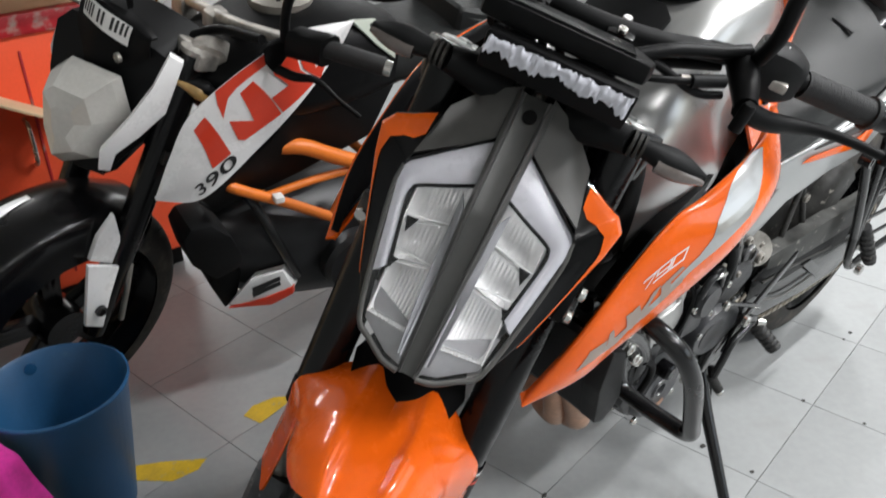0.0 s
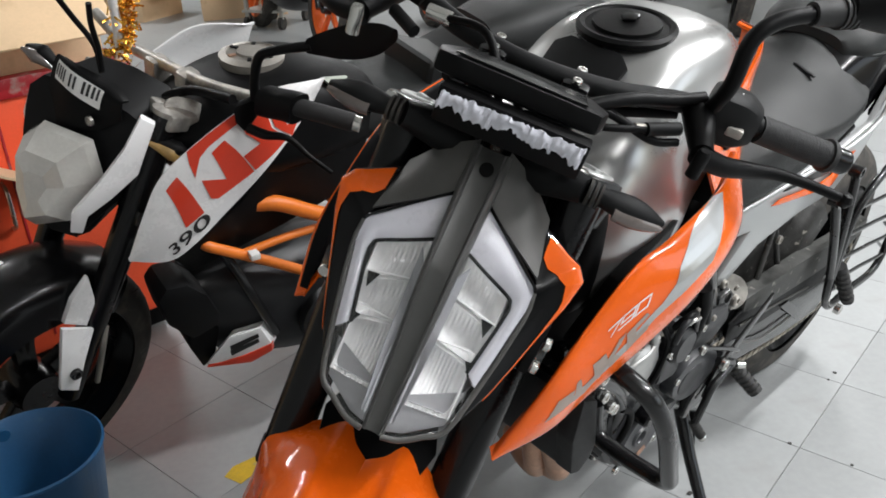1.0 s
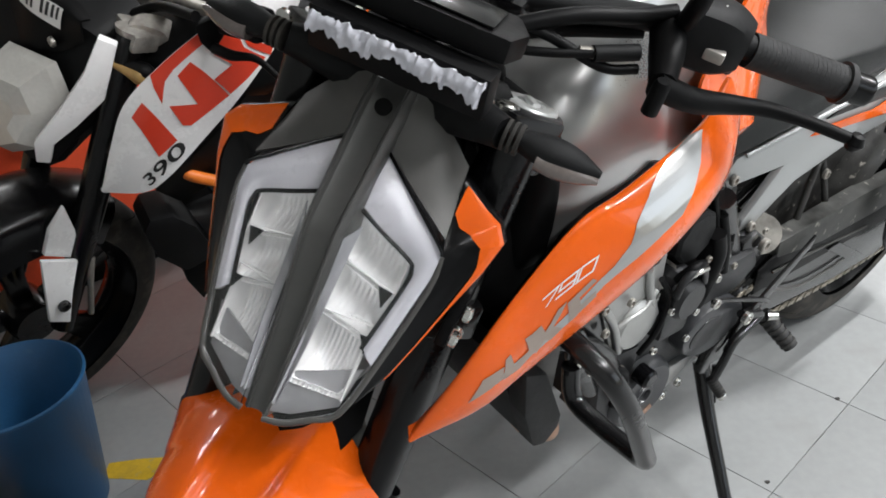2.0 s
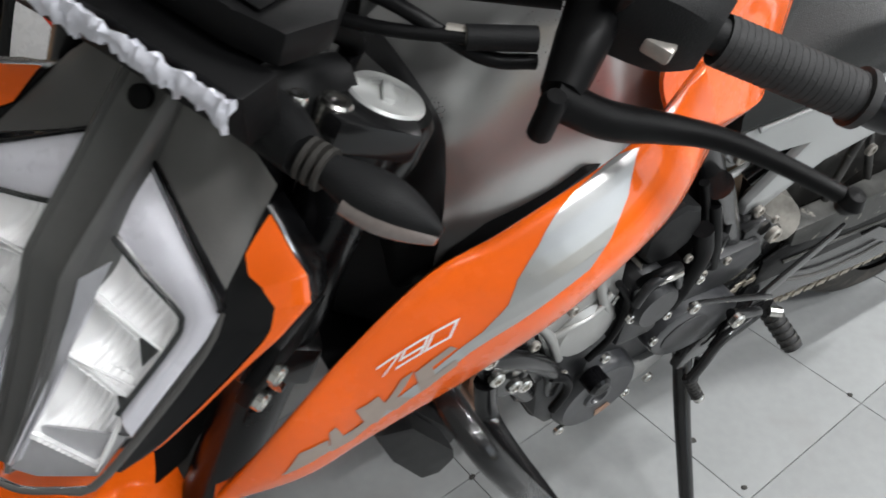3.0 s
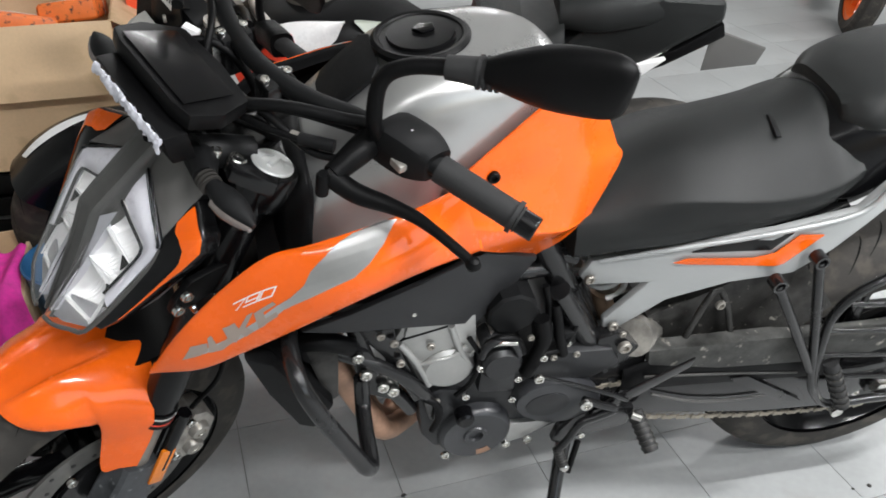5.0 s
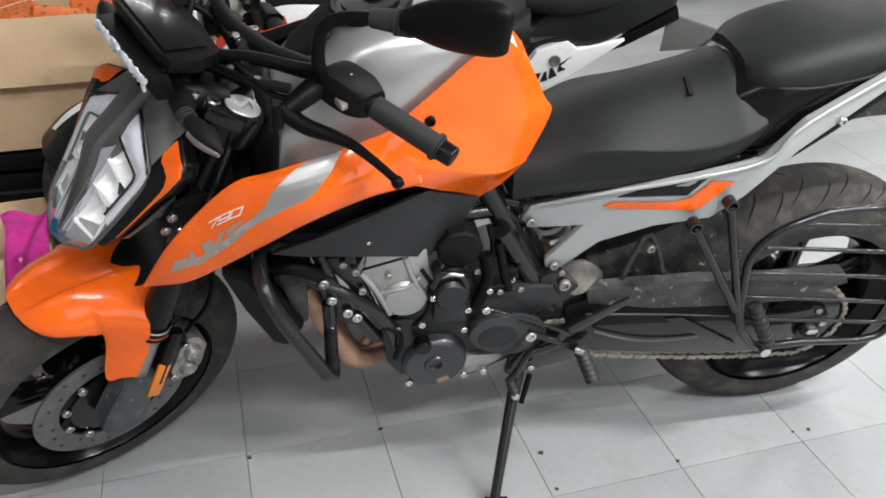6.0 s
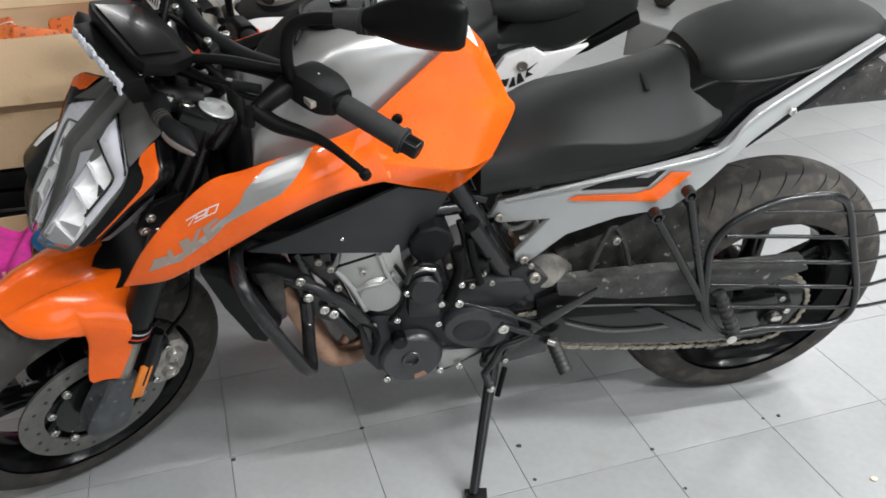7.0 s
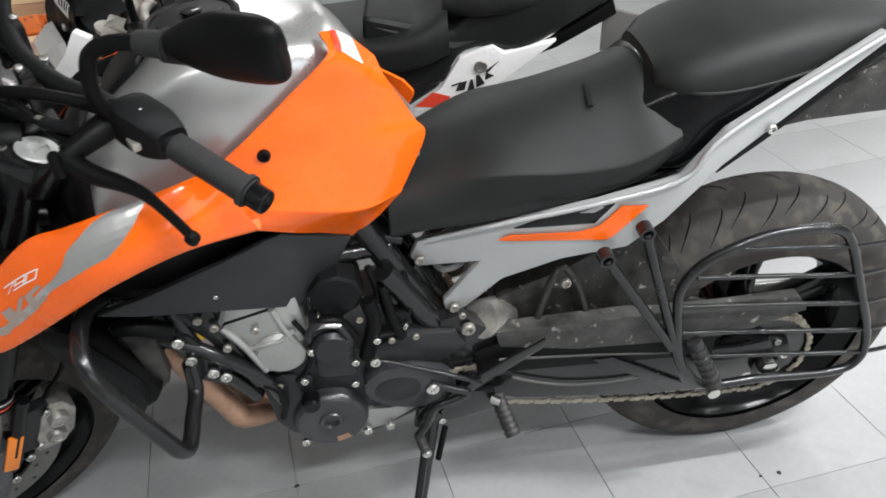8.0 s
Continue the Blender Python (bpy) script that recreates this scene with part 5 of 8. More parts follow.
cut("water_pump_cover", [(0.656, -0.128, 0.560), (0.669, -0.128, 0.580), (0.696, -0.128, 0.577), (0.714, -0.128, 0.558), (0.722, -0.128, 0.503), (0.726, -0.128, 0.442), (0.658, -0.128, 0.450), (0.660, -0.128, 0.520)], 0.05, BLACK_CAST, eng, "black pump cover", 0.012)
part("pump_arch", tube("pump_arch", [(0.655, -0.135, 0.552), (0.663, -0.137, 0.580), (0.684, -0.138, 0.589), (0.706, -0.137, 0.576), (0.718, -0.135, 0.548)], 0.006, BLACK_CAST, seg=8), eng)
part("pump_boss", turn_mesh("pump_boss", [(0.034, 0.02), (0.034, -0.004), (0.028, -0.012), (0.0, -0.012)], BLACK_CAST, 28, "y", (0.691, -0.130, 0.528)), eng)
alt_c = Vector((0.668, -0.123, 0.326))
alt = part("alternator_cover", turn_mesh("alternator_cover", [(0.076, 0.09), (0.076, 0.058), (0.072, 0.052), (0.069, 0.048), (0.0665, 0.012), (0.063, 0.004), (0.058, 0.0), (0.053, 0.0005), (0.022, 0.003), (0.02, -0.001), (0.014, -0.001), (0.012, 0.006), (0.0, 0.006)], ALT_BLACK, 56, "y", tuple(alt_c)), eng, "round satin black alternator cover")
part("cover_patch", slab("cover_patch", [tuple(alt_c + Vector((0.043 * math.sin(a), 0.0008, -0.043 * math.cos(a)))) for a in (0.1, 0.35, 0.6)] + [tuple(alt_c + Vector((0.055 * math.sin(a), 0.0004, -0.055 * math.cos(a)))) for a in (0.6, 0.35, 0.1)], (0, -0.0012, 0), PIPE, 0), alt, "worn patch")
for a in (20, 62, 128, 196, 250, 310):
    p = alt_c + Vector((0.083 * math.cos(radians(a)), 0.062, 0.083 * math.sin(radians(a))))
    put_bolt(tuple(p), 0.0068, alt)
    part("bolt_boss", turn_mesh("bolt_boss", [(0.0105, 0.03), (0.0105, 0.0), (0.009, -0.001), (0, -0.001)], BLACK_CAST, 14, "y", tuple(p)), alt)
cut("crankcase_flange", [(0.560, -0.108, 0.435), (0.600, -0.108, 0.450), (0.650, -0.108, 0.440), (0.640, -0.108, 0.300), (0.600, -0.108, 0.285), (0.572, -0.108, 0.330), (0.566, -0.108, 0.390)], 0.05, BLACK_CAST, eng, "", 0.012)
cut("crankcase_lip", [(0.719, -0.110, 0.330), (0.829, -0.110, 0.322), (0.764, -0.110, 0.280), (0.717, -0.110, 0.268), (0.690, -0.110, 0.262)], 0.1, ALU, eng, "grey lower crankcase", 0.004)
for p in ((0.729, -0.115, 0.280), (0.770, -0.115, 0.284), (0.616, -0.115, 0.275)):
    put_bolt(p, 0.0085, eng)
cut("sprocket_cover", [(0.812 + 0.080 * math.cos(2 * math.pi * k / 28), -0.128, 0.392 - 0.012 * math.cos(2 * math.pi * k / 28) + 0.054 * math.sin(2 * math.pi * k / 28)) for k in range(28)], 0.05, ALT_BLACK, eng, "black oval sprocket cover", 0.016)
cut("cover_recess", [(0.790 + 0.040 * math.cos(2 * math.pi * k / 20), -0.1295, 0.395 + 0.030 * math.sin(2 * math.pi * k / 20)) for k in range(20)], 0.01, BLACK_CAST, eng, "", 0.001)
cut("gearbox_top", [(0.749, -0.115, 0.490), (0.804, -0.115, 0.511), (0.897, -0.115, 0.504), (0.918, -0.115, 0.463), (0.868, -0.115, 0.432), (0.761, -0.115, 0.450)], 0.2, BLACK_CAST, eng, "", 0.01)
part("throttle_body", turn_mesh("throttle_body", [(0.043, 0.07), (0.043, 0.004), (0.038, 0.0), (0.0, -0.001)], BLACK_MATT, 9, "y", (0.707, -0.115, 0.617)), eng, "black throttle body cover")
part("intake_joint", tube("intake_joint", [(0.664, -0.100, 0.566), (0.689, -0.100, 0.545), (0.706, -0.100, 0.521)], 0.022, OLD_ALU), eng, "grey intake joint with clamp")
part("hose", tube("hose", [(0.754, -0.115, 0.604), (0.762, -0.120, 0.566), (0.755, -0.120, 0.523), (0.743, -0.118, 0.479)], 0.013, BLACK), eng)
part("hose", tube("hose", [(0.669, -0.122, 0.567), (0.679, -0.135, 0.591), (0.710, -0.132, 0.581), (0.729, -0.122, 0.537)], 0.007, BLACK), eng)
part("hose_clamp", tube("hose_clamp", [(0.666, -0.125, 0.562), (0.681, -0.142, 0.588), (0.708, -0.140, 0.581)], 0.004, STEEL), eng)
for p in ((0.657, -0.132, 0.524), (0.724, -0.132, 0.485), (0.719, -0.132, 0.433), (0.637, -0.132, 0.457), (0.763, -0.130, 0.527), (0.810, -0.110, 0.532)):
    put_bolt(p, 0.0068, eng)
for p, r in (((0.787, -0.118, 0.509), 0.006), ((0.739, -0.120, 0.569), 0.006), ((0.593, -0.115, 0.433), 0.006), ((0.570, -0.115, 0.460), 0.007), ((0.528, -0.120, 0.548), 0.007), ((0.827, -0.118, 0.510), 0.006), ((0.907, -0.110, 0.535), 0.006)):
    put_bolt(p, r, eng, WORN_STEEL)
for pts, r in (([(0.569, -0.120, 0.450), (0.590, -0.125, 0.436), (0.598, -0.125, 0.403), (0.588, -0.120, 0.359)], 0.006), ([(0.637, -0.118, 0.583), (0.655, -0.125, 0.544), (0.648, -0.125, 0.486), (0.624, -0.120, 0.446)], 0.0045), ([(0.780, -0.100, 0.616), (0.789, -0.112, 0.569), (0.804, -0.115, 0.511)], 0.009), ([(0.762, -0.090, 0.651), (0.772, -0.100, 0.603), (0.759, -0.118, 0.564)], 0.006), ([(0.818, -0.080, 0.622), (0.825, -0.100, 0.568), (0.798, -0.115, 0.527), (0.763, -0.120, 0.522)], 0.005)):
    part("hose", tube("hose", pts, r, BLACK), eng)
cut("sensor_block", [(0.745, -0.118, 0.587), (0.775, -0.118, 0.590), (0.782, -0.118, 0.547), (0.753, -0.118, 0.542)], 0.03, BLACK_MATT, eng, "black sensor plug", 0.004)
cut("sensor_block", [(0.789, -0.112, 0.555), (0.820, -0.112, 0.556), (0.825, -0.112, 0.529), (0.793, -0.112, 0.525)], 0.03, BLACK_MATT, eng, "black sensor plug", 0.004)
part("oil_filler", turn_mesh("oil_filler", [(0.016, 0.01), (0.016, -0.012), (0.012, -0.016), (0, -0.016)], BLACK_GLOSS, 16, "y", (0.640, -0.128, 0.398)), eng)
# frame
frm = part("frame", tube("frame", [(0.362, -0.100, 0.609), (0.488, -0.120, 0.552), (0.570, -0.115, 0.460), (0.592, -0.100, 0.379)], 0.012, BLACK_METAL), bike, "black tubular frame")
for pts, r in (([(0.755, -0.05, 0.72), (0.802, -0.06, 0.626), (0.855, -0.06, 0.52), (0.905, -0.055, 0.44)], 0.023), ([(0.369, -0.100, 0.661), (0.496, -0.1, 0.651), (0.660, -0.07, 0.66), (0.802, -0.06, 0.662)], 0.014), ([(0.74, -0.055, 0.7), (0.82, -0.055, 0.67)], 0.012), ([(0.496, -0.1, 0.651), (0.640, -0.08, 0.72)], 0.013), ([(0.455, -0.100, 0.629), (0.487, -0.110, 0.529), (0.553, -0.100, 0.402)], 0.013)):
    part("frame_tube", tube("frame_tube", pts, r, BLACK_METAL, seg=14), frm)
    part("frame_tube", tube("frame_tube", [(x, -y, z) for x, y, z in pts], r, BLACK_METAL, seg=14), frm)
cut("pivot_plate", [(0.869, -0.105, 0.522), (0.903, -0.105, 0.531), (0.968, -0.105, 0.476), (0.979, -0.105, 0.379), (0.957, -0.105, 0.299), (0.858, -0.105, 0.265), (0.843, -0.105, 0.312), (0.873, -0.105, 0.398)], 0.03, BLACK_METAL, frm, "black swingarm pivot plate", 0.006)
part("head_tube", tube("head_tube", [tuple(Vector((-0.098, 0, 0)) + AX * 0.83), tuple(Vector((-0.098, 0, 0)) + AX * 1.0)], 0.04, BLACK_METAL, seg=18), frm)
part("airbox", loft("airbox", [half(0.33, [(0, 0.66), (0.05, 0.66), (0.07, 0.72), (0.07, 0.8), (0.05, 0.84), (0, 0.85)]), half(0.42, [(0, 0.6), (0.09, 0.62), (0.115, 0.7), (0.11, 0.78), (0.08, 0.84), (0, 0.86)]), half(0.6, [(0, 0.6), (0.075, 0.63), (0.09, 0.7), (0.085, 0.78), (0.07, 0.82), (0, 0.83)]), half(0.74, [(0, 0.6), (0.04, 0.62), (0.05, 0.68), (0.05, 0.74), (0.04, 0.78), (0, 0.79)])], BLACK_MATT), bike, "black airbox under the tank")
# radiator
rad = cut("radiator", [(0.296, -0.150, 0.677), (0.333, -0.150, 0.656), (0.420, -0.150, 0.503), (0.407, -0.150, 0.481), (0.385, -0.150, 0.467), (0.362, -0.150, 0.494)], 0.3, BLACK, bike, "black radiator shroud", 0.006)
for sg in (1, -1):
    part("radiator_shield", slab("radiator_shield", [(0.298, -0.196 * sg, 0.686), (0.335, -0.194 * sg, 0.664), (0.394, -0.178 * sg, 0.538), (0.401, -0.172 * sg, 0.506), (0.388, -0.166 * sg, 0.474), (0.364, -0.168 * sg, 0.488), (0.325, -0.180 * sg, 0.585)], (0, 0.03 * sg, 0), BLACK_MATT, 0.006), rad, "smooth matt black side shield")
cut("radiator_core", [(0.378, -0.130, 0.622), (0.432, -0.130, 0.624), (0.429, -0.130, 0.499), (0.414, -0.130, 0.487)], 0.26, DUSTY, rad, "", 0.003)
part("radiator_hose", tube("radiator_hose", [(0.378, -0.120, 0.624), (0.413, -0.130, 0.630), (0.451, -0.120, 0.599)], 0.015, BLACK), rad)
part("horn", turn_mesh("horn", [(0.03, 0.0), (0.032, -0.012), (0.024, -0.02), (0.0, -0.02)], BLACK, 24, "y", (0.401, -0.110, 0.605)), bike, "black horn")
# exhaust headers
for pts in ([(0.42, -0.03, 0.55), (0.452, -0.03, 0.455), (0.472, -0.03, 0.393), (0.494, -0.028, 0.322), (0.529, -0.012, 0.262), (0.55, 0.03, 0.243), (0.58, 0.08, 0.24)], [(0.425, -0.085, 0.550), (0.454, -0.069, 0.443), (0.489, -0.068, 0.358), (0.514, -0.063, 0.307), (0.565, 0.0, 0.245), (0.62, 0.05, 0.238)]):
    part("exhaust_header", tube("exhaust_header", pts, 0.0215, PIPE, seg=18), bike, "heat-tinted exhaust header")
part("exhaust_collector", tube("exhaust_collector", [(0.57, 0.085, 0.238), (0.7, 0.09, 0.25), (0.85, 0.08, 0.29), (1.0, 0.13, 0.33)], 0.036, WORN_STEEL, seg=18), bike, "steel exhaust collector under the engine")
part("silencer", loft("silencer", [[(x, 0.17 + 0.05 * math.cos(t), z + 0.07 * math.sin(t)) for t in np.linspace(0, 2 * math.pi, 13)[:-1]] for x, z in ((1.0, 0.36), (1.05, 0.38), (1.3, 0.47), (1.38, 0.5))], BLACK_METAL), bike, "black short silencer")
# crash bars
for sg in (-1, 1):
    pts = [(0.376, -0.120, 0.685), (0.362, -0.160, 0.700), (0.360, -0.205, 0.700), (0.367, -0.245, 0.683), (0.385, -0.262, 0.645), (0.405, -0.267, 0.602), (0.440, -0.268, 0.525), (0.4525, -0.267, 0.499), (0.461, -0.254, 0.483), (0.463, -0.225, 0.478), (0.463, -0.194, 0.476), (0.465, -0.150, 0.475), (0.466, -0.132, 0.490), (0.466, -0.124, 0.530)]
    cb = part("crash_bar", tube("crash_bar", [(x, y * sg, z) for x, y, z in pts], 0.0128, BLACK_METAL, seg=14), bike, "black tubular crash bar")
    pl = [(0.449, -0.125, 0.601), (0.478, -0.125, 0.586), (0.527, -0.125, 0.500), (0.516, -0.125, 0.464), (0.478, -0.125, 0.486), (0.456, -0.125, 0.548)]
    part("mount_plate", slab("mount_plate", [(x, y * sg, z) for x, y, z in pl], (0, 0.008 * sg, 0), BLACK_METAL, 0.002), cb)
for p in ((0.460, -0.128, 0.584), (0.472, -0.130, 0.544), (0.499, -0.130, 0.509), (0.516, -0.128, 0.493)):
    put_bolt(p, 0.0098, cb)
# shock absorber
a, b = Vector((0.889, 0.000, 0.643)), Vector((0.957, 0.000, 0.418))
d = b - a
sidev = Vector((0, 1, 0))
oth = d.normalized().cross(sidev)
hel = [tuple(a + d * (i / 90) + 0.032 * (math.cos(i * 0.56) * sidev + math.sin(i * 0.56) * oth)) for i in range(6, 41)]
shock = part("shock_absorber", tube("shock_absorber", [tuple(a), tuple(b)], 0.02, WORN_STEEL, seg=14), bike, "rear shock with white spring")
part("shock_body", tube("shock_body", [tuple(a.lerp(b, 0.46)), tuple(b)], 0.03, mat("tan_shock_body", (0.36, 0.25, 0.17), 0.5, metal=0.3, var=0.3, scale=30), seg=18), shock, "tan shock body")
part("spring", tube("spring", hel, 0.0055, WHITE, n=2, seg=8), shock, "white coil spring")
part("preload_body", tube("preload_body", [(0.943, -0.090, 0.498), (0.987, -0.050, 0.463)], 0.034, OLD_ALU, seg=18), shock, "dirty bright aluminium mount")
put_bolt((0.916, -0.110, 0.504), 0.012, shock, WORN_STEEL)
for q0, q1, rr in (((0.786, -0.090, 0.637), (0.869, -0.085, 0.490), 0.019), ((0.885, -0.060, 0.481), (0.888, -0.060, 0.450), 0.016), ((0.834, -0.030, 0.599), (0.894, -0.030, 0.469), 0.02)):
    part("frame_spar", tube("frame_spar", [q0, q1], rr, BLACK_METAL, seg=14), bike)
# swingarm
sw = cut("swingarm", [(0.962, -0.118, 0.489), (1.085, -0.125, 0.491), (1.192, -0.130, 0.493), (1.343, -0.135, 0.482), (1.506, -0.135, 0.479), (1.525, -0.135, 0.449), (1.401, -0.135, 0.414), (1.286, -0.130, 0.412), (1.108, -0.125, 0.424), (0.970, -0.118, 0.451)], 0.03, SWING, bike, "dusty black swingarm", 0.004)
cut("swingarm_beam", [(0.939, -0.110, 0.391), (1.051, -0.118, 0.412), (1.245, -0.125, 0.377), (1.416, -0.130, 0.369), (1.475, -0.130, 0.376), (1.503, -0.130, 0.329), (1.406, -0.130, 0.258), (1.241, -0.125, 0.269), (1.004, -0.115, 0.303), (0.919, -0.110, 0.342)], 0.035, BLACK_METAL, sw, "black lower swingarm beam", 0.006)
# thin grey tubes paint the highlight lines along the beam's pressed edges
part("beam_edge", tube("beam_edge", [(0.993, -0.122, 0.373), (1.032, -0.124, 0.355), (1.098, -0.126, 0.333), (1.176, -0.128, 0.326), (1.239, -0.130, 0.330)], 0.0028, GRAPHITE), sw)
part("beam_edge", tube("beam_edge", [(0.969, -0.120, 0.423), (1.112, -0.124, 0.407), (1.281, -0.128, 0.382)], 0.0025, GRAPHITE), sw)
cut("beam_rib", [(1.135, -0.132, 0.397), (1.174, -0.132, 0.396), (1.319, -0.134, 0.296), (1.271, -0.134, 0.301)], 0.006, BLACK_METAL, sw, "", 0.002)
cut("chain_guard", [(0.926, -0.116, 0.444), (0.966, -0.117, 0.460), (1.108, -0.122, 0.431), (1.285, -0.128, 0.420), (1.363, -0.130, 0.416), (1.365, -0.130, 0.361), (1.116, -0.124, 0.380), (0.932, -0.116, 0.388)], 0.004, BLACK, sw, "black chain guard", 0.0015)
cut("swingarm_far_side", [(1.056, 0.100, 0.282), (1.351, 0.120, 0.255), (1.737, 0.120, 0.232), (1.775, 0.120, 0.150), (1.250, 0.110, 0.127), (1.069, 0.100, 0.206)], 0.03, BLACK_METAL, sw)
hug = Surface([[(1.475 + (0.345 + dr) * math.cos(radians(an)), l, 0.318 + (0.345 + dr) * math.sin(radians(an))) for an in (128, 142, 156, 170)] for l, dr in ((-0.108, -0.07), (-0.098, -0.015), (-0.05, 0.005), (0.0, 0.008), (0.05, 0.005), (0.098, -0.015), (0.108, -0.07))], 4, 5)
part("rear_hugger", hug.mesh("rear_hugger", DUSTY, 0.003), bike, "dusty black rear hugger")
cut("inner_mudguard", [(0.978, -0.060, 0.512), (1.098, -0.060, 0.562), (1.165, -0.060, 0.596), (1.221, -0.070, 0.628), (1.239, -0.070, 0.601), (1.230, -0.070, 0.499), (1.115, -0.070, 0.438), (0.987, -0.060, 0.434)], 0.12, DUSTY, bike, "dusty black inner mudguard", 0.004)
part("guard_stay", tube("guard_stay", [(1.032, -0.100, 0.462), (1.073, -0.085, 0.584), (1.110, -0.085, 0.543), (1.128, -0.100, 0.478)], 0.006, DUSTY, n=3), bike)
put_bolt((1.085, -0.095, 0.562), 0.009, bike, WORN_STEEL)
# chain and rear sprocket
spc = Vector((1.475, -0.108, 0.318))
teeth = []
for k in range(82):
    a = 2 * math.pi * k / 82
    r = 0.1 if k % 2 else 0.092
    teeth.append((spc.x + r * math.cos(a), spc.y, spc.z + r * math.sin(a)))
spk = part("rear_sprocket", slab("rear_sprocket", teeth, (0, 0.006, 0), BLACK_METAL, 0), bike, "black rear sprocket")
part("sprocket_hub", turn_mesh("sprocket_hub", [(0.06, 0.0), (0.056, -0.012), (0.03, -0.014), (0.026, -0.03), (0.014, -0.032), (0.0, -0.032)], BLACK_GLOSS, 28, "y", tuple(spc)), spk)
part("axle_nut", turn_mesh("axle_nut", [(0.02, -0.02), (0.02, -0.045), (0.013, -0.048), (0.0, -0.048)], STEEL, 6, "y", tuple(spc)), spk, "bright axle nut")
for k in range(6):
    a = 2 * math.pi * k / 6
    put_bolt((spc.x + 0.045 * math.cos(a), spc.y - 0.011, spc.z + 0.045 * math.sin(a)), 0.008, spk, STEEL)
loop = [(spc.x + 0.098 * math.cos(a), -0.105, spc.z + 0.098 * math.sin(a)) for a in np.linspace(math.pi * 0.52, -math.pi * 0.5, 16)]
loop += [(1.3, -0.105, 0.236), (1.1, -0.105, 0.27), (0.95, -0.105, 0.305)] + [(0.86 + 0.04 * math.cos(a), -0.105, 0.36 + 0.04 * math.sin(a)) for a in np.linspace(-math.pi * 0.55, -math.pi * 1.45, 7)] + [(1.0, -0.105, 0.41), (1.2, -0.105, 0.415)]
run = cr(loop, 8, closed=True)
seglen = np.linalg.norm(np.diff(np.vstack([run, run[:1]]), axis=0), axis=1)
cum = np.concatenate([[0], np.cumsum(seglen)])
n_links = int(cum[-1] / 0.0159)
ring = np.vstack([run, run[:1]])
pos = [np.array([np.interp(s, cum, ring[:, k]) for k in range(3)]) for s in np.linspace(0, cum[-1], n_links + 1)[:-1]]
vv, ff = [], []
for i in range(n_links):
    p, q = pos[i], pos[(i + 1) % n_links]
    t = (q - p) / (np.linalg.norm(q - p) + 1e-9)
    nn = np.array([-t[2], 0, t[0]])
    wl = 0.009 if i % 2 else 0.0065
    for y0 in (-wl, wl):
        k = len(vv)
        prof = [(-0.004, 0.0), (-0.001, 0.0062), (0.004, 0.0045), (0.0119, 0.0045), (0.017, 0.0062), (0.02, 0), (0.017, -0.0062), (0.0119, -0.0045), (0.004, -0.0045), (-0.001, -0.0062)]
        for dy in (-0.001, 0.001):
            vv += [tuple(p + t * a + nn * h + (0, y0 + dy, 0)) for a, h in prof]
        m10 = len(prof)
        ff += [tuple(range(k, k + m10))[::-1], tuple(range(k + m10, k + 2 * m10))]
        ff += [(k + j, k + (j + 1) % m10, k + m10 + (j + 1) % m10, k + m10 + j) for j in range(m10)]
ch = part("chain", mesh_of("chain", vv, ff, CHAIN, smooth=False), bike, "greasy drive chain")
tagged(ch, kind="stuff")
# foot controls and stand
def peg(name, a, b, r, parent, label):
    a, b = Vector(a), Vector(b)
    p = part(name, tube(name, [tuple(a), tuple(a.lerp(b, 0.5)), tuple(b)], r, GRIP, seg=10), parent, label)
    for k in range(6):
        s = 0.16 + 0.14 * k
        part("peg_rib", tube("peg_rib", [tuple(a.lerp(b, s)), tuple(a.lerp(b, s + 0.06))], r * 1.14, DUSTY, n=1, seg=10), p)
    return p


cut("peg_bracket", [(0.822, -0.130, 0.332), (0.876, -0.130, 0.361), (0.919, -0.130, 0.362), (0.962, -0.130, 0.350), (0.955, -0.130, 0.302), (0.864, -0.130, 0.286), (0.839, -0.130, 0.291), (0.835, -0.130, 0.268), (0.812, -0.130, 0.285)], 0.016, BLACK_METAL, bike, "black footpeg bracket", 0.004)
part("heel_guard", slab("heel_guard", [(0.858, -0.138, 0.315), (0.890, -0.138, 0.340), (0.921, -0.138, 0.372), (1.040, -0.138, 0.455), (1.045, -0.138, 0.477), (0.947, -0.138, 0.420), (0.879, -0.138, 0.376)], (0, 0.006, 0), BLACK_METAL, 0.002), bike, "black heel guard blade")
peg("footpeg", (0.964, -0.130, 0.340), (0.982, -0.190, 0.296), 0.014, bike, "ribbed rubber footpeg")
part("peg_spring", tube("peg_spring", [(0.951, -0.145, 0.352), (0.965, -0.155, 0.351)], 0.008, STEEL), bike)
sh = part("gear_lever", tube("gear_lever", [(0.846, -0.147, 0.419), (0.880, -0.149, 0.400), (0.908, -0.150, 0.384), (0.880, -0.150, 0.370), (0.850, -0.150, 0.357), (0.834, -0.151, 0.318), (0.816, -0.153, 0.290)], 0.0075, BLACK_METAL), bike, "black gear lever with worn toe peg")
peg("toe_peg", (0.816, -0.148, 0.290), (0.826, -0.170, 0.262), 0.0085, sh, "worn rubber toe peg")
part("shift_rod", tube("shift_rod", [(0.757, -0.140, 0.489), (0.789, -0.140, 0.475), (0.896, -0.145, 0.421), (0.932, -0.145, 0.397)], 0.0042, BLACK_METAL, radii=[0.004, 0.0036, 0.005, 0.004]), sh)
put_bolt((0.756, -0.142, 0.491), 0.009, sh, STEEL)
put_bolt((0.846, -0.154, 0.419), 0.0115, sh, STEEL)
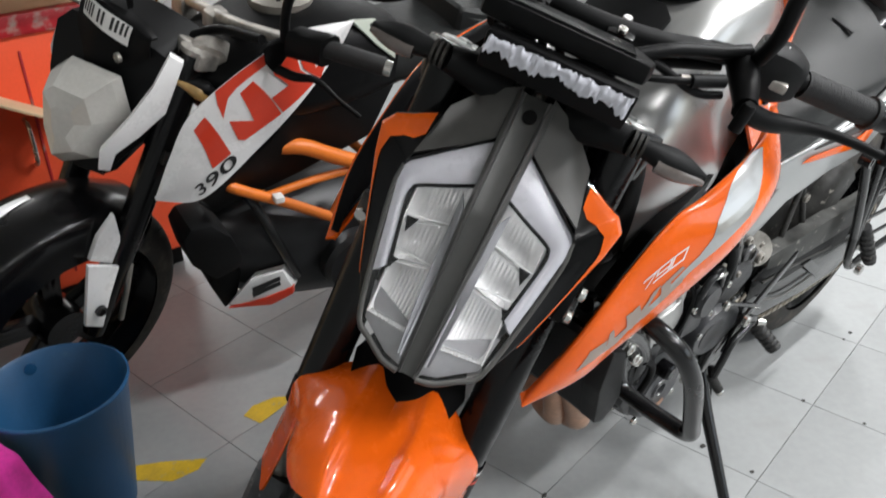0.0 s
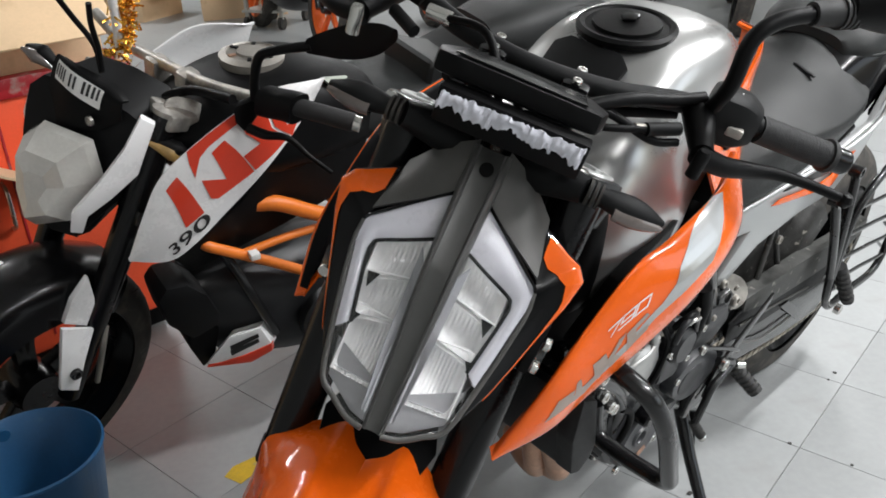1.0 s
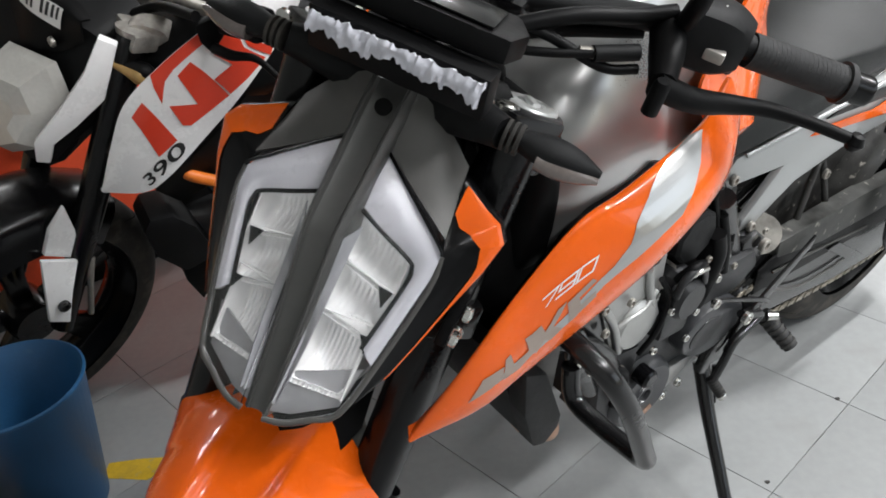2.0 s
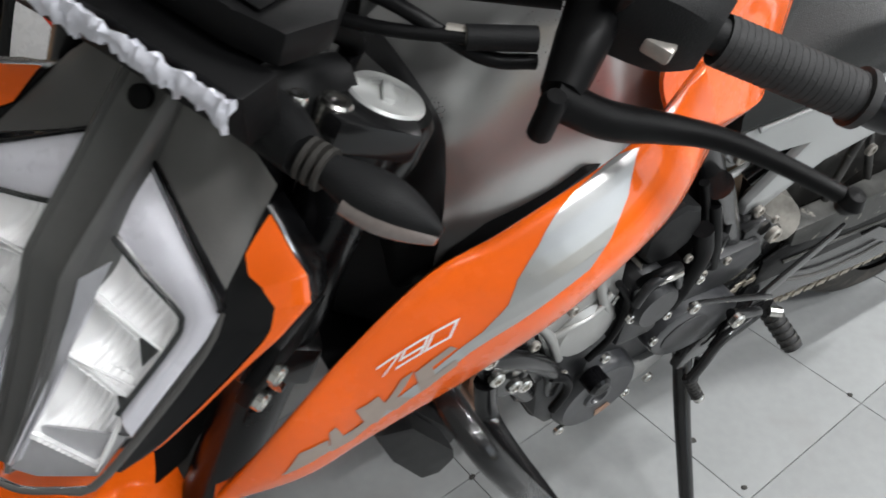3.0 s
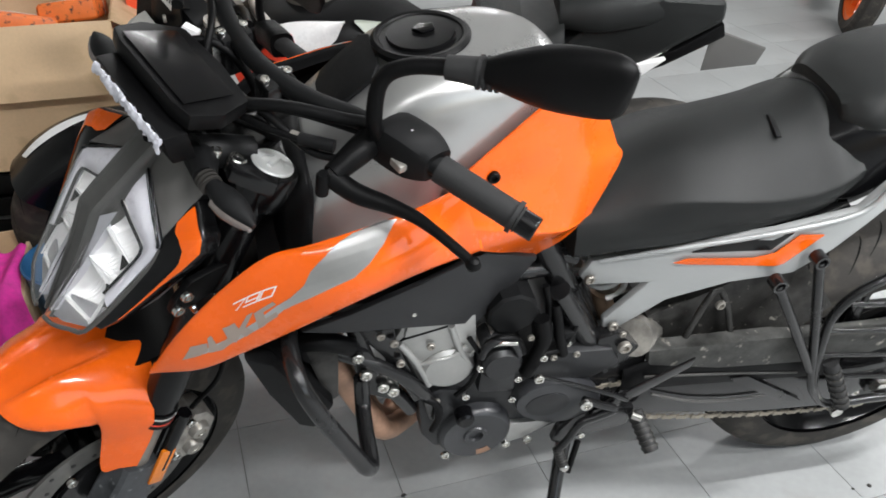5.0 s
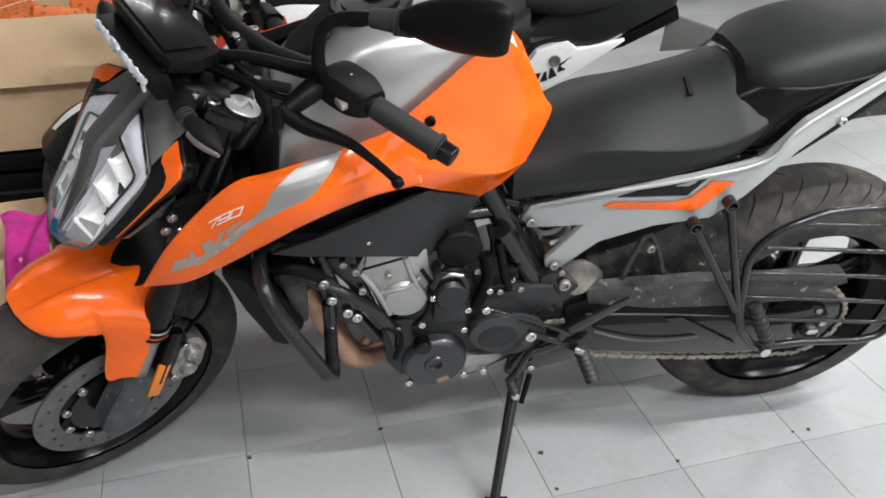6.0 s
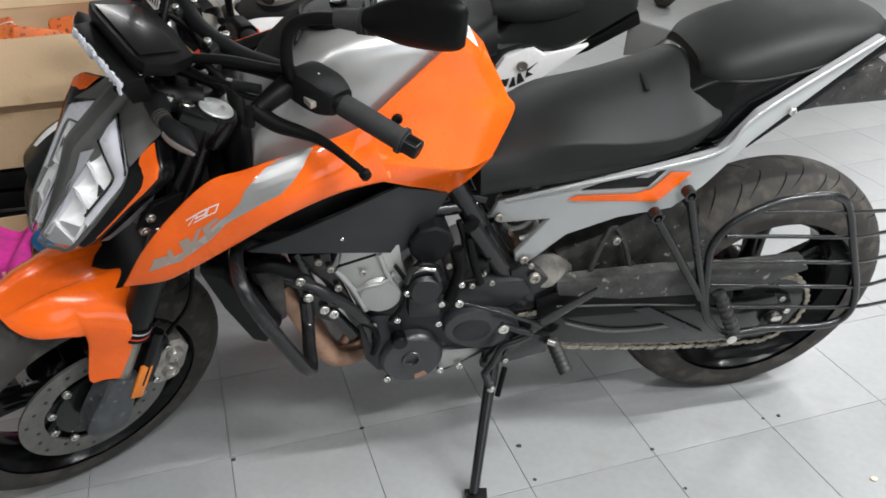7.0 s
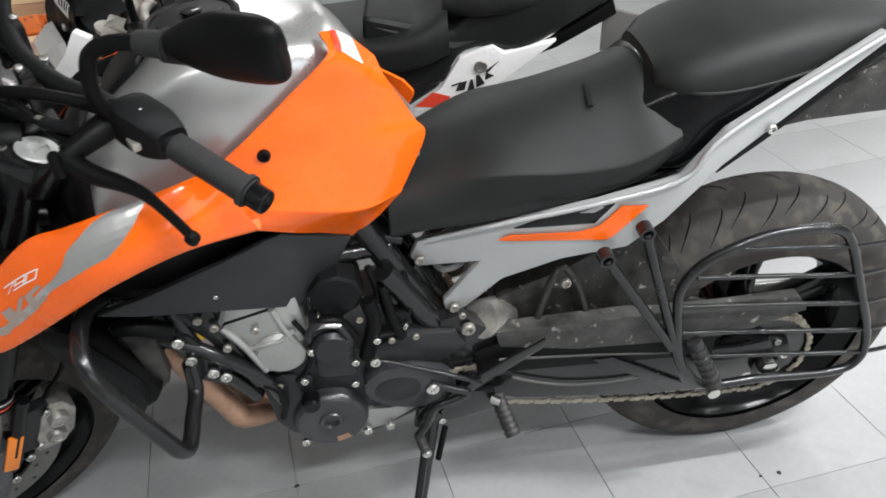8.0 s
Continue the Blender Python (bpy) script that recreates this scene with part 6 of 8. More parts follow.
put_bolt((0.862, -0.140, 0.308), 0.007, sh, STEEL)
part("peg_tip", turn_mesh("peg_tip", [(0.0088, 0.004), (0.0088, -0.003), (0.006, -0.006), (0, -0.006)], STEEL, 14, "y", (0.827, -0.172, 0.260)), sh)
st = part("side_stand", tube("side_stand", [(0.848, -0.108, 0.275), (0.826, -0.157, 0.212), (0.799, -0.220, 0.145), (0.770, -0.289, 0.072)], 0.0105, BLACK_METAL, seg=12, radii=[0.0145, 0.0125, 0.0115, 0.0105]), bike, "black side stand carrying the machine")
ft = Vector((0.771, -0.292, 0.068))
part("stand_foot", slab("stand_foot", [tuple(ft + Vector((x, y, -0.004))) for x, y in ((-0.022, -0.016), (0.024, -0.02), (0.03, 0.012), (-0.018, 0.018))], (0, 0, 0.007), BLACK_METAL, 0.002, None), st)
part("stand_spring", tube("stand_spring", [(0.869, -0.125, 0.266), (0.850, -0.150, 0.207)], 0.006, BLACK), st)
# saree guard
cage = part("saree_guard", tube("saree_guard", [(1.281, -0.166, 0.417), (1.260, -0.166, 0.514), (1.256, -0.165, 0.579), (1.288, -0.165, 0.631), (1.361, -0.165, 0.666), (1.442, -0.165, 0.673), (1.500, -0.165, 0.664), (1.535, -0.165, 0.630), (1.583, -0.165, 0.525), (1.636, -0.165, 0.398), (1.642, -0.165, 0.329), (1.596, -0.165, 0.302), (1.453, -0.165, 0.316), (1.357, -0.166, 0.320), (1.313, -0.166, 0.349)], 0.0085, BLACK_METAL, seg=10, closed=True), bike, "black welded saree guard cage beside the rear wheel")
part("guard_leg", tube("guard_leg", [(1.183, -0.158, 0.705), (1.219, -0.163, 0.590), (1.282, -0.166, 0.401), (1.313, -0.166, 0.349)], 0.0088, BLACK_METAL, seg=12), cage)
part("guard_leg", tube("guard_leg", [(1.125, -0.158, 0.662), (1.179, -0.163, 0.575), (1.263, -0.166, 0.439)], 0.0088, BLACK_METAL, seg=12), cage)
for p in ((1.182, -0.160, 0.707), (1.124, -0.160, 0.664)):
    part("leg_eye", turn_mesh("leg_eye", [(0.0125, 0.014), (0.0125, -0.008), (0.0085, -0.008), (0.0085, 0.01), (0.0, 0.01)], BLACK_METAL, 18, "y", p), cage)
for q0, q1, q2 in (((1.336, -0.165, 0.650), (1.541, -0.165, 0.622), (1.666, -0.120, 0.576)), ((1.279, -0.165, 0.599), (1.569, -0.165, 0.555), (1.693, -0.120, 0.516)), ((1.259, -0.165, 0.538), (1.599, -0.165, 0.484), (1.722, -0.120, 0.444)), ((1.274, -0.165, 0.473), (1.630, -0.165, 0.410), (1.752, -0.120, 0.370)), ((1.293, -0.165, 0.409), (1.646, -0.165, 0.347), (1.781, -0.120, 0.299))):
    part("guard_bar", tube("guard_bar", [q0, tuple((Vector(q0) + Vector(q1)) / 2), q1, q2], 0.0042, BLACK_METAL, seg=8), cage)
pg = peg("pillion_peg", (1.299, -0.168, 0.451), (1.340, -0.200, 0.360), 0.0135, bike, "dusty ribbed pillion footpeg")
part("peg_end", turn_mesh("peg_end", [(0.012, 0), (0.012, -0.012), (0.008, -0.014), (0, -0.014)], STEEL, 12, "y", (1.350, -0.180, 0.325)), pg)

# ---- the white and black motorcycle behind it ----
other = new("motorcycle")
OTHER_M = pose(0, 0.94, 0) @ pose(0, 0, 0, 0, 0, -11.5) @ pose(0, 0, 0, 12)
other.matrix_world = OTHER_M
tagged(other, "white and black naked motorcycle with orange frame, parked close beside", "motorcycle")
S2 = steering((-0.1, 0, 0), 25, 18)
AX2 = Vector((math.sin(radians(25)), 0, math.cos(radians(25))))
AH2 = Vector((-math.cos(radians(25)), 0, math.sin(radians(25))))


def fork2(s, l, off=0.032):
    return tuple(Vector((-0.04, l, 0)) + AX2 * s + AH2 * off)


SW = steering((-0.1, 0, 0), 25, 22)
wheel("front_wheel", SW @ Matrix.Translation((0.04, 0.0, 0.288)), 0.288, 0.11, 0.22, other, 5, 30, "black front wheel with orange rim tape")
wheel("rear_wheel", Matrix.Translation((1.367, 0, 0.305)), 0.305, 0.15, 0.22, other, 5, 30, "black rear wheel")
for l in (-0.095, 0.095):
    leg = part("fork_leg", tube("fork_leg", [fork2(0.33, l), fork2(0.56, l), fork2(0.95, l)], 0.026, BLACK_GLOSS, seg=16, mtx=S2, radii=[0.021, 0.024, 0.027, 0.027]), other, "black fork leg")
    part("fork_cap", turn_mesh("fork_cap", [(0.026, 0), (0.029, 0.01), (0.016, 0.014), (0.0, 0.014)], OLD_ALU, 20, "z", mtx=S2 @ Matrix.Translation(fork2(0.95, l)) @ Matrix.Rotation(radians(25), 4, "Y")), leg)
for s in (0.93, 0.74):
    part("yoke", slab("yoke", [fork2(s, -0.13, 0.05), fork2(s, 0, 0.02), fork2(s, 0.13, 0.05), fork2(s, 0.12, -0.005), fork2(s, 0, -0.05), fork2(s, -0.12, -0.005)], tuple(AX2 * 0.03), OLD_ALU if s > 0.9 else BLACK_METAL, 0.006, S2), other, "oxidised fork yoke")
# lamp unit
RIM2 = [(0.174, 0.090, 0.804), (0.195, 0.070, 0.828), (0.225, -0.030, 0.830), (0.227, -0.050, 0.754), (0.172, -0.030, 0.673), (0.144, 0.040, 0.632), (0.158, 0.085, 0.702)]
MID2 = Vector((0.191, 0.020, 0.737))
def inward(s, out):
    return [tuple(Vector(p).lerp(MID2, s) + Vector((-out, 0, 0.0))) for p in RIM2]


lamp2 = part("headlight", loft("headlight", [RIM2, inward(0.06, 0.016), inward(0.36, 0.052), inward(0.7, 0.06)], HAZY, n=1, m=1, mtx=S2, angle=8), other, "hazed polygonal headlight")
part("lamp_housing", loft("lamp_housing", [
    [(0.185, 0.110, 0.842), (0.222, 0.100, 0.897), (0.283, -0.050, 0.876), (0.298, -0.070, 0.815), (0.211, -0.060, 0.685), (0.162, -0.040, 0.644), (0.146, 0.080, 0.631), (0.164, 0.110, 0.736)],
    [tuple(Vector(p) + Vector((0.1, 0, 0.02))) for p in ((0.187, 0.090, 0.852), (0.220, 0.080, 0.896), (0.284, -0.030, 0.865), (0.294, -0.050, 0.806), (0.214, -0.040, 0.697), (0.166, -0.030, 0.663), (0.154, 0.060, 0.653), (0.168, 0.090, 0.745))]], BLACK_MATT, n=2, m=2, mtx=S2), lamp2, "dark grey lamp housing")
scr = Surface([[(0.205, 0.085, 0.836), (0.238, 0.085, 0.932), (0.251, 0.070, 0.937)], [(0.210, 0.040, 0.819), (0.237, 0.035, 0.923), (0.256, 0.030, 0.935)], [(0.239, -0.010, 0.831), (0.262, -0.012, 0.904), (0.290, -0.012, 0.911)], [(0.267, -0.055, 0.865), (0.270, -0.055, 0.900), (0.290, -0.050, 0.896)]], 5, 5)
sc = part("windscreen", scr.mesh("windscreen", BLACK, 0.004, S2), lamp2, "small black screen carrying a plate sticker")
nf = scr.nr[..., 0].mean()
if nf > 0:
    scr.nr = -scr.nr
part("plate_sticker", scr.strip("plate_sticker", DECAL_WHITE, [(0.09, 0.58), (0.33, 0.58), (0.7, 0.54)], [(0.1, 0.34), (0.33, 0.34), (0.7, 0.26)], 0.0025, m=S2), sc, "white plate sticker")
for k, (a, w) in enumerate(((0.12, 0.035), (0.165, 0.03), (0.205, 0.03), (0.245, 0.03), (0.325, 0.035), (0.375, 0.035), (0.47, 0.04), (0.52, 0.04), (0.575, 0.04), (0.63, 0.04))):
    part("sticker_bar", scr.strip("sticker_bar", DECAL_BLACK, [(a, 0.53), (a + w * 0.7, 0.53)], [(a, 0.39 - 0.05 * a), (a + w * 0.7, 0.39 - 0.05 * a)], 0.0035, n=2, m=S2), sc)
put_m = bolt_mesh("screen_bolt", 0.009, OLD_ALU)
part("screen_bolt", put_m, sc, "", S2 @ Matrix.Translation(tuple(Vector((0.241, -0.010, 0.854)) + Vector((-0.004, 0, 0)))) @ Matrix.Rotation(radians(-90), 4, "Z"))
part("lamp_wing", slab("lamp_wing", [(0.266, -0.115, 0.904), (0.294, -0.115, 0.878), (0.253, -0.115, 0.789), (0.199, -0.112, 0.759), (0.155, -0.105, 0.737), (0.144, -0.100, 0.701), (0.124, -0.095, 0.711), (0.129, -0.098, 0.751), (0.179, -0.108, 0.798), (0.230, -0.112, 0.849)], (0.01, 0.012, 0), WHITE, 0.003, S2), lamp2, "white lamp wing")
part("lamp_wing", slab("lamp_wing", [(0.229, 0.120, 0.876), (0.201, 0.130, 0.850), (0.187, 0.130, 0.819), (0.182, 0.125, 0.782), (0.199, 0.115, 0.829)], (0.03, -0.008, 0), WHITE, 0.003, S2), lamp2, "white lamp wing")
part("wing_backing", slab("wing_backing", [(0.308, -0.075, 0.844), (0.324, -0.080, 0.822), (0.285, -0.080, 0.745), (0.226, -0.075, 0.712), (0.178, -0.065, 0.679), (0.153, -0.055, 0.653), (0.160, -0.055, 0.708), (0.250, -0.070, 0.799)], (0.02, 0.02, 0), BLACK, 0.003, S2), lamp2)
for pts, bodym, lensm in ((((0.295, -0.100, 0.842), (0.324, -0.130, 0.822), (0.346, -0.160, 0.793)), BLACK, mat("aged_amber_lens", (0.42, 0.26, 0.09), 0.35, var=0.3, scale=40)), (((0.260, 0.120, 0.892), (0.249, 0.150, 0.907), (0.239, 0.180, 0.912)), BLACK, SMOKE)):
    ind = part("indicator", tube("indicator", list(pts), 0.014, bodym, mtx=S2, radii=[0.008, 0.018, 0.004]), other, "black indicator with aged lens")
    part("indicator_lens", tube("indicator_lens", [tuple(Vector(p) + Vector((-0.01, 0, -0.002))) for p in pts], 0.011, lensm, mtx=S2, radii=[0.004, 0.015, 0.003]), ind)
# front mudguard and white guards
fg = Surface([[(0.04 + math.cos(radians(an)) * (0.3 + dr), l, 0.288 + math.sin(radians(an)) * (0.3 + dr)) for an in (138, 122, 106, 90, 68, 48)] for l, dr in ((-0.088, -0.075), (-0.075, -0.008), (-0.04, 0.012), (0, 0.016), (0.04, 0.012), (0.075, -0.008), (0.088, -0.075))], 4, 5)
if fg.nr[..., 2].mean() < 0:
    fg.nr = -fg.nr
mg = part("front_mudguard", fg.mesh("front_mudguard", BLACK_GLOSS, 0.003, SW), other, "gloss black front mudguard with white side pieces")
part("mudguard_stripe", fg.strip("mudguard_stripe", WHITE, [(0.5, 0.15), (0.55, 0.4), (0.6, 0.62)], [(0.58, 0.12), (0.68, 0.38), (0.66, 0.62)], 0.002, m=SW), mg, "white stripe")
part("mudguard_side", slab("mudguard_side", [(0.083, -0.100, 0.512), (0.106, -0.100, 0.560), (0.143, -0.100, 0.597), (0.147, -0.105, 0.543), (0.142, -0.105, 0.468)], (0, 0.012, 0), WHITE, 0.002, S2), mg, "white side piece")
part("fork_guard", slab("fork_guard", [(0.071, -0.115, 0.518), (0.131, -0.118, 0.480), (0.105, -0.118, 0.413), (0.081, -0.118, 0.336), (0.047, -0.115, 0.362)], (0, 0.01, 0), WHITE, 0.003, S2), mg, "white fork guard")
part("guard_bolt", bolt_mesh("guard_bolt", 0.012, BLACK_METAL), mg, "", S2 @ Matrix.Translation((0.080, -0.117, 0.390)))
part("brake_hose", tube("brake_hose", [(0.125, -0.110, 0.323), (0.141, -0.120, 0.420), (0.159, -0.110, 0.463)], 0.006, WORN_STEEL, mtx=S2), other)
# bars
bar2 = part("handlebar", tube("handlebar", [(0.453, 0.300, 0.868), (0.446, 0.200, 0.851), (0.440, 0.100, 0.864), (0.441, 0.000, 0.877), (0.420, -0.100, 0.909), (0.430, -0.200, 0.932), (0.433, -0.280, 0.957)], 0.0115, OLD_ALU, mtx=S2, seg=14), other, "oxidised silver handlebar")
for p in ((0.440, 0.080, 0.864), (0.436, -0.020, 0.883)):
    part("bar_riser", block("bar_riser", (0.04, 0.035, 0.06), OLD_ALU, 0.008, S2 @ Matrix.Translation(tuple(Vector(p) + Vector((0, 0, -0.02))))), bar2)
part("fork_clamp", loft("fork_clamp", [[(0.317, -0.090, 0.883), (0.339, -0.100, 0.892), (0.371, -0.120, 0.878), (0.380, -0.120, 0.851), (0.365, -0.110, 0.831), (0.331, -0.100, 0.848)], [tuple(Vector(p) + Vector((0.03, 0.02, 0.0))) for p in ((0.317, -0.090, 0.883), (0.339, -0.100, 0.892), (0.371, -0.120, 0.878), (0.380, -0.120, 0.851), (0.365, -0.110, 0.831), (0.331, -0.100, 0.848))]], OLD_ALU, n=2, m=3, mtx=S2), bar2, "worn bare metal clamp")
part("switch_block", loft("switch_block", [[tuple(Vector(c) + Vector((0.022 * a, 0, 0.026 * b))) for a, b in ((-1, -0.6), (-0.6, -1), (0.6, -1), (1, -0.5), (1, 0.6), (0.5, 1), (-0.6, 1), (-1, 0.6))] for c in ((0.420, -0.250, 0.954), (0.427, -0.270, 0.956), (0.433, -0.300, 0.964), (0.438, -0.315, 0.964))], BLACK, n=2, m=2, mtx=S2), bar2, "black switch block")
part("grip", tube("grip", [(0.435, -0.305, 0.966), (0.456, -0.350, 0.967), (0.483, -0.400, 0.965)], 0.016, GRIP, mtx=S2, seg=14), bar2, "black rubber grip")
part("bar_end_weight", tube("bar_end_weight", [(0.483, -0.400, 0.965), (0.489, -0.410, 0.964)], 0.014, STEEL, mtx=S2), bar2)
part("lever_perch", slab("lever_perch", [(0.377, -0.220, 0.938), (0.416, -0.230, 0.946), (0.422, -0.235, 0.918), (0.393, -0.235, 0.889), (0.381, -0.220, 0.906)], (0.02, 0.01, 0.005), BLACK, 0.005, S2), bar2)
part("lever", tube("lever", [(0.393, -0.240, 0.903), (0.406, -0.270, 0.900), (0.431, -0.300, 0.899), (0.447, -0.340, 0.876), (0.473, -0.370, 0.848)], 0.006, BLACK, mtx=S2, radii=[0.009, 0.009, 0.006, 0.0045, 0.0045]), bar2, "black clutch lever")
mr = part("mirror", tube("mirror", [(0.416, -0.230, 0.946), (0.414, -0.230, 0.990), (0.419, -0.235, 1.031), (0.434, -0.260, 1.050), (0.470, -0.300, 1.066)], 0.0085, BLACK, mtx=S2, seg=12), bar2, "black mirror on a cranked stalk")
part("mirror_head", loft("mirror_head", [[tuple(Vector(c) + Vector((0.004 * math.cos(t), -0.3 * w * math.cos(t), w * math.sin(t)))) for t in np.linspace(0, 2 * math.pi, 11)[:-1]] for c, w in (((0.464, -0.300, 1.068), 0.014), ((0.475, -0.320, 1.077), 0.022), ((0.485, -0.370, 1.101), 0.032), ((0.492, -0.420, 1.126), 0.028), ((0.495, -0.450, 1.145), 0.012))], BLACK, mtx=S2), mr, "black mirror housing")
part("cable", tube("cable", [(0.231, 0.050, 1.072), (0.254, 0.040, 1.026), (0.276, 0.020, 0.977), (0.273, 0.000, 0.933)], 0.005, BLACK, mtx=S2), other)
part("cable", tube("cable", [(0.262, 0.000, 1.065), (0.263, 0.000, 1.026), (0.271, 0.000, 0.982), (0.274, 0.000, 0.938)], 0.005, BLACK, mtx=S2), other)
part("wiring", tube("wiring", [(0.350, -0.020, 0.853), (0.392, -0.080, 0.897), (0.392, -0.200, 0.940)], 0.009, BLACK, mtx=S2), other)
# right mirror stalk wrapped in tinsel
part("ornament_stalk", tube("ornament_stalk", [(0.372, 0.100, 0.883), (0.373, 0.100, 0.952), (0.363, 0.100, 1.051)], 0.009, WHITE, mtx=S2), other, "pale stalk")
rnd = random.Random(9)
tv, tf = [], []
p0, p1, p2 = Vector((0.366, 0.100, 0.879)), Vector((0.391, 0.100, 0.947)), Vector((0.384, 0.100, 1.057))
for i in range(420):
    s = rnd.random()
    c = p0.lerp(p1, s * 2) if s < 0.5 else p1.lerp(p2, s * 2 - 1)
    c = c + Vector((rnd.gauss(0, 0.011), rnd.gauss(0, 0.011), rnd.gauss(0, 0.006)))
    a = Vector((rnd.gauss(0, 1), rnd.gauss(0, 1), rnd.gauss(0, 1))).normalized()
    b = a.orthogonal().normalized() * 0.002
    k = len(tv)
    tv += [tuple(c - a * 0.011 - b), tuple(c + a * 0.011 - b), tuple(c + a * 0.011 + b), tuple(c - a * 0.011 + b)]
    tf.append((k, k + 1, k + 2, k + 3))
gm = bpy.data.meshes.new("tinsel")
gm.from_pydata(tv, [], tf)
gm.materials.append(GOLD)
gm.transform(S2)
part("tinsel", gm, other, "gold tinsel garland")
# tank, shrouds, frame
tk = part("fuel_tank", loft("fuel_tank", [
    half(0.36, [(0, 0.74), (0.07, 0.75), (0.09, 0.8), (0.07, 0.82), (0, 0.83)]),
    half(0.45, [(0, 0.7), (0.12, 0.72), (0.14, 0.8), (0.1, 0.86), (0, 0.88)]),
    half(0.58, [(0, 0.7), (0.13, 0.72), (0.15, 0.8), (0.12, 0.88), (0, 0.908)]),
    half(0.7, [(0, 0.7), (0.11, 0.72), (0.13, 0.8), (0.1, 0.87), (0, 0.89)]),
    half(0.8, [(0, 0.7), (0.08, 0.72), (0.09, 0.76), (0.07, 0.82), (0, 0.84)])], BLACK, n=4, m=4, angle=60), other, "black fuel tank with white shrouds")
capm = Matrix.Translation((0.56, 0, 0.905))
c2 = part("filler_cap", turn_mesh("filler_cap", [(0.062, -0.01), (0.063, 0.006), (0.05, 0.012), (0.048, 0.009), (0.03, 0.009), (0.028, 0.014), (0, 0.014)], WORN_STEEL, 32, "z", mtx=capm), tk, "scratched metal filler cap")
for k in range(6):
    part("cap_slot", block("cap_slot", (0.016, 0.008, 0.003), BLACK if k % 3 else PIPE, 0.001, capm @ Matrix.Rotation(k * 1.05, 4, "Z") @ Matrix.Translation((0.04, 0, 0.0115))), c2)
W_ROWS = [[(0.241, -0.150, 0.637), (0.271, -0.155, 0.711), (0.308, -0.160, 0.784), (0.370, -0.170, 0.839), (0.444, -0.175, 0.885), (0.522, -0.170, 0.916), (0.634, -0.150, 0.909)],
          [(0.237, -0.152, 0.632), (0.277, -0.168, 0.675), (0.325, -0.178, 0.731), (0.390, -0.185, 0.785), (0.465, -0.190, 0.839), (0.537, -0.180, 0.869), (0.634, -0.155, 0.909)],
          [(0.239, -0.150, 0.624), (0.303, -0.160, 0.608), (0.349, -0.170, 0.632), (0.424, -0.175, 0.695), (0.493, -0.178, 0.756), (0.556, -0.172, 0.816), (0.616, -0.150, 0.868)]]
WS = Surface(W_ROWS, 7, 6)
for mi in (False, True):
    shd = part("tank_shroud", WS.mesh("tank_shroud", WHITE, 0.004, mirror=mi), tk, "white tank shroud with red block shapes")
    if not mi:
        for outline in ([(0.208, 0.333), (0.188, 0.396), (0.792, 0.424), (0.771, 0.340)], [(0.000, 0.472), (0.000, 0.576), (0.000, 0.674), (0.167, 0.674), (0.167, 0.542), (0.208, 0.500), (0.396, 0.451), (0.167, 0.458)], [(0.271, 0.542), (0.250, 0.597), (0.875, 0.639), (0.792, 0.486), (0.729, 0.465), (0.479, 0.465), (0.688, 0.542)], [(0.167, 0.674), (0.104, 0.785), (0.562, 0.771), (0.938, 0.819), (0.917, 0.729), (0.875, 0.646), (0.625, 0.625), (0.646, 0.701), (0.396, 0.667)], [(0.104, 0.792), (0.229, 0.833), (0.729, 0.833), (0.792, 0.903), (1.000, 0.840), (0.583, 0.785)]):
            part("red_shape", patch(WS, "red_shape", DECAL_RED, outline, 0.0014), shd, "red shape of a large mark")
        part("model_number", lettering("390", WS, (0.938, 0.222), (0.938, 0.438), (0.792, 0.215), DECAL_BLACK, "model_number", fat=0.012), shd, "black model number")
part("shroud_inner", slab("shroud_inner", [(0.324, -0.140, 0.590), (0.463, -0.150, 0.691), (0.590, -0.140, 0.811), (0.650, -0.120, 0.848), (0.766, -0.100, 0.725), (0.713, -0.100, 0.616), (0.552, -0.100, 0.568), (0.367, -0.100, 0.522)], (0, 0.04, 0), BLACK, 0.004), tk, "black inner shroud")
part("tank_pad", slab("tank_pad", [(0.651, -0.120, 0.892), (0.723, -0.080, 0.870), (0.770, -0.090, 0.828), (0.753, -0.120, 0.795), (0.700, -0.130, 0.841)], (0, 0.02, -0.005), mat("grey_green_plastic", (0.3, 0.33, 0.28), 0.45), 0.004), tk, "faded grey tank edge")
fr2 = part("frame", tube("frame", [(0.500, -0.120, 0.655), (0.545, -0.130, 0.648), (0.612, -0.132, 0.610), (0.680, -0.130, 0.572), (0.746, -0.135, 0.530)], 0.0165, ORANGE_DULL), other, "orange trellis frame")
for pts, r in (([(0.385, -0.12, 0.598), (0.403, -0.130, 0.587), (0.505, -0.130, 0.523), (0.605, -0.130, 0.456), (0.640, -0.130, 0.440)], 0.0115), ([(0.465, -0.130, 0.553), (0.556, -0.130, 0.562), (0.645, -0.130, 0.564), (0.670, -0.130, 0.57)], 0.009), ([(0.665, -0.130, 0.556), (0.636, -0.130, 0.508), (0.610, -0.130, 0.456)], 0.0085), ([(0.680, -0.130, 0.572), (0.784, -0.130, 0.463), (0.848, -0.130, 0.392)], 0.012)):
    part("frame_tube", tube("frame_tube", pts, r, ORANGE_DULL), fr2)
    part("frame_tube", tube("frame_tube", [(x, -y, z) for x, y, z in pts], r, ORANGE_DULL), fr2)
part("connector", block("connector", (0.02, 0.03, 0.014), DECAL_WHITE, 0.003, Matrix.Translation((0.480, -0.142, 0.553))), fr2)
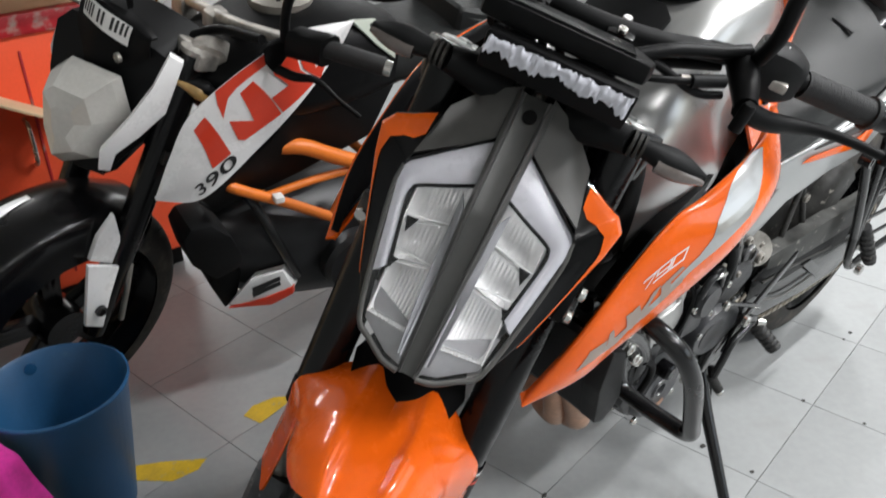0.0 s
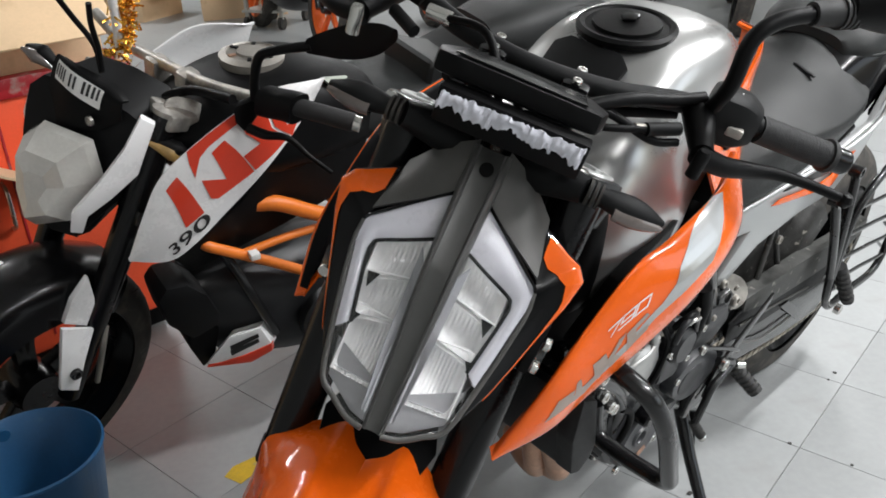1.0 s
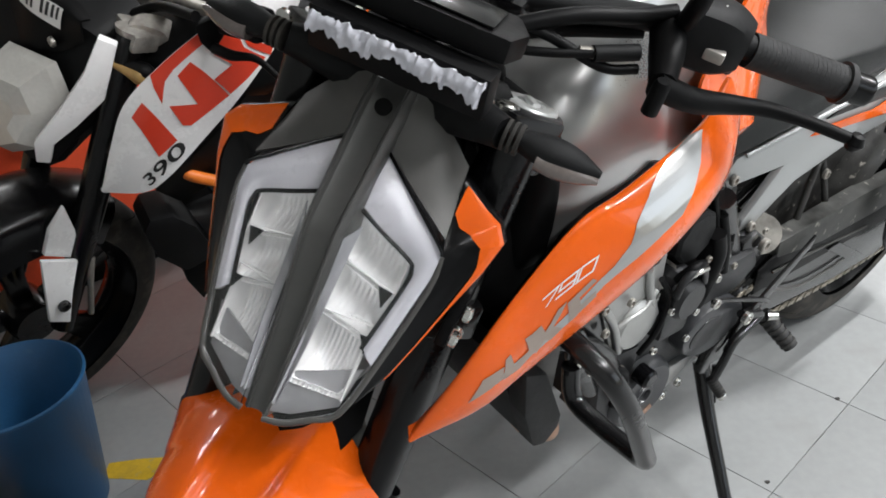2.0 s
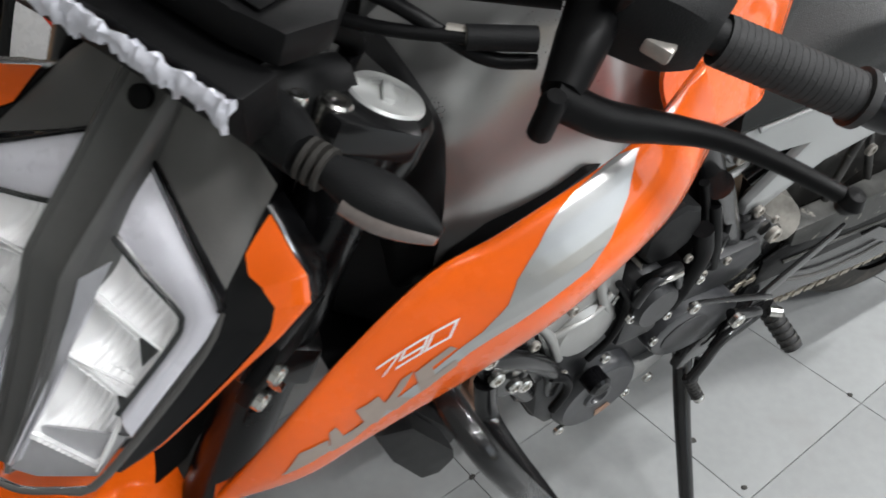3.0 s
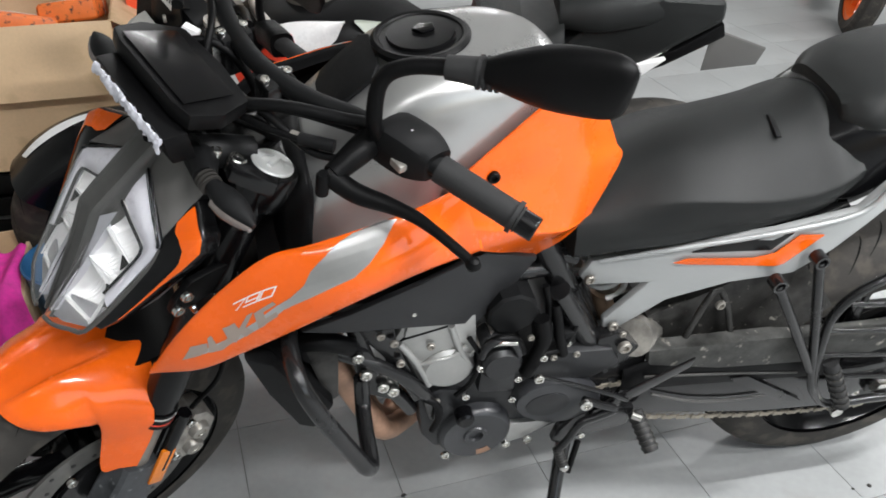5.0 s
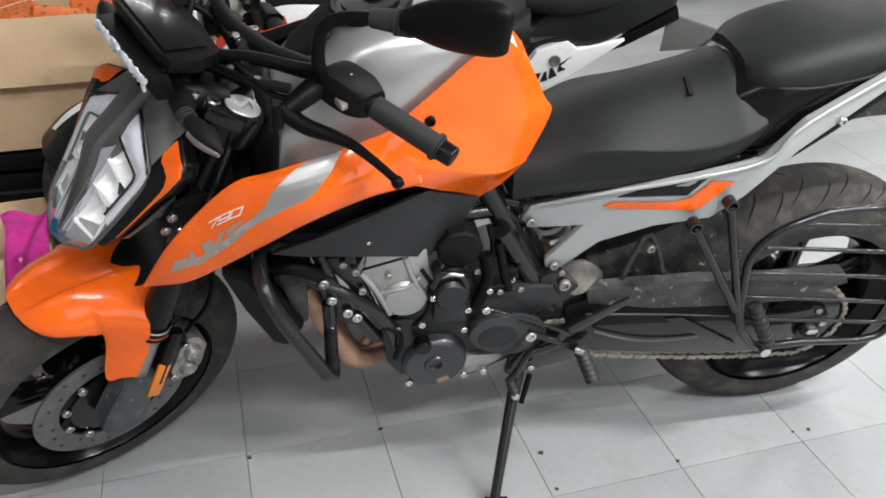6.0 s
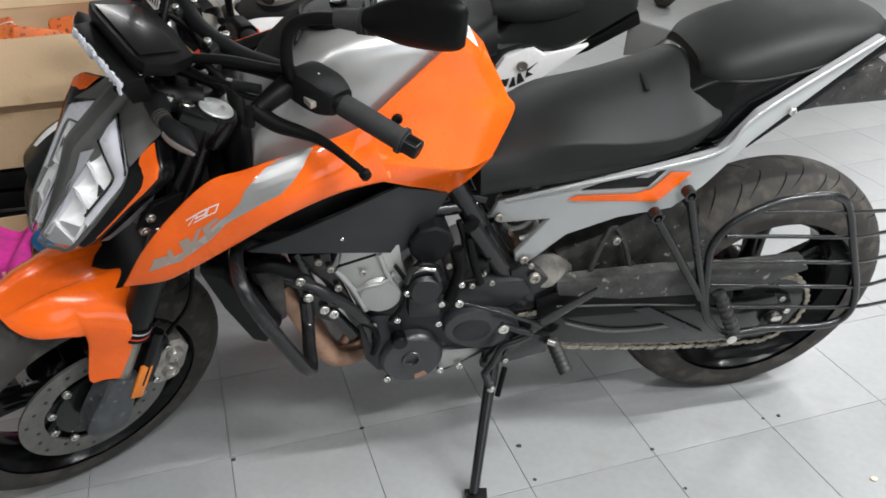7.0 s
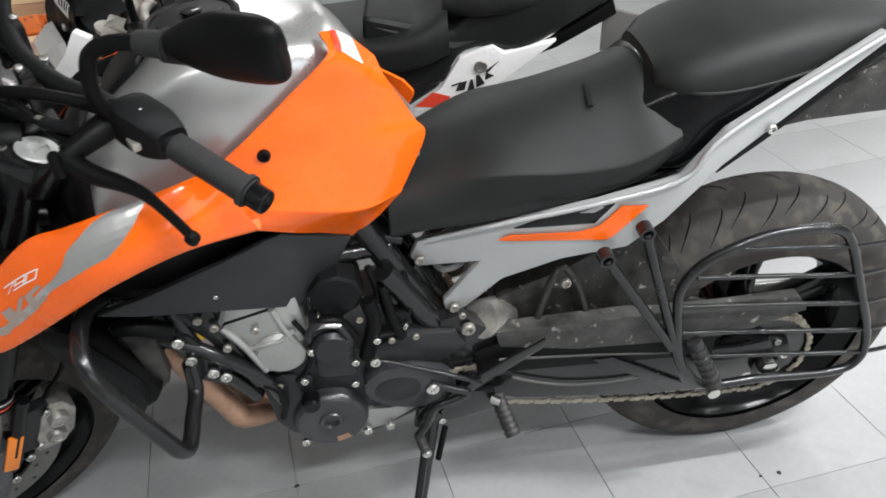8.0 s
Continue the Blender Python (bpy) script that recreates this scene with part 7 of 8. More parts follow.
part("engine", loft("engine", [half(0.36, [(0, 0.3), (0.08, 0.32), (0.09, 0.42), (0.07, 0.47), (0, 0.49)]), half(0.5, [(0, 0.22), (0.1, 0.25), (0.115, 0.38), (0.085, 0.46), (0, 0.5)]), half(0.75, [(0, 0.2), (0.14, 0.24), (0.125, 0.36), (0.085, 0.44), (0, 0.48)]), half(0.92, [(0, 0.24), (0.1, 0.26), (0.12, 0.36), (0.08, 0.45), (0, 0.47)])], BLACK_CAST), other, "black engine in shadow")
part("clutch_cover", turn_mesh("clutch_cover", [(0.08, 0.02), (0.08, -0.005), (0.07, -0.016), (0, -0.018)], BLACK_CAST, 32, "y", (0.66, -0.155, 0.33)), other)
part("radiator_guard", slab("radiator_guard", [(0.286, -0.125, 0.492), (0.302, -0.130, 0.520), (0.346, -0.132, 0.518), (0.382, -0.135, 0.478), (0.405, -0.132, 0.420), (0.402, -0.130, 0.388), (0.345, -0.128, 0.368), (0.300, -0.122, 0.420)], (0, 0.1, 0.0), BLACK_MATT, 0.012), other, "dark radiator side cover")
part("crash_bar", tube("crash_bar", [(0.425, -0.115, 0.560), (0.442, -0.130, 0.525), (0.470, -0.138, 0.455), (0.498, -0.132, 0.388), (0.530, -0.120, 0.310)], 0.011, BLACK_METAL), other)
bp2 = part("belly_pan", slab("belly_pan", [(0.366, -0.120, 0.284), (0.417, -0.130, 0.347), (0.486, -0.140, 0.352), (0.513, -0.140, 0.291), (0.468, -0.135, 0.268)], (0.02, 0.02, 0), WHITE, 0.003), other, "white belly pan with a red edge and black print")
part("belly_edge", slab("belly_edge", [(0.366, -0.123, 0.279), (0.442, -0.135, 0.285), (0.508, -0.143, 0.299), (0.510, -0.143, 0.279), (0.461, -0.137, 0.261)], (0.01, 0.01, 0), DECAL_RED, 0.001), bp2)
for k in range(2):
    part("print_bar", slab("print_bar", [tuple(Vector(p) + Vector((-0.002, -0.006, -0.014 * k))) for p in ((0.417, -0.135, 0.332), (0.479, -0.142, 0.346), (0.481, -0.142, 0.335), (0.419, -0.135, 0.318))], (0, 0.001, 0), DECAL_BLACK, 0), bp2)
part("horn_bracket", slab("horn_bracket", [(0.347, -0.100, 0.384), (0.408, -0.110, 0.361), (0.392, -0.110, 0.292), (0.368, -0.100, 0.260), (0.344, -0.100, 0.323)], (0, 0.08, 0), BLACK, 0.005), other)
# seat and tail
part("rider_seat", loft("rider_seat", [
    half(0.74, [(0, 0.72), (0.09, 0.73), (0.1, 0.77), (0.07, 0.82), (0, 0.83)]),
    half(0.88, [(0, 0.72), (0.11, 0.73), (0.125, 0.77), (0.1, 0.815), (0, 0.825)]),
    half(1.02, [(0, 0.74), (0.12, 0.75), (0.135, 0.785), (0.11, 0.83), (0, 0.84)]),
    half(1.1, [(0, 0.76), (0.1, 0.77), (0.12, 0.81), (0.09, 0.87), (0, 0.88)])], SEAT, n=4, m=4), other, "black rider seat")
part("pillion_seat", loft("pillion_seat", [
    half(1.09, [(0, 0.84), (0.07, 0.85), (0.085, 0.88), (0.06, 0.91), (0, 0.915)]),
    half(1.18, [(0, 0.84), (0.09, 0.85), (0.105, 0.88), (0.08, 0.925), (0, 0.935)]),
    half(1.32, [(0, 0.86), (0.08, 0.87), (0.09, 0.9), (0.07, 0.935), (0, 0.945)]),
    half(1.43, [(0, 0.9), (0.05, 0.905), (0.06, 0.92), (0.04, 0.94), (0, 0.945)])], SEAT, n=4, m=4), other, "black pillion seat")
part("seat_skirt", slab("seat_skirt", [(0.951, -0.100, 0.605), (1.068, -0.100, 0.682), (1.124, -0.100, 0.767), (1.168, -0.100, 0.781), (1.261, -0.100, 0.761), (1.340, -0.100, 0.808), (1.453, -0.090, 0.871), (1.449, -0.090, 0.921), (1.303, -0.090, 0.931), (1.153, -0.090, 0.865), (1.108, -0.090, 0.815), (0.918, -0.100, 0.872), (0.903, -0.100, 0.750)], (0, 0.19, 0), SEAT, 0.02, seg=3), other, "black vinyl seat side")
tp = part("tail_panel", slab("tail_panel", [(1.007, -0.108, 0.636), (1.075, -0.108, 0.689), (1.120, -0.108, 0.762), (1.168, -0.108, 0.780), (1.195, -0.108, 0.789), (1.220, -0.108, 0.769), (1.334, -0.108, 0.793), (1.291, -0.108, 0.758), (1.203, -0.108, 0.692), (1.098, -0.108, 0.632)], (0, 0.02, 0), WHITE, 0.003), other, "white tail panel with red front and black strokes")
part("tail_red", slab("tail_red", [(1.013, -0.109, 0.646), (1.056, -0.109, 0.681), (1.096, -0.109, 0.668), (1.075, -0.109, 0.639)], (0, 0.001, 0), DECAL_RED, 0), tp)
for p4 in (((1.108, -0.110, 0.681), (1.117, -0.110, 0.702), (1.135, -0.110, 0.707), (1.129, -0.110, 0.684)), ((1.134, -0.110, 0.679), (1.143, -0.110, 0.709), (1.148, -0.110, 0.710), (1.152, -0.110, 0.685)), ((1.155, -0.110, 0.688), (1.156, -0.110, 0.718), (1.163, -0.110, 0.721), (1.175, -0.110, 0.698)), ((1.176, -0.110, 0.707), (1.179, -0.110, 0.731), (1.207, -0.110, 0.752), (1.181, -0.110, 0.724), (1.196, -0.110, 0.717)), ((1.099, -0.110, 0.697), (1.121, -0.110, 0.705), (1.121, -0.110, 0.702), (1.101, -0.110, 0.694))):
    part("print_stroke", slab("print_stroke", list(p4), (0, 0.001, 0), DECAL_BLACK, 0), tp, "black stroke of a word mark")
part("tail_badge", turn_mesh("tail_badge", [(0.015, 0), (0.014, -0.003), (0.009, -0.003), (0.0085, -0.0015), (0, -0.0015)], WORN_STEEL, 20, "y", (1.167, -0.109, 0.740)), tp)
part("tail_light_strip", slab("tail_light_strip", [(1.258, -0.090, 0.780), (1.341, -0.090, 0.826), (1.347, -0.090, 0.813), (1.287, -0.090, 0.769)], (0, 0.01, 0), STEEL, 0.002), tp)
part("tail_cowl", slab("tail_cowl", [(1.206, -0.090, 0.760), (1.354, -0.090, 0.806), (1.455, -0.080, 0.866), (1.465, -0.080, 0.833), (1.336, -0.090, 0.766), (1.255, -0.090, 0.736)], (0, 0.18, 0), BLACK, 0.006), other, "black plastic tail")
part("mud_flap", slab("mud_flap", [(1.435, -0.070, 0.823), (1.468, -0.050, 0.827), (1.628, 0.050, 0.729), (1.614, 0.050, 0.687), (1.435, -0.060, 0.736)], (0.004, 0.01, 0), GRAPHITE, 0.002), other, "grey plastic rear fender")
part("subframe", tube("subframe", [(0.82, -0.08, 0.66), (1.05, -0.09, 0.7), (1.3, -0.06, 0.8)], 0.012, BLACK_METAL), other)
part("swingarm", slab("swingarm", [(0.88, -0.12, 0.33), (1.1, -0.12, 0.37), (1.38, -0.12, 0.32), (1.38, -0.12, 0.28), (0.9, -0.12, 0.27)], (0, 0.24, 0), BLACK_METAL, 0.01), other)

# ---- the room ----
FLOOR_MAT = mat("grey_floor_tile", (0.305, 0.314, 0.314), 0.34, var=0.12, scale=1.3, fine=60, dirt=(0.26, 0.258, 0.25), dirt_at=0.62, rand=0.025)
JOINT = mat("dark_tile_joint", (0.21, 0.21, 0.205), 0.8, var=0.4, scale=6)
CEILING = mat("white_ceiling_paint", (0.6, 0.6, 0.58), 0.85, var=0.05, scale=1.5, bump=0.1)
WALL = mat("painted_wall", (0.36, 0.37, 0.36), 0.8, var=0.06, scale=2, bump=0.1)
fl = tagged(part("floor", block("floor", (15, 16, 0.1), JOINT, 0, Matrix.Translation((2, 3, -0.055)))), "grey tiled workshop floor with dark joints", "floor", kind="structure")
# the west wall is out of view and set close to cut bounced light
X0, X1, Y0, Y1, H = -1.8, 8.5, -5.6, 9.5, 3.2
for nm, c, s in (("wall_west", (X0 - 0.1, (Y0 + Y1) / 2, H / 2), (0.2, Y1 - Y0, H)), ("wall_east", (X1 + 0.1, (Y0 + Y1) / 2, H / 2), (0.2, Y1 - Y0, H)), ("wall_north", ((X0 + X1) / 2, Y1 + 0.1, H / 2), (X1 - X0 + 0.4, 0.2, H))):
    tagged(part(nm, block(nm, s, WALL, 0, Matrix.Translation(c))), "plain light painted wall, added to close the room", "wall", kind="structure")
# unseen south wall, with a wide opening added for the fill light
for nm, x0, x1, z0, z1 in (("wall_south_1", X0 - 0.2, 0.9, 0, H), ("wall_south_2", 6.3, X1 + 0.2, 0, H), ("wall_south_3", 0.9, 6.3, 2.9, H)):
    tagged(part(nm, block(nm, (x1 - x0, 0.2, z1 - z0), WALL, 0, Matrix.Translation(((x0 + x1) / 2, Y0 - 0.1, (z0 + z1) / 2)))), "plain light painted wall beside an added opening out of view", "wall", kind="structure")
tagged(part("ceiling", block("ceiling", (X1 - X0 + 0.4, Y1 - Y0 + 0.4, 0.1), CEILING, 0, Matrix.Translation(((X0 + X1) / 2, (Y0 + Y1) / 2, H + 0.05)))), "plain white ceiling", "ceiling", kind="structure")
# fittings added at the chosen lamp places, all out of view
TUBE_GLOW = glow("tube_glow", (1, 0.98, 0.95), 9)
TUBE_BODY = mat("tube_fitting", (0.75, 0.75, 0.75), 0.5)
first = None
for x, y, watts in TUBES:
    if first is None:
        first = new("tube_light")
        part("fitting", block("fitting", (1.25, 0.07, 0.05), TUBE_BODY, 0.006, Matrix.Translation((0, 0, 0.1))), first)
        part("tube", tube("tube", [(-0.6, 0, 0.06), (0.6, 0, 0.06)], 0.014, TUBE_GLOW, n=1, seg=12), first)
        first.matrix_world = pose(x, y, 3.05)
        tagged(first, "white fluorescent tube fitting added out of view below the ceiling", "ceiling lamp", group="tube lights")
    else:
        copy_thing(first, pose(x, y, 3.05))
# ---- things on the floor ----
def lathe_thing(name, profile, material, seg=48):
    return turn_mesh(name, profile, material, seg, "z", caps=False, angle=40)


bk = part("bucket", lathe_thing("bucket", [(0.0, 0.004), (0.088, 0.004), (0.092, 0.01), (0.127, 0.292), (0.131, 0.296), (0.131, 0.3), (0.127, 0.302), (0.123, 0.298), (0.088, 0.014), (0.0, 0.012)], BUCKET_BLUE))
bk.location = (-0.075, 0.63, 0)
tagged(bk, "blue plastic bucket standing on the tiles", "bucket")
part("bucket_lug", turn_mesh("bucket_lug", [(0.012, 0.0), (0.012, 0.01), (0.006, 0.012), (0, 0.012)], BUCKET_BLUE, 14, "y", (0.0, 0.118, 0.272)), bk)


def carton(name, w, d, h, flaps, label, m, tape=False):
    """An open carton of thin board: four walls, floor and folded flaps."""
    e = new(name)
    t = 0.006
    for sx, sy, px, py in ((w, t, 0, -d / 2), (w, t, 0, d / 2), (t, d, -w / 2, 0), (t, d, w / 2, 0)):
        part("wall", block("wall", (sx, sy, h), CARD, 0.0015, Matrix.Translation((px, py, h / 2))), e)
    part("bottom", block("bottom", (w, d, t), CARD, 0.001, Matrix.Translation((0, 0, t))), e)
    for side_i, ang in flaps:
        ln = (d if side_i in (0, 1) else w) * 0.46
        if side_i in (0, 1):
            sgn = -1 if side_i == 0 else 1
            mm = Matrix.Translation((0, sgn * d / 2, h)) @ Matrix.Rotation(radians(ang * sgn), 4, "X") @ Matrix.Translation((0, sgn * ln / 2, 0.003))
            part("flap", block("flap", (w, ln, t), CARD, 0.001, mm), e)
        else:
            sgn = -1 if side_i == 2 else 1
            mm = Matrix.Translation((sgn * w / 2, 0, h)) @ Matrix.Rotation(radians(-ang * sgn), 4, "Y") @ Matrix.Translation((sgn * ln / 2, 0, 0.003))
            part("flap", block("flap", (ln, d, t), CARD, 0.001, mm), e)
    e.matrix_world = m
    return tagged(e, label, "cardboard box")


# red cabinet with a carton on it
cabm = pose(0.33, 1.62, 0, 0, 0, -3)
cab = new("cabinet")
part("body", block("body", (0.54, 0.5, 0.68), RED_PAINT, 0.006, Matrix.Translation((0, 0, 0.4))), cab)
part("top_rim", block("top_rim", (0.57, 0.53, 0.05), CRIMSON, 0.008, Matrix.Translation((0, 0, 0.762))), cab, "crimson scuffed top rim")
part("kick_plate", block("kick_plate", (0.5, 0.46, 0.06), BLACK, 0.003, Matrix.Translation((0, 0, 0.03))), cab)
part("door_seam", block("door_seam", (0.006, 0.004, 0.6), CRIMSON, 0.001, Matrix.Translation((-0.06, -0.251, 0.4))), cab)
part("handle", tube("handle", [(-0.09, -0.255, 0.42), (-0.09, -0.28, 0.44), (-0.09, -0.28, 0.52), (-0.09, -0.255, 0.54)], 0.006, STEEL), cab)
cab.matrix_world = cabm
tagged(cab, "orange-red painted steel cabinet with a scuffed crimson rim", "cabinet")
carton("cardboard_box", 0.5, 0.42, 0.2, ((0, -38), (1, 10), (3, -20)), "open brown cardboard box standing on the red cabinet", pose(0.31, 1.6, 0.787, 0, 0, -3))
# crate and cartons behind the front wheels
crate = new("crate")
for k in range(4):
    for y in (-0.2, 0.2):
        part("slat", block("slat", (0.62, 0.012, 0.055), BLACK_MATT, 0.002, Matrix.Translation((0, y, 0.05 + 0.07 * k))), crate)
    for x in (-0.31, 0.31):
        part("slat", block("slat", (0.012, 0.4, 0.055), BLACK_MATT, 0.002, Matrix.Translation((x, 0, 0.05 + 0.07 * k))), crate)
for x in (-0.3, 0.3):
    for y in (-0.19, 0.19):
        part("post", block("post", (0.03, 0.03, 0.3), BLACK_MATT, 0.002, Matrix.Translation((x, y, 0.15))), crate)
crate.matrix_world = pose(-0.36, 1.36, 0)
tagged(crate, "dark slatted crate in shadow below a carton", "crate")
carton("cardboard_box", 0.74, 0.42, 0.4, ((0, -74), (1, 15), (3, -30)), "open brown cardboard box with printed packs inside", pose(-0.36, 1.36, 0.302, 0, 0, 3))
rnd = random.Random(21)
pk = None
for k in range(5):
    m = pose(-0.62 + 0.13 * k, 1.38 + rnd.uniform(-0.04, 0.04), 0.66 + rnd.uniform(-0.02, 0.03), rnd.uniform(-14, 14), rnd.uniform(-14, 14), rnd.uniform(-25, 25))
    if pk is None:
        pk = new("parts_pack")
        part("bag", block("bag", (0.16, 0.22, 0.06), PRINT, 0.018, None, 3), pk)
        part("band", block("band", (0.162, 0.03, 0.062), DECAL_WHITE, 0.016, Matrix.Translation((0, 0.03, 0))), pk, "white printed band")
        pk.matrix_world = m
        tagged(pk, "orange and black printed parts pack in the carton", "packaging", group="parts packs")
    else:
        copy_thing(pk, m)
carton("cardboard_box", 0.5, 0.34, 0.27, ((0, -85), (3, -85), (2, -60)), "low open cardboard box with a pink cloth over its edge", pose(-0.46, 0.66, 0, 0, 0, 6))
# pink cloth over the carton's edge
rows = []
for i in range(15):
    s = i / 14
    row = []
    for j in range(9):
        q = j / 8
        x = -0.31 + 0.14 * q + 0.02 * math.sin(5 * s + 3 * q)
        if s < 0.4:
            p = (x - 0.1 * (0.4 - s), 0.72 - 0.5 * s, 0.29 + 0.012 * math.sin(9 * q + 3 * s))
        else:
            p = (x + 0.03 * (s - 0.4), 0.505 - 0.05 * math.sin((s - 0.4) * 3) - 0.012 * math.sin(11 * q), 0.293 - 0.42 * (s - 0.4))
        row.append(p)
    rows.append(row)
cs = Surface(rows, 2, 3)
tagged(part("cloth", cs.mesh("cloth", PINK, 0.003)), "crumpled pink cloth hanging over a carton", "cloth")
# yellow floor marks
for pts in (((0.036, 0.672, 0.000), (0.091, 0.635, 0.000), (0.157, 0.579, 0.000), (0.127, 0.563, 0.000), (0.074, 0.571, 0.000), (0.012, 0.639, 0.000)), ((0.289, 0.639, 0.000), (0.322, 0.654, 0.000), (0.374, 0.645, 0.000), (0.414, 0.609, 0.000), (0.361, 0.601, 0.000), (0.300, 0.591, 0.000))):
    tagged(part("floor_mark", slab("floor_mark", [(x, y, 0.0002) for x, y, z in pts], (0, 0, 0.0008), YELLOW, 0)), "worn yellow paint patch on the grey tiles", "floor marking", group="yellow floor marks", kind="structure")
# chips and crumbs of dirt on the tiles
CRUMB = mat("dark_grit", (0.035, 0.033, 0.03), 0.8, var=0.3)
LEAFBIT = mat("pale_chip", (0.5, 0.44, 0.36), 0.8, var=0.2)
crumbs = [((0.906, -0.152, 0.000), CRUMB, 0.007), ((1.535, -0.207, 0.000), CRUMB, 0.005), ((1.194, -0.239, 0.000), CRUMB, 0.005), ((0.565, 0.000, 0.000), CRUMB, 0.006), ((1.614, -0.445, 0.000), LEAFBIT, 0.008), ((0.299, 0.448, 0.000), LEAFBIT, 0.006), ((1.209, -0.368, 0.000), CRUMB, 0.004), ((1.494, -0.207, 0.000), CRUMB, 0.004), ((0.905, -0.263, 0.000), CRUMB, 0.005), ((0.267, -0.032, 0.000), CRUMB, 0.006)]
for (x, y, z), mm, r in crumbs:
    vs = [(x + r * (0.7 + 0.5 * rnd.random()) * math.cos(a), y + r * (0.6 + 0.5 * rnd.random()) * math.sin(a), 0.0004) for a in np.linspace(0, 2 * math.pi, 8)[:-1]]
    tagged(part("grit", slab("grit", vs, (0, 0, r * 0.35), mm, r * 0.1)), "small crumb of dirt on the floor tile", "grit", group="grit on the floor")


# ---- far side of the workshop ----
def plain_bike(m, paint, rim_mat, lean, label):
    e = new("motorcycle")
    for x in (0.0, 1.36):
        w = part("wheel", turn_mesh("tyre", [(0.225, -0.05), (0.27, -0.055), (0.298, -0.03), (0.302, 0), (0.298, 0.03), (0.27, 0.055), (0.225, 0.05)], RUBBER, 36, caps=False), e, "", Matrix.Translation((x, 0, 0.3)))
        part("rim", turn_mesh("rim", [(0.228, -0.045), (0.205, -0.04), (0.195, 0), (0.205, 0.04), (0.228, 0.045)], rim_mat, 36, caps=False), w)
        part("disc", turn_mesh("disc", [(0.09, -0.052), (0.14, -0.052), (0.14, -0.048), (0.09, -0.048), (0.09, -0.052)], STEEL, 32, caps=False), w)
        part("hub", turn_mesh("hub", [(0.03, -0.07), (0.04, -0.03), (0.04, 0.03), (0.03, 0.07)], BLACK_METAL, 16), w)
        for k in range(5):
            part("spoke", block("spoke", (0.03, 0.03, 0.18), rim_mat, 0.006, Matrix.Rotation(k * 2 * math.pi / 5, 4, "Y") @ Matrix.Translation((0, 0, 0.115))), w)
    for l in (-0.09, 0.09):
        part("fork_leg", tube("fork_leg", [(0.0, l, 0.3), (0.15, l, 0.62), (0.3, l, 0.95)], 0.024, BLACK_METAL), e)
    part("engine", loft("engine", [half(0.36, [(0, 0.3), (0.08, 0.32), (0.09, 0.42), (0.07, 0.47), (0, 0.49)]), half(0.55, [(0, 0.22), (0.14, 0.25), (0.15, 0.4), (0.12, 0.56), (0, 0.6)]), half(0.9, [(0, 0.24), (0.1, 0.26), (0.12, 0.36), (0.08, 0.45), (0, 0.47)])], BLACK_CAST), e)
    part("tank", loft("tank", [half(0.34, [(0, 0.74), (0.06, 0.75), (0.08, 0.8), (0.06, 0.86), (0, 0.88)]), half(0.5, [(0, 0.7), (0.12, 0.72), (0.14, 0.82), (0.1, 0.94), (0, 0.96)]), half(0.72, [(0, 0.7), (0.08, 0.72), (0.1, 0.8), (0.07, 0.88), (0, 0.9)])], paint), e)
    part("seat", loft("seat", [half(0.72, [(0, 0.72), (0.09, 0.74), (0.1, 0.78), (0, 0.83)]), half(1.0, [(0, 0.74), (0.12, 0.76), (0.12, 0.8), (0, 0.84)]), half(1.4, [(0, 0.88), (0.06, 0.89), (0.06, 0.92), (0, 0.94)])], SEAT), e)
    part("shroud", slab("shroud", [(0.2, -0.15, 0.6), (0.35, -0.17, 0.8), (0.62, -0.15, 0.86), (0.5, -0.17, 0.72)], (0, 0.3, 0), paint, 0.01), e)
    part("front_mudguard", slab("front_mudguard", [(-0.22, -0.06, 0.58), (-0.1, -0.07, 0.66), (0.1, -0.07, 0.66), (0.16, -0.07, 0.5)], (0, 0.14, 0), paint, 0.01), e)
    part("handlebar", tube("handlebar", [(0.42, -0.36, 1.0), (0.33, -0.1, 1.02), (0.33, 0.1, 1.02), (0.42, 0.36, 1.0)], 0.013, BLACK_METAL), e)
    part("headlight", slab("headlight", [(0.13, -0.08, 0.72), (0.2, -0.09, 0.93), (0.2, 0.09, 0.93), (0.13, 0.08, 0.72)], (-0.04, 0, 0.02), BLACK_GLOSS, 0.012), e)
    part("frame_tube", tube("frame_tube", [(0.35, -0.1, 0.8), (0.6, -0.13, 0.6), (0.9, -0.11, 0.45)], 0.016, ORANGE_DULL), e)
    part("swingarm", slab("swingarm", [(0.86, -0.11, 0.34), (1.1, -0.11, 0.37), (1.38, -0.11, 0.32), (1.38, -0.11, 0.28), (0.88, -0.11, 0.28)], (0, 0.22, 0), BLACK_METAL, 0.01), e)
    part("shock", tube("shock", [(0.85, 0, 0.7), (0.98, 0, 0.4)], 0.03, WHITE), e)
    e.matrix_world = m @ pose(0, 0, 0, lean)
    tagged(e, label, "motorcycle", group="motorcycles at the far side")
    return e


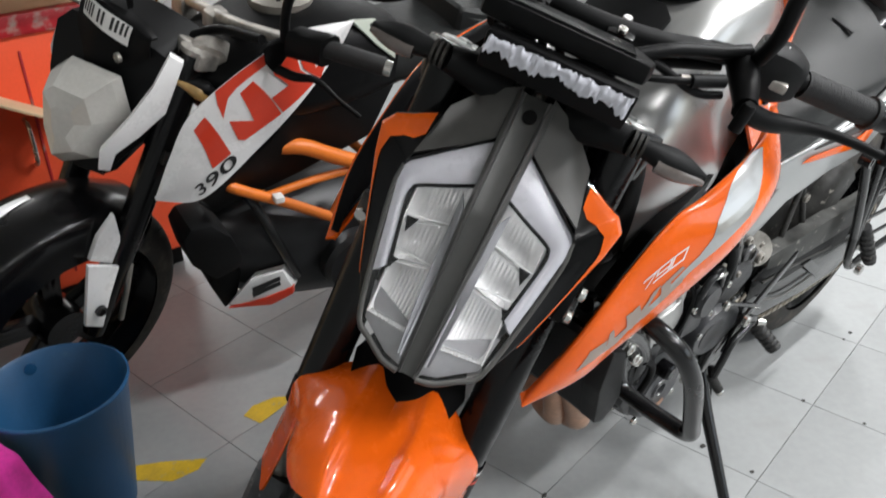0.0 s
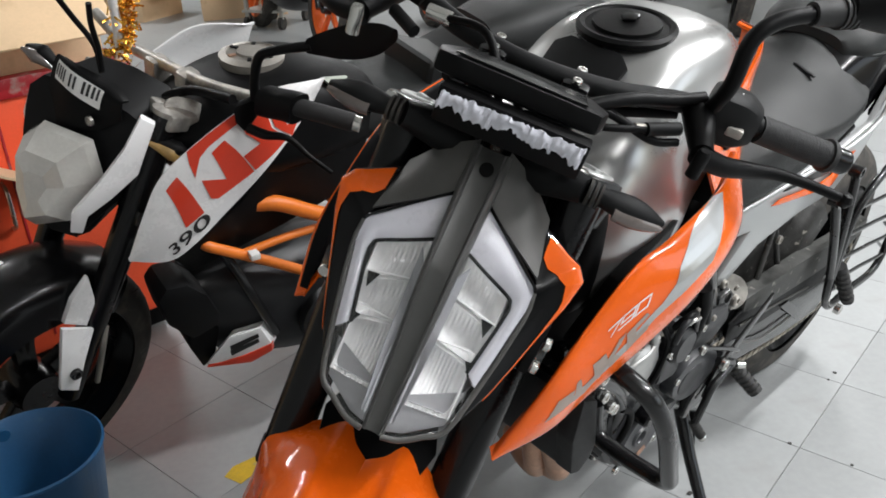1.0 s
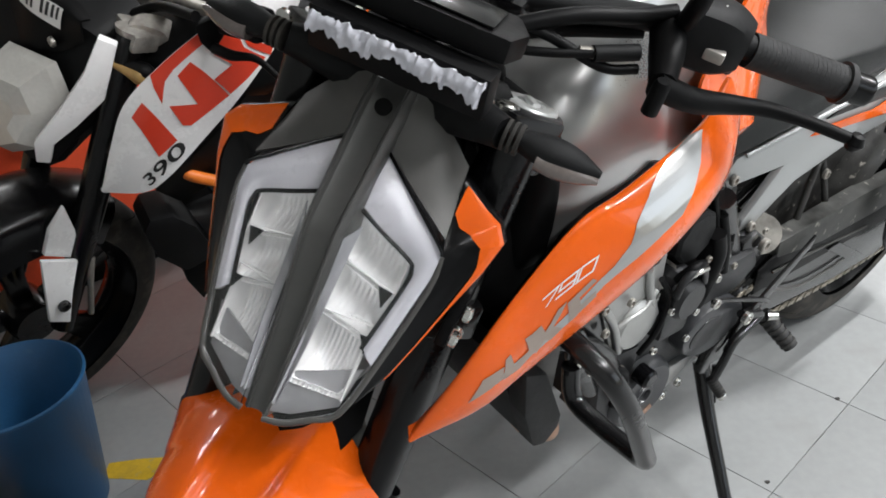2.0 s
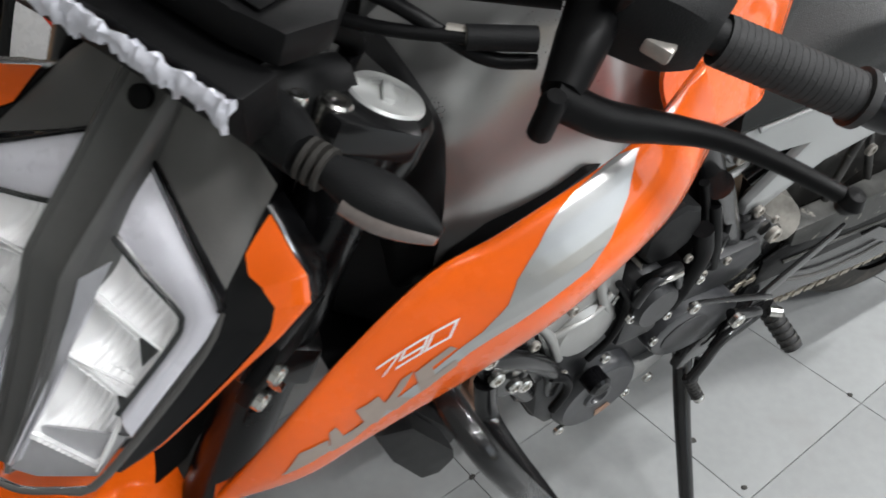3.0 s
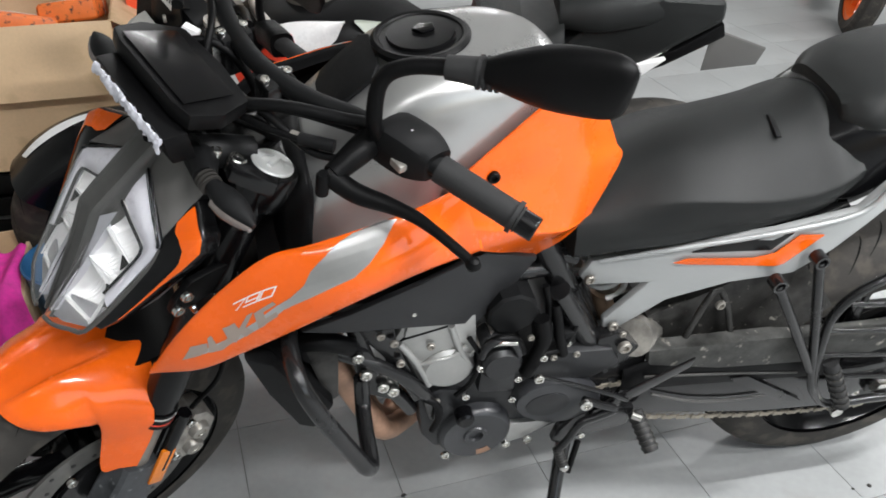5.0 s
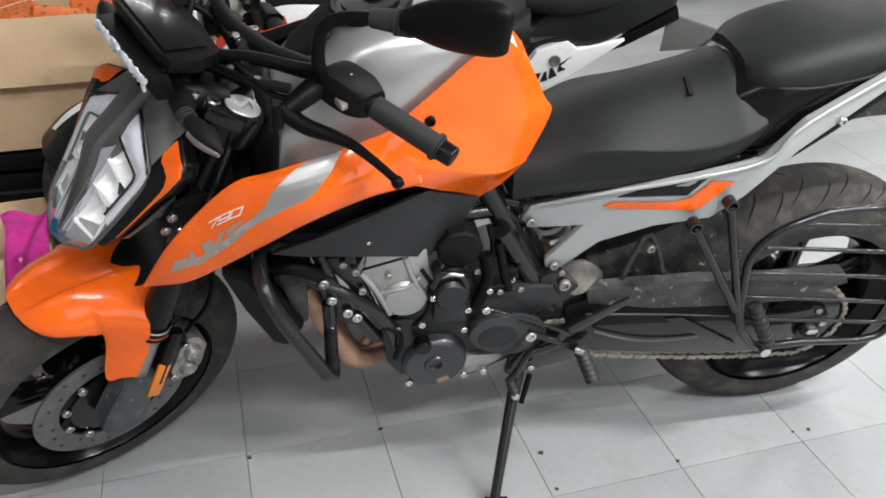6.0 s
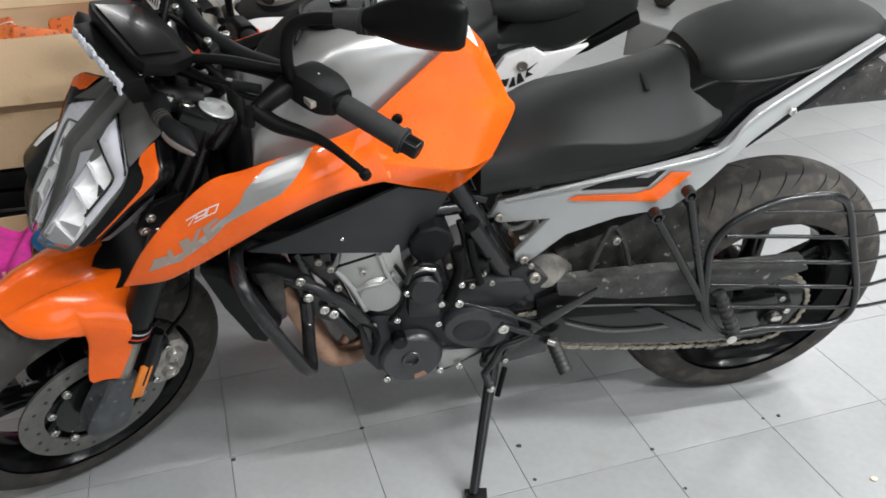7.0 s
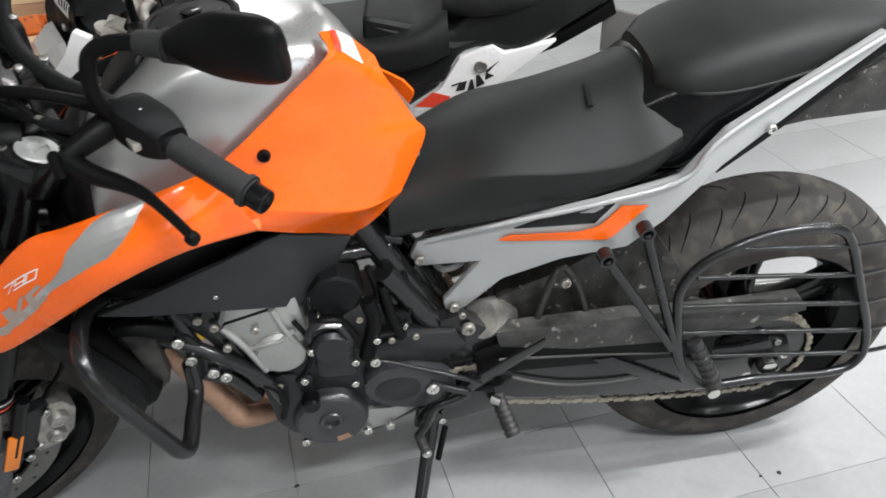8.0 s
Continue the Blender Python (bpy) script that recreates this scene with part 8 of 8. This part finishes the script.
ORANGE_RIM = mat("orange_rim_paint", (0.75, 0.13, 0.02), 0.35, var=0.08)
for x, y, rz, paint, rim, lab in ((3.19, 3.79, 75, BLACK, ORANGE_RIM, "black motorcycle with orange wheels parked at the far side"), (3.64, 2.69, 62, ORANGE, ORANGE_RIM, "orange motorcycle with orange wheels parked at the far side"), (4.75, 3.15, 30, BLACK, BLACK_GLOSS, "dark motorcycle parked in the row at the far side"), (5.0, 2.5, 25, WHITE, BLACK_GLOSS, "white and black motorcycle parked in the row"), (5.15, 1.85, 28, BLACK, BLACK_GLOSS, "black motorcycle parked in the row"), (5.35, 1.2, 22, BLACK, ORANGE_RIM, "black motorcycle with orange wheels in the row"), (5.55, 0.5, 24, BLACK, BLACK_GLOSS, "dark motorcycle at the end of the row"), (5.7, -0.2, 24, ORANGE, BLACK_GLOSS, "orange and black motorcycle at the end of the row")):
    plain_bike(pose(x, y, 0, 0, 0, rz), paint, rim, 8, lab)
carton("cardboard_box", 0.7, 0.5, 0.4, ((0, 8), (1, 8)), "closed brown cardboard box on the far floor", pose(3.84, 5.76, 0, 0, 0, -30))
carton("cardboard_box", 0.5, 0.5, 0.35, ((0, -40), (1, -30)), "open cardboard box on the far floor", pose(3.24, 6.46, 0, 0, 0, 20))
tr = new("trolley")
TRM = mat("galvanised_steel", (0.45, 0.44, 0.4), 0.5, metal=0.6, var=0.2, dirt=(0.25, 0.12, 0.06), dirt_at=0.6)
for x in (-0.2, 0.2):
    for y in (-0.15, 0.15):
        part("post", tube("post", [(x, y, 0.08), (x, y, 0.95)], 0.018, TRM, n=1), tr)
        cst = part("castor", turn_mesh("castor", [(0.02, -0.015), (0.05, -0.015), (0.05, 0.015), (0.02, 0.015)], RUBBER, 18), tr, "", Matrix.Translation((x, y, 0.05)))
for z in (0.14, 0.5, 0.92):
    part("shelf", block("shelf", (0.46, 0.36, 0.02), TRM, 0.004, Matrix.Translation((0, 0, z))), tr)
tr.matrix_world = pose(3.67, 5.03, 0, 0, 0, 25)
tagged(tr, "grey steel workshop trolley on castors", "trolley")
bench = new("workbench")
part("worktop", block("worktop", (2.6, 0.7, 0.05), mat("dark_wood", (0.12, 0.07, 0.04), 0.6, var=0.25), 0.004, Matrix.Translation((0, 0, 0.82))), bench)
for x in (-1.2, 0, 1.2):
    for y in (-0.3, 0.3):
        part("leg", block("leg", (0.06, 0.06, 0.8), BLACK_METAL, 0.003, Matrix.Translation((x, y, 0.4))), bench)
part("shelf", block("shelf", (2.4, 0.6, 0.03), BLACK_METAL, 0.003, Matrix.Translation((0, 0, 0.2))), bench)
bench.matrix_world = pose(2.6, 8.9, 0)
tagged(bench, "dark workbench along the far wall", "workbench")

# ---- floor tiles ----
TILE = 0.305
tile_me = block("tile", (TILE - 0.0016, TILE - 0.0016, 0.008), FLOOR_MAT, 0)
TM = Matrix.Translation((0.565, 0.001, -0.004)) @ Matrix.Rotation(radians(4), 4, "Z")
near = [(i, j) for i in range(-5, 10) for j in range(-4, 16)]
for i, j in near:
    part("tile", tile_me, fl, "", TM @ Matrix.Translation(((i + 0.5) * TILE, (j + 0.5) * TILE, 0)))
near_set = set(near)
v, f = [], []
for i in range(-16, 28):
    for j in range(-20, 32):
        if (i, j) in near_set:
            continue
        x, y = i * TILE, j * TILE
        k = len(v)
        h = TILE - 0.0016
        v += [(x, y, 0.004), (x + h, y, 0.004), (x + h, y + h, 0.004), (x, y + h, 0.004)]
        f.append((k, k + 1, k + 2, k + 3))
me = bpy.data.meshes.new("far_tiles")
me.from_pydata([tuple(TM @ Vector(p)) for p in v], [], f)
me.materials.append(FLOOR_MAT)
tagged(part("far_tiles", me, fl), kind="stuff")
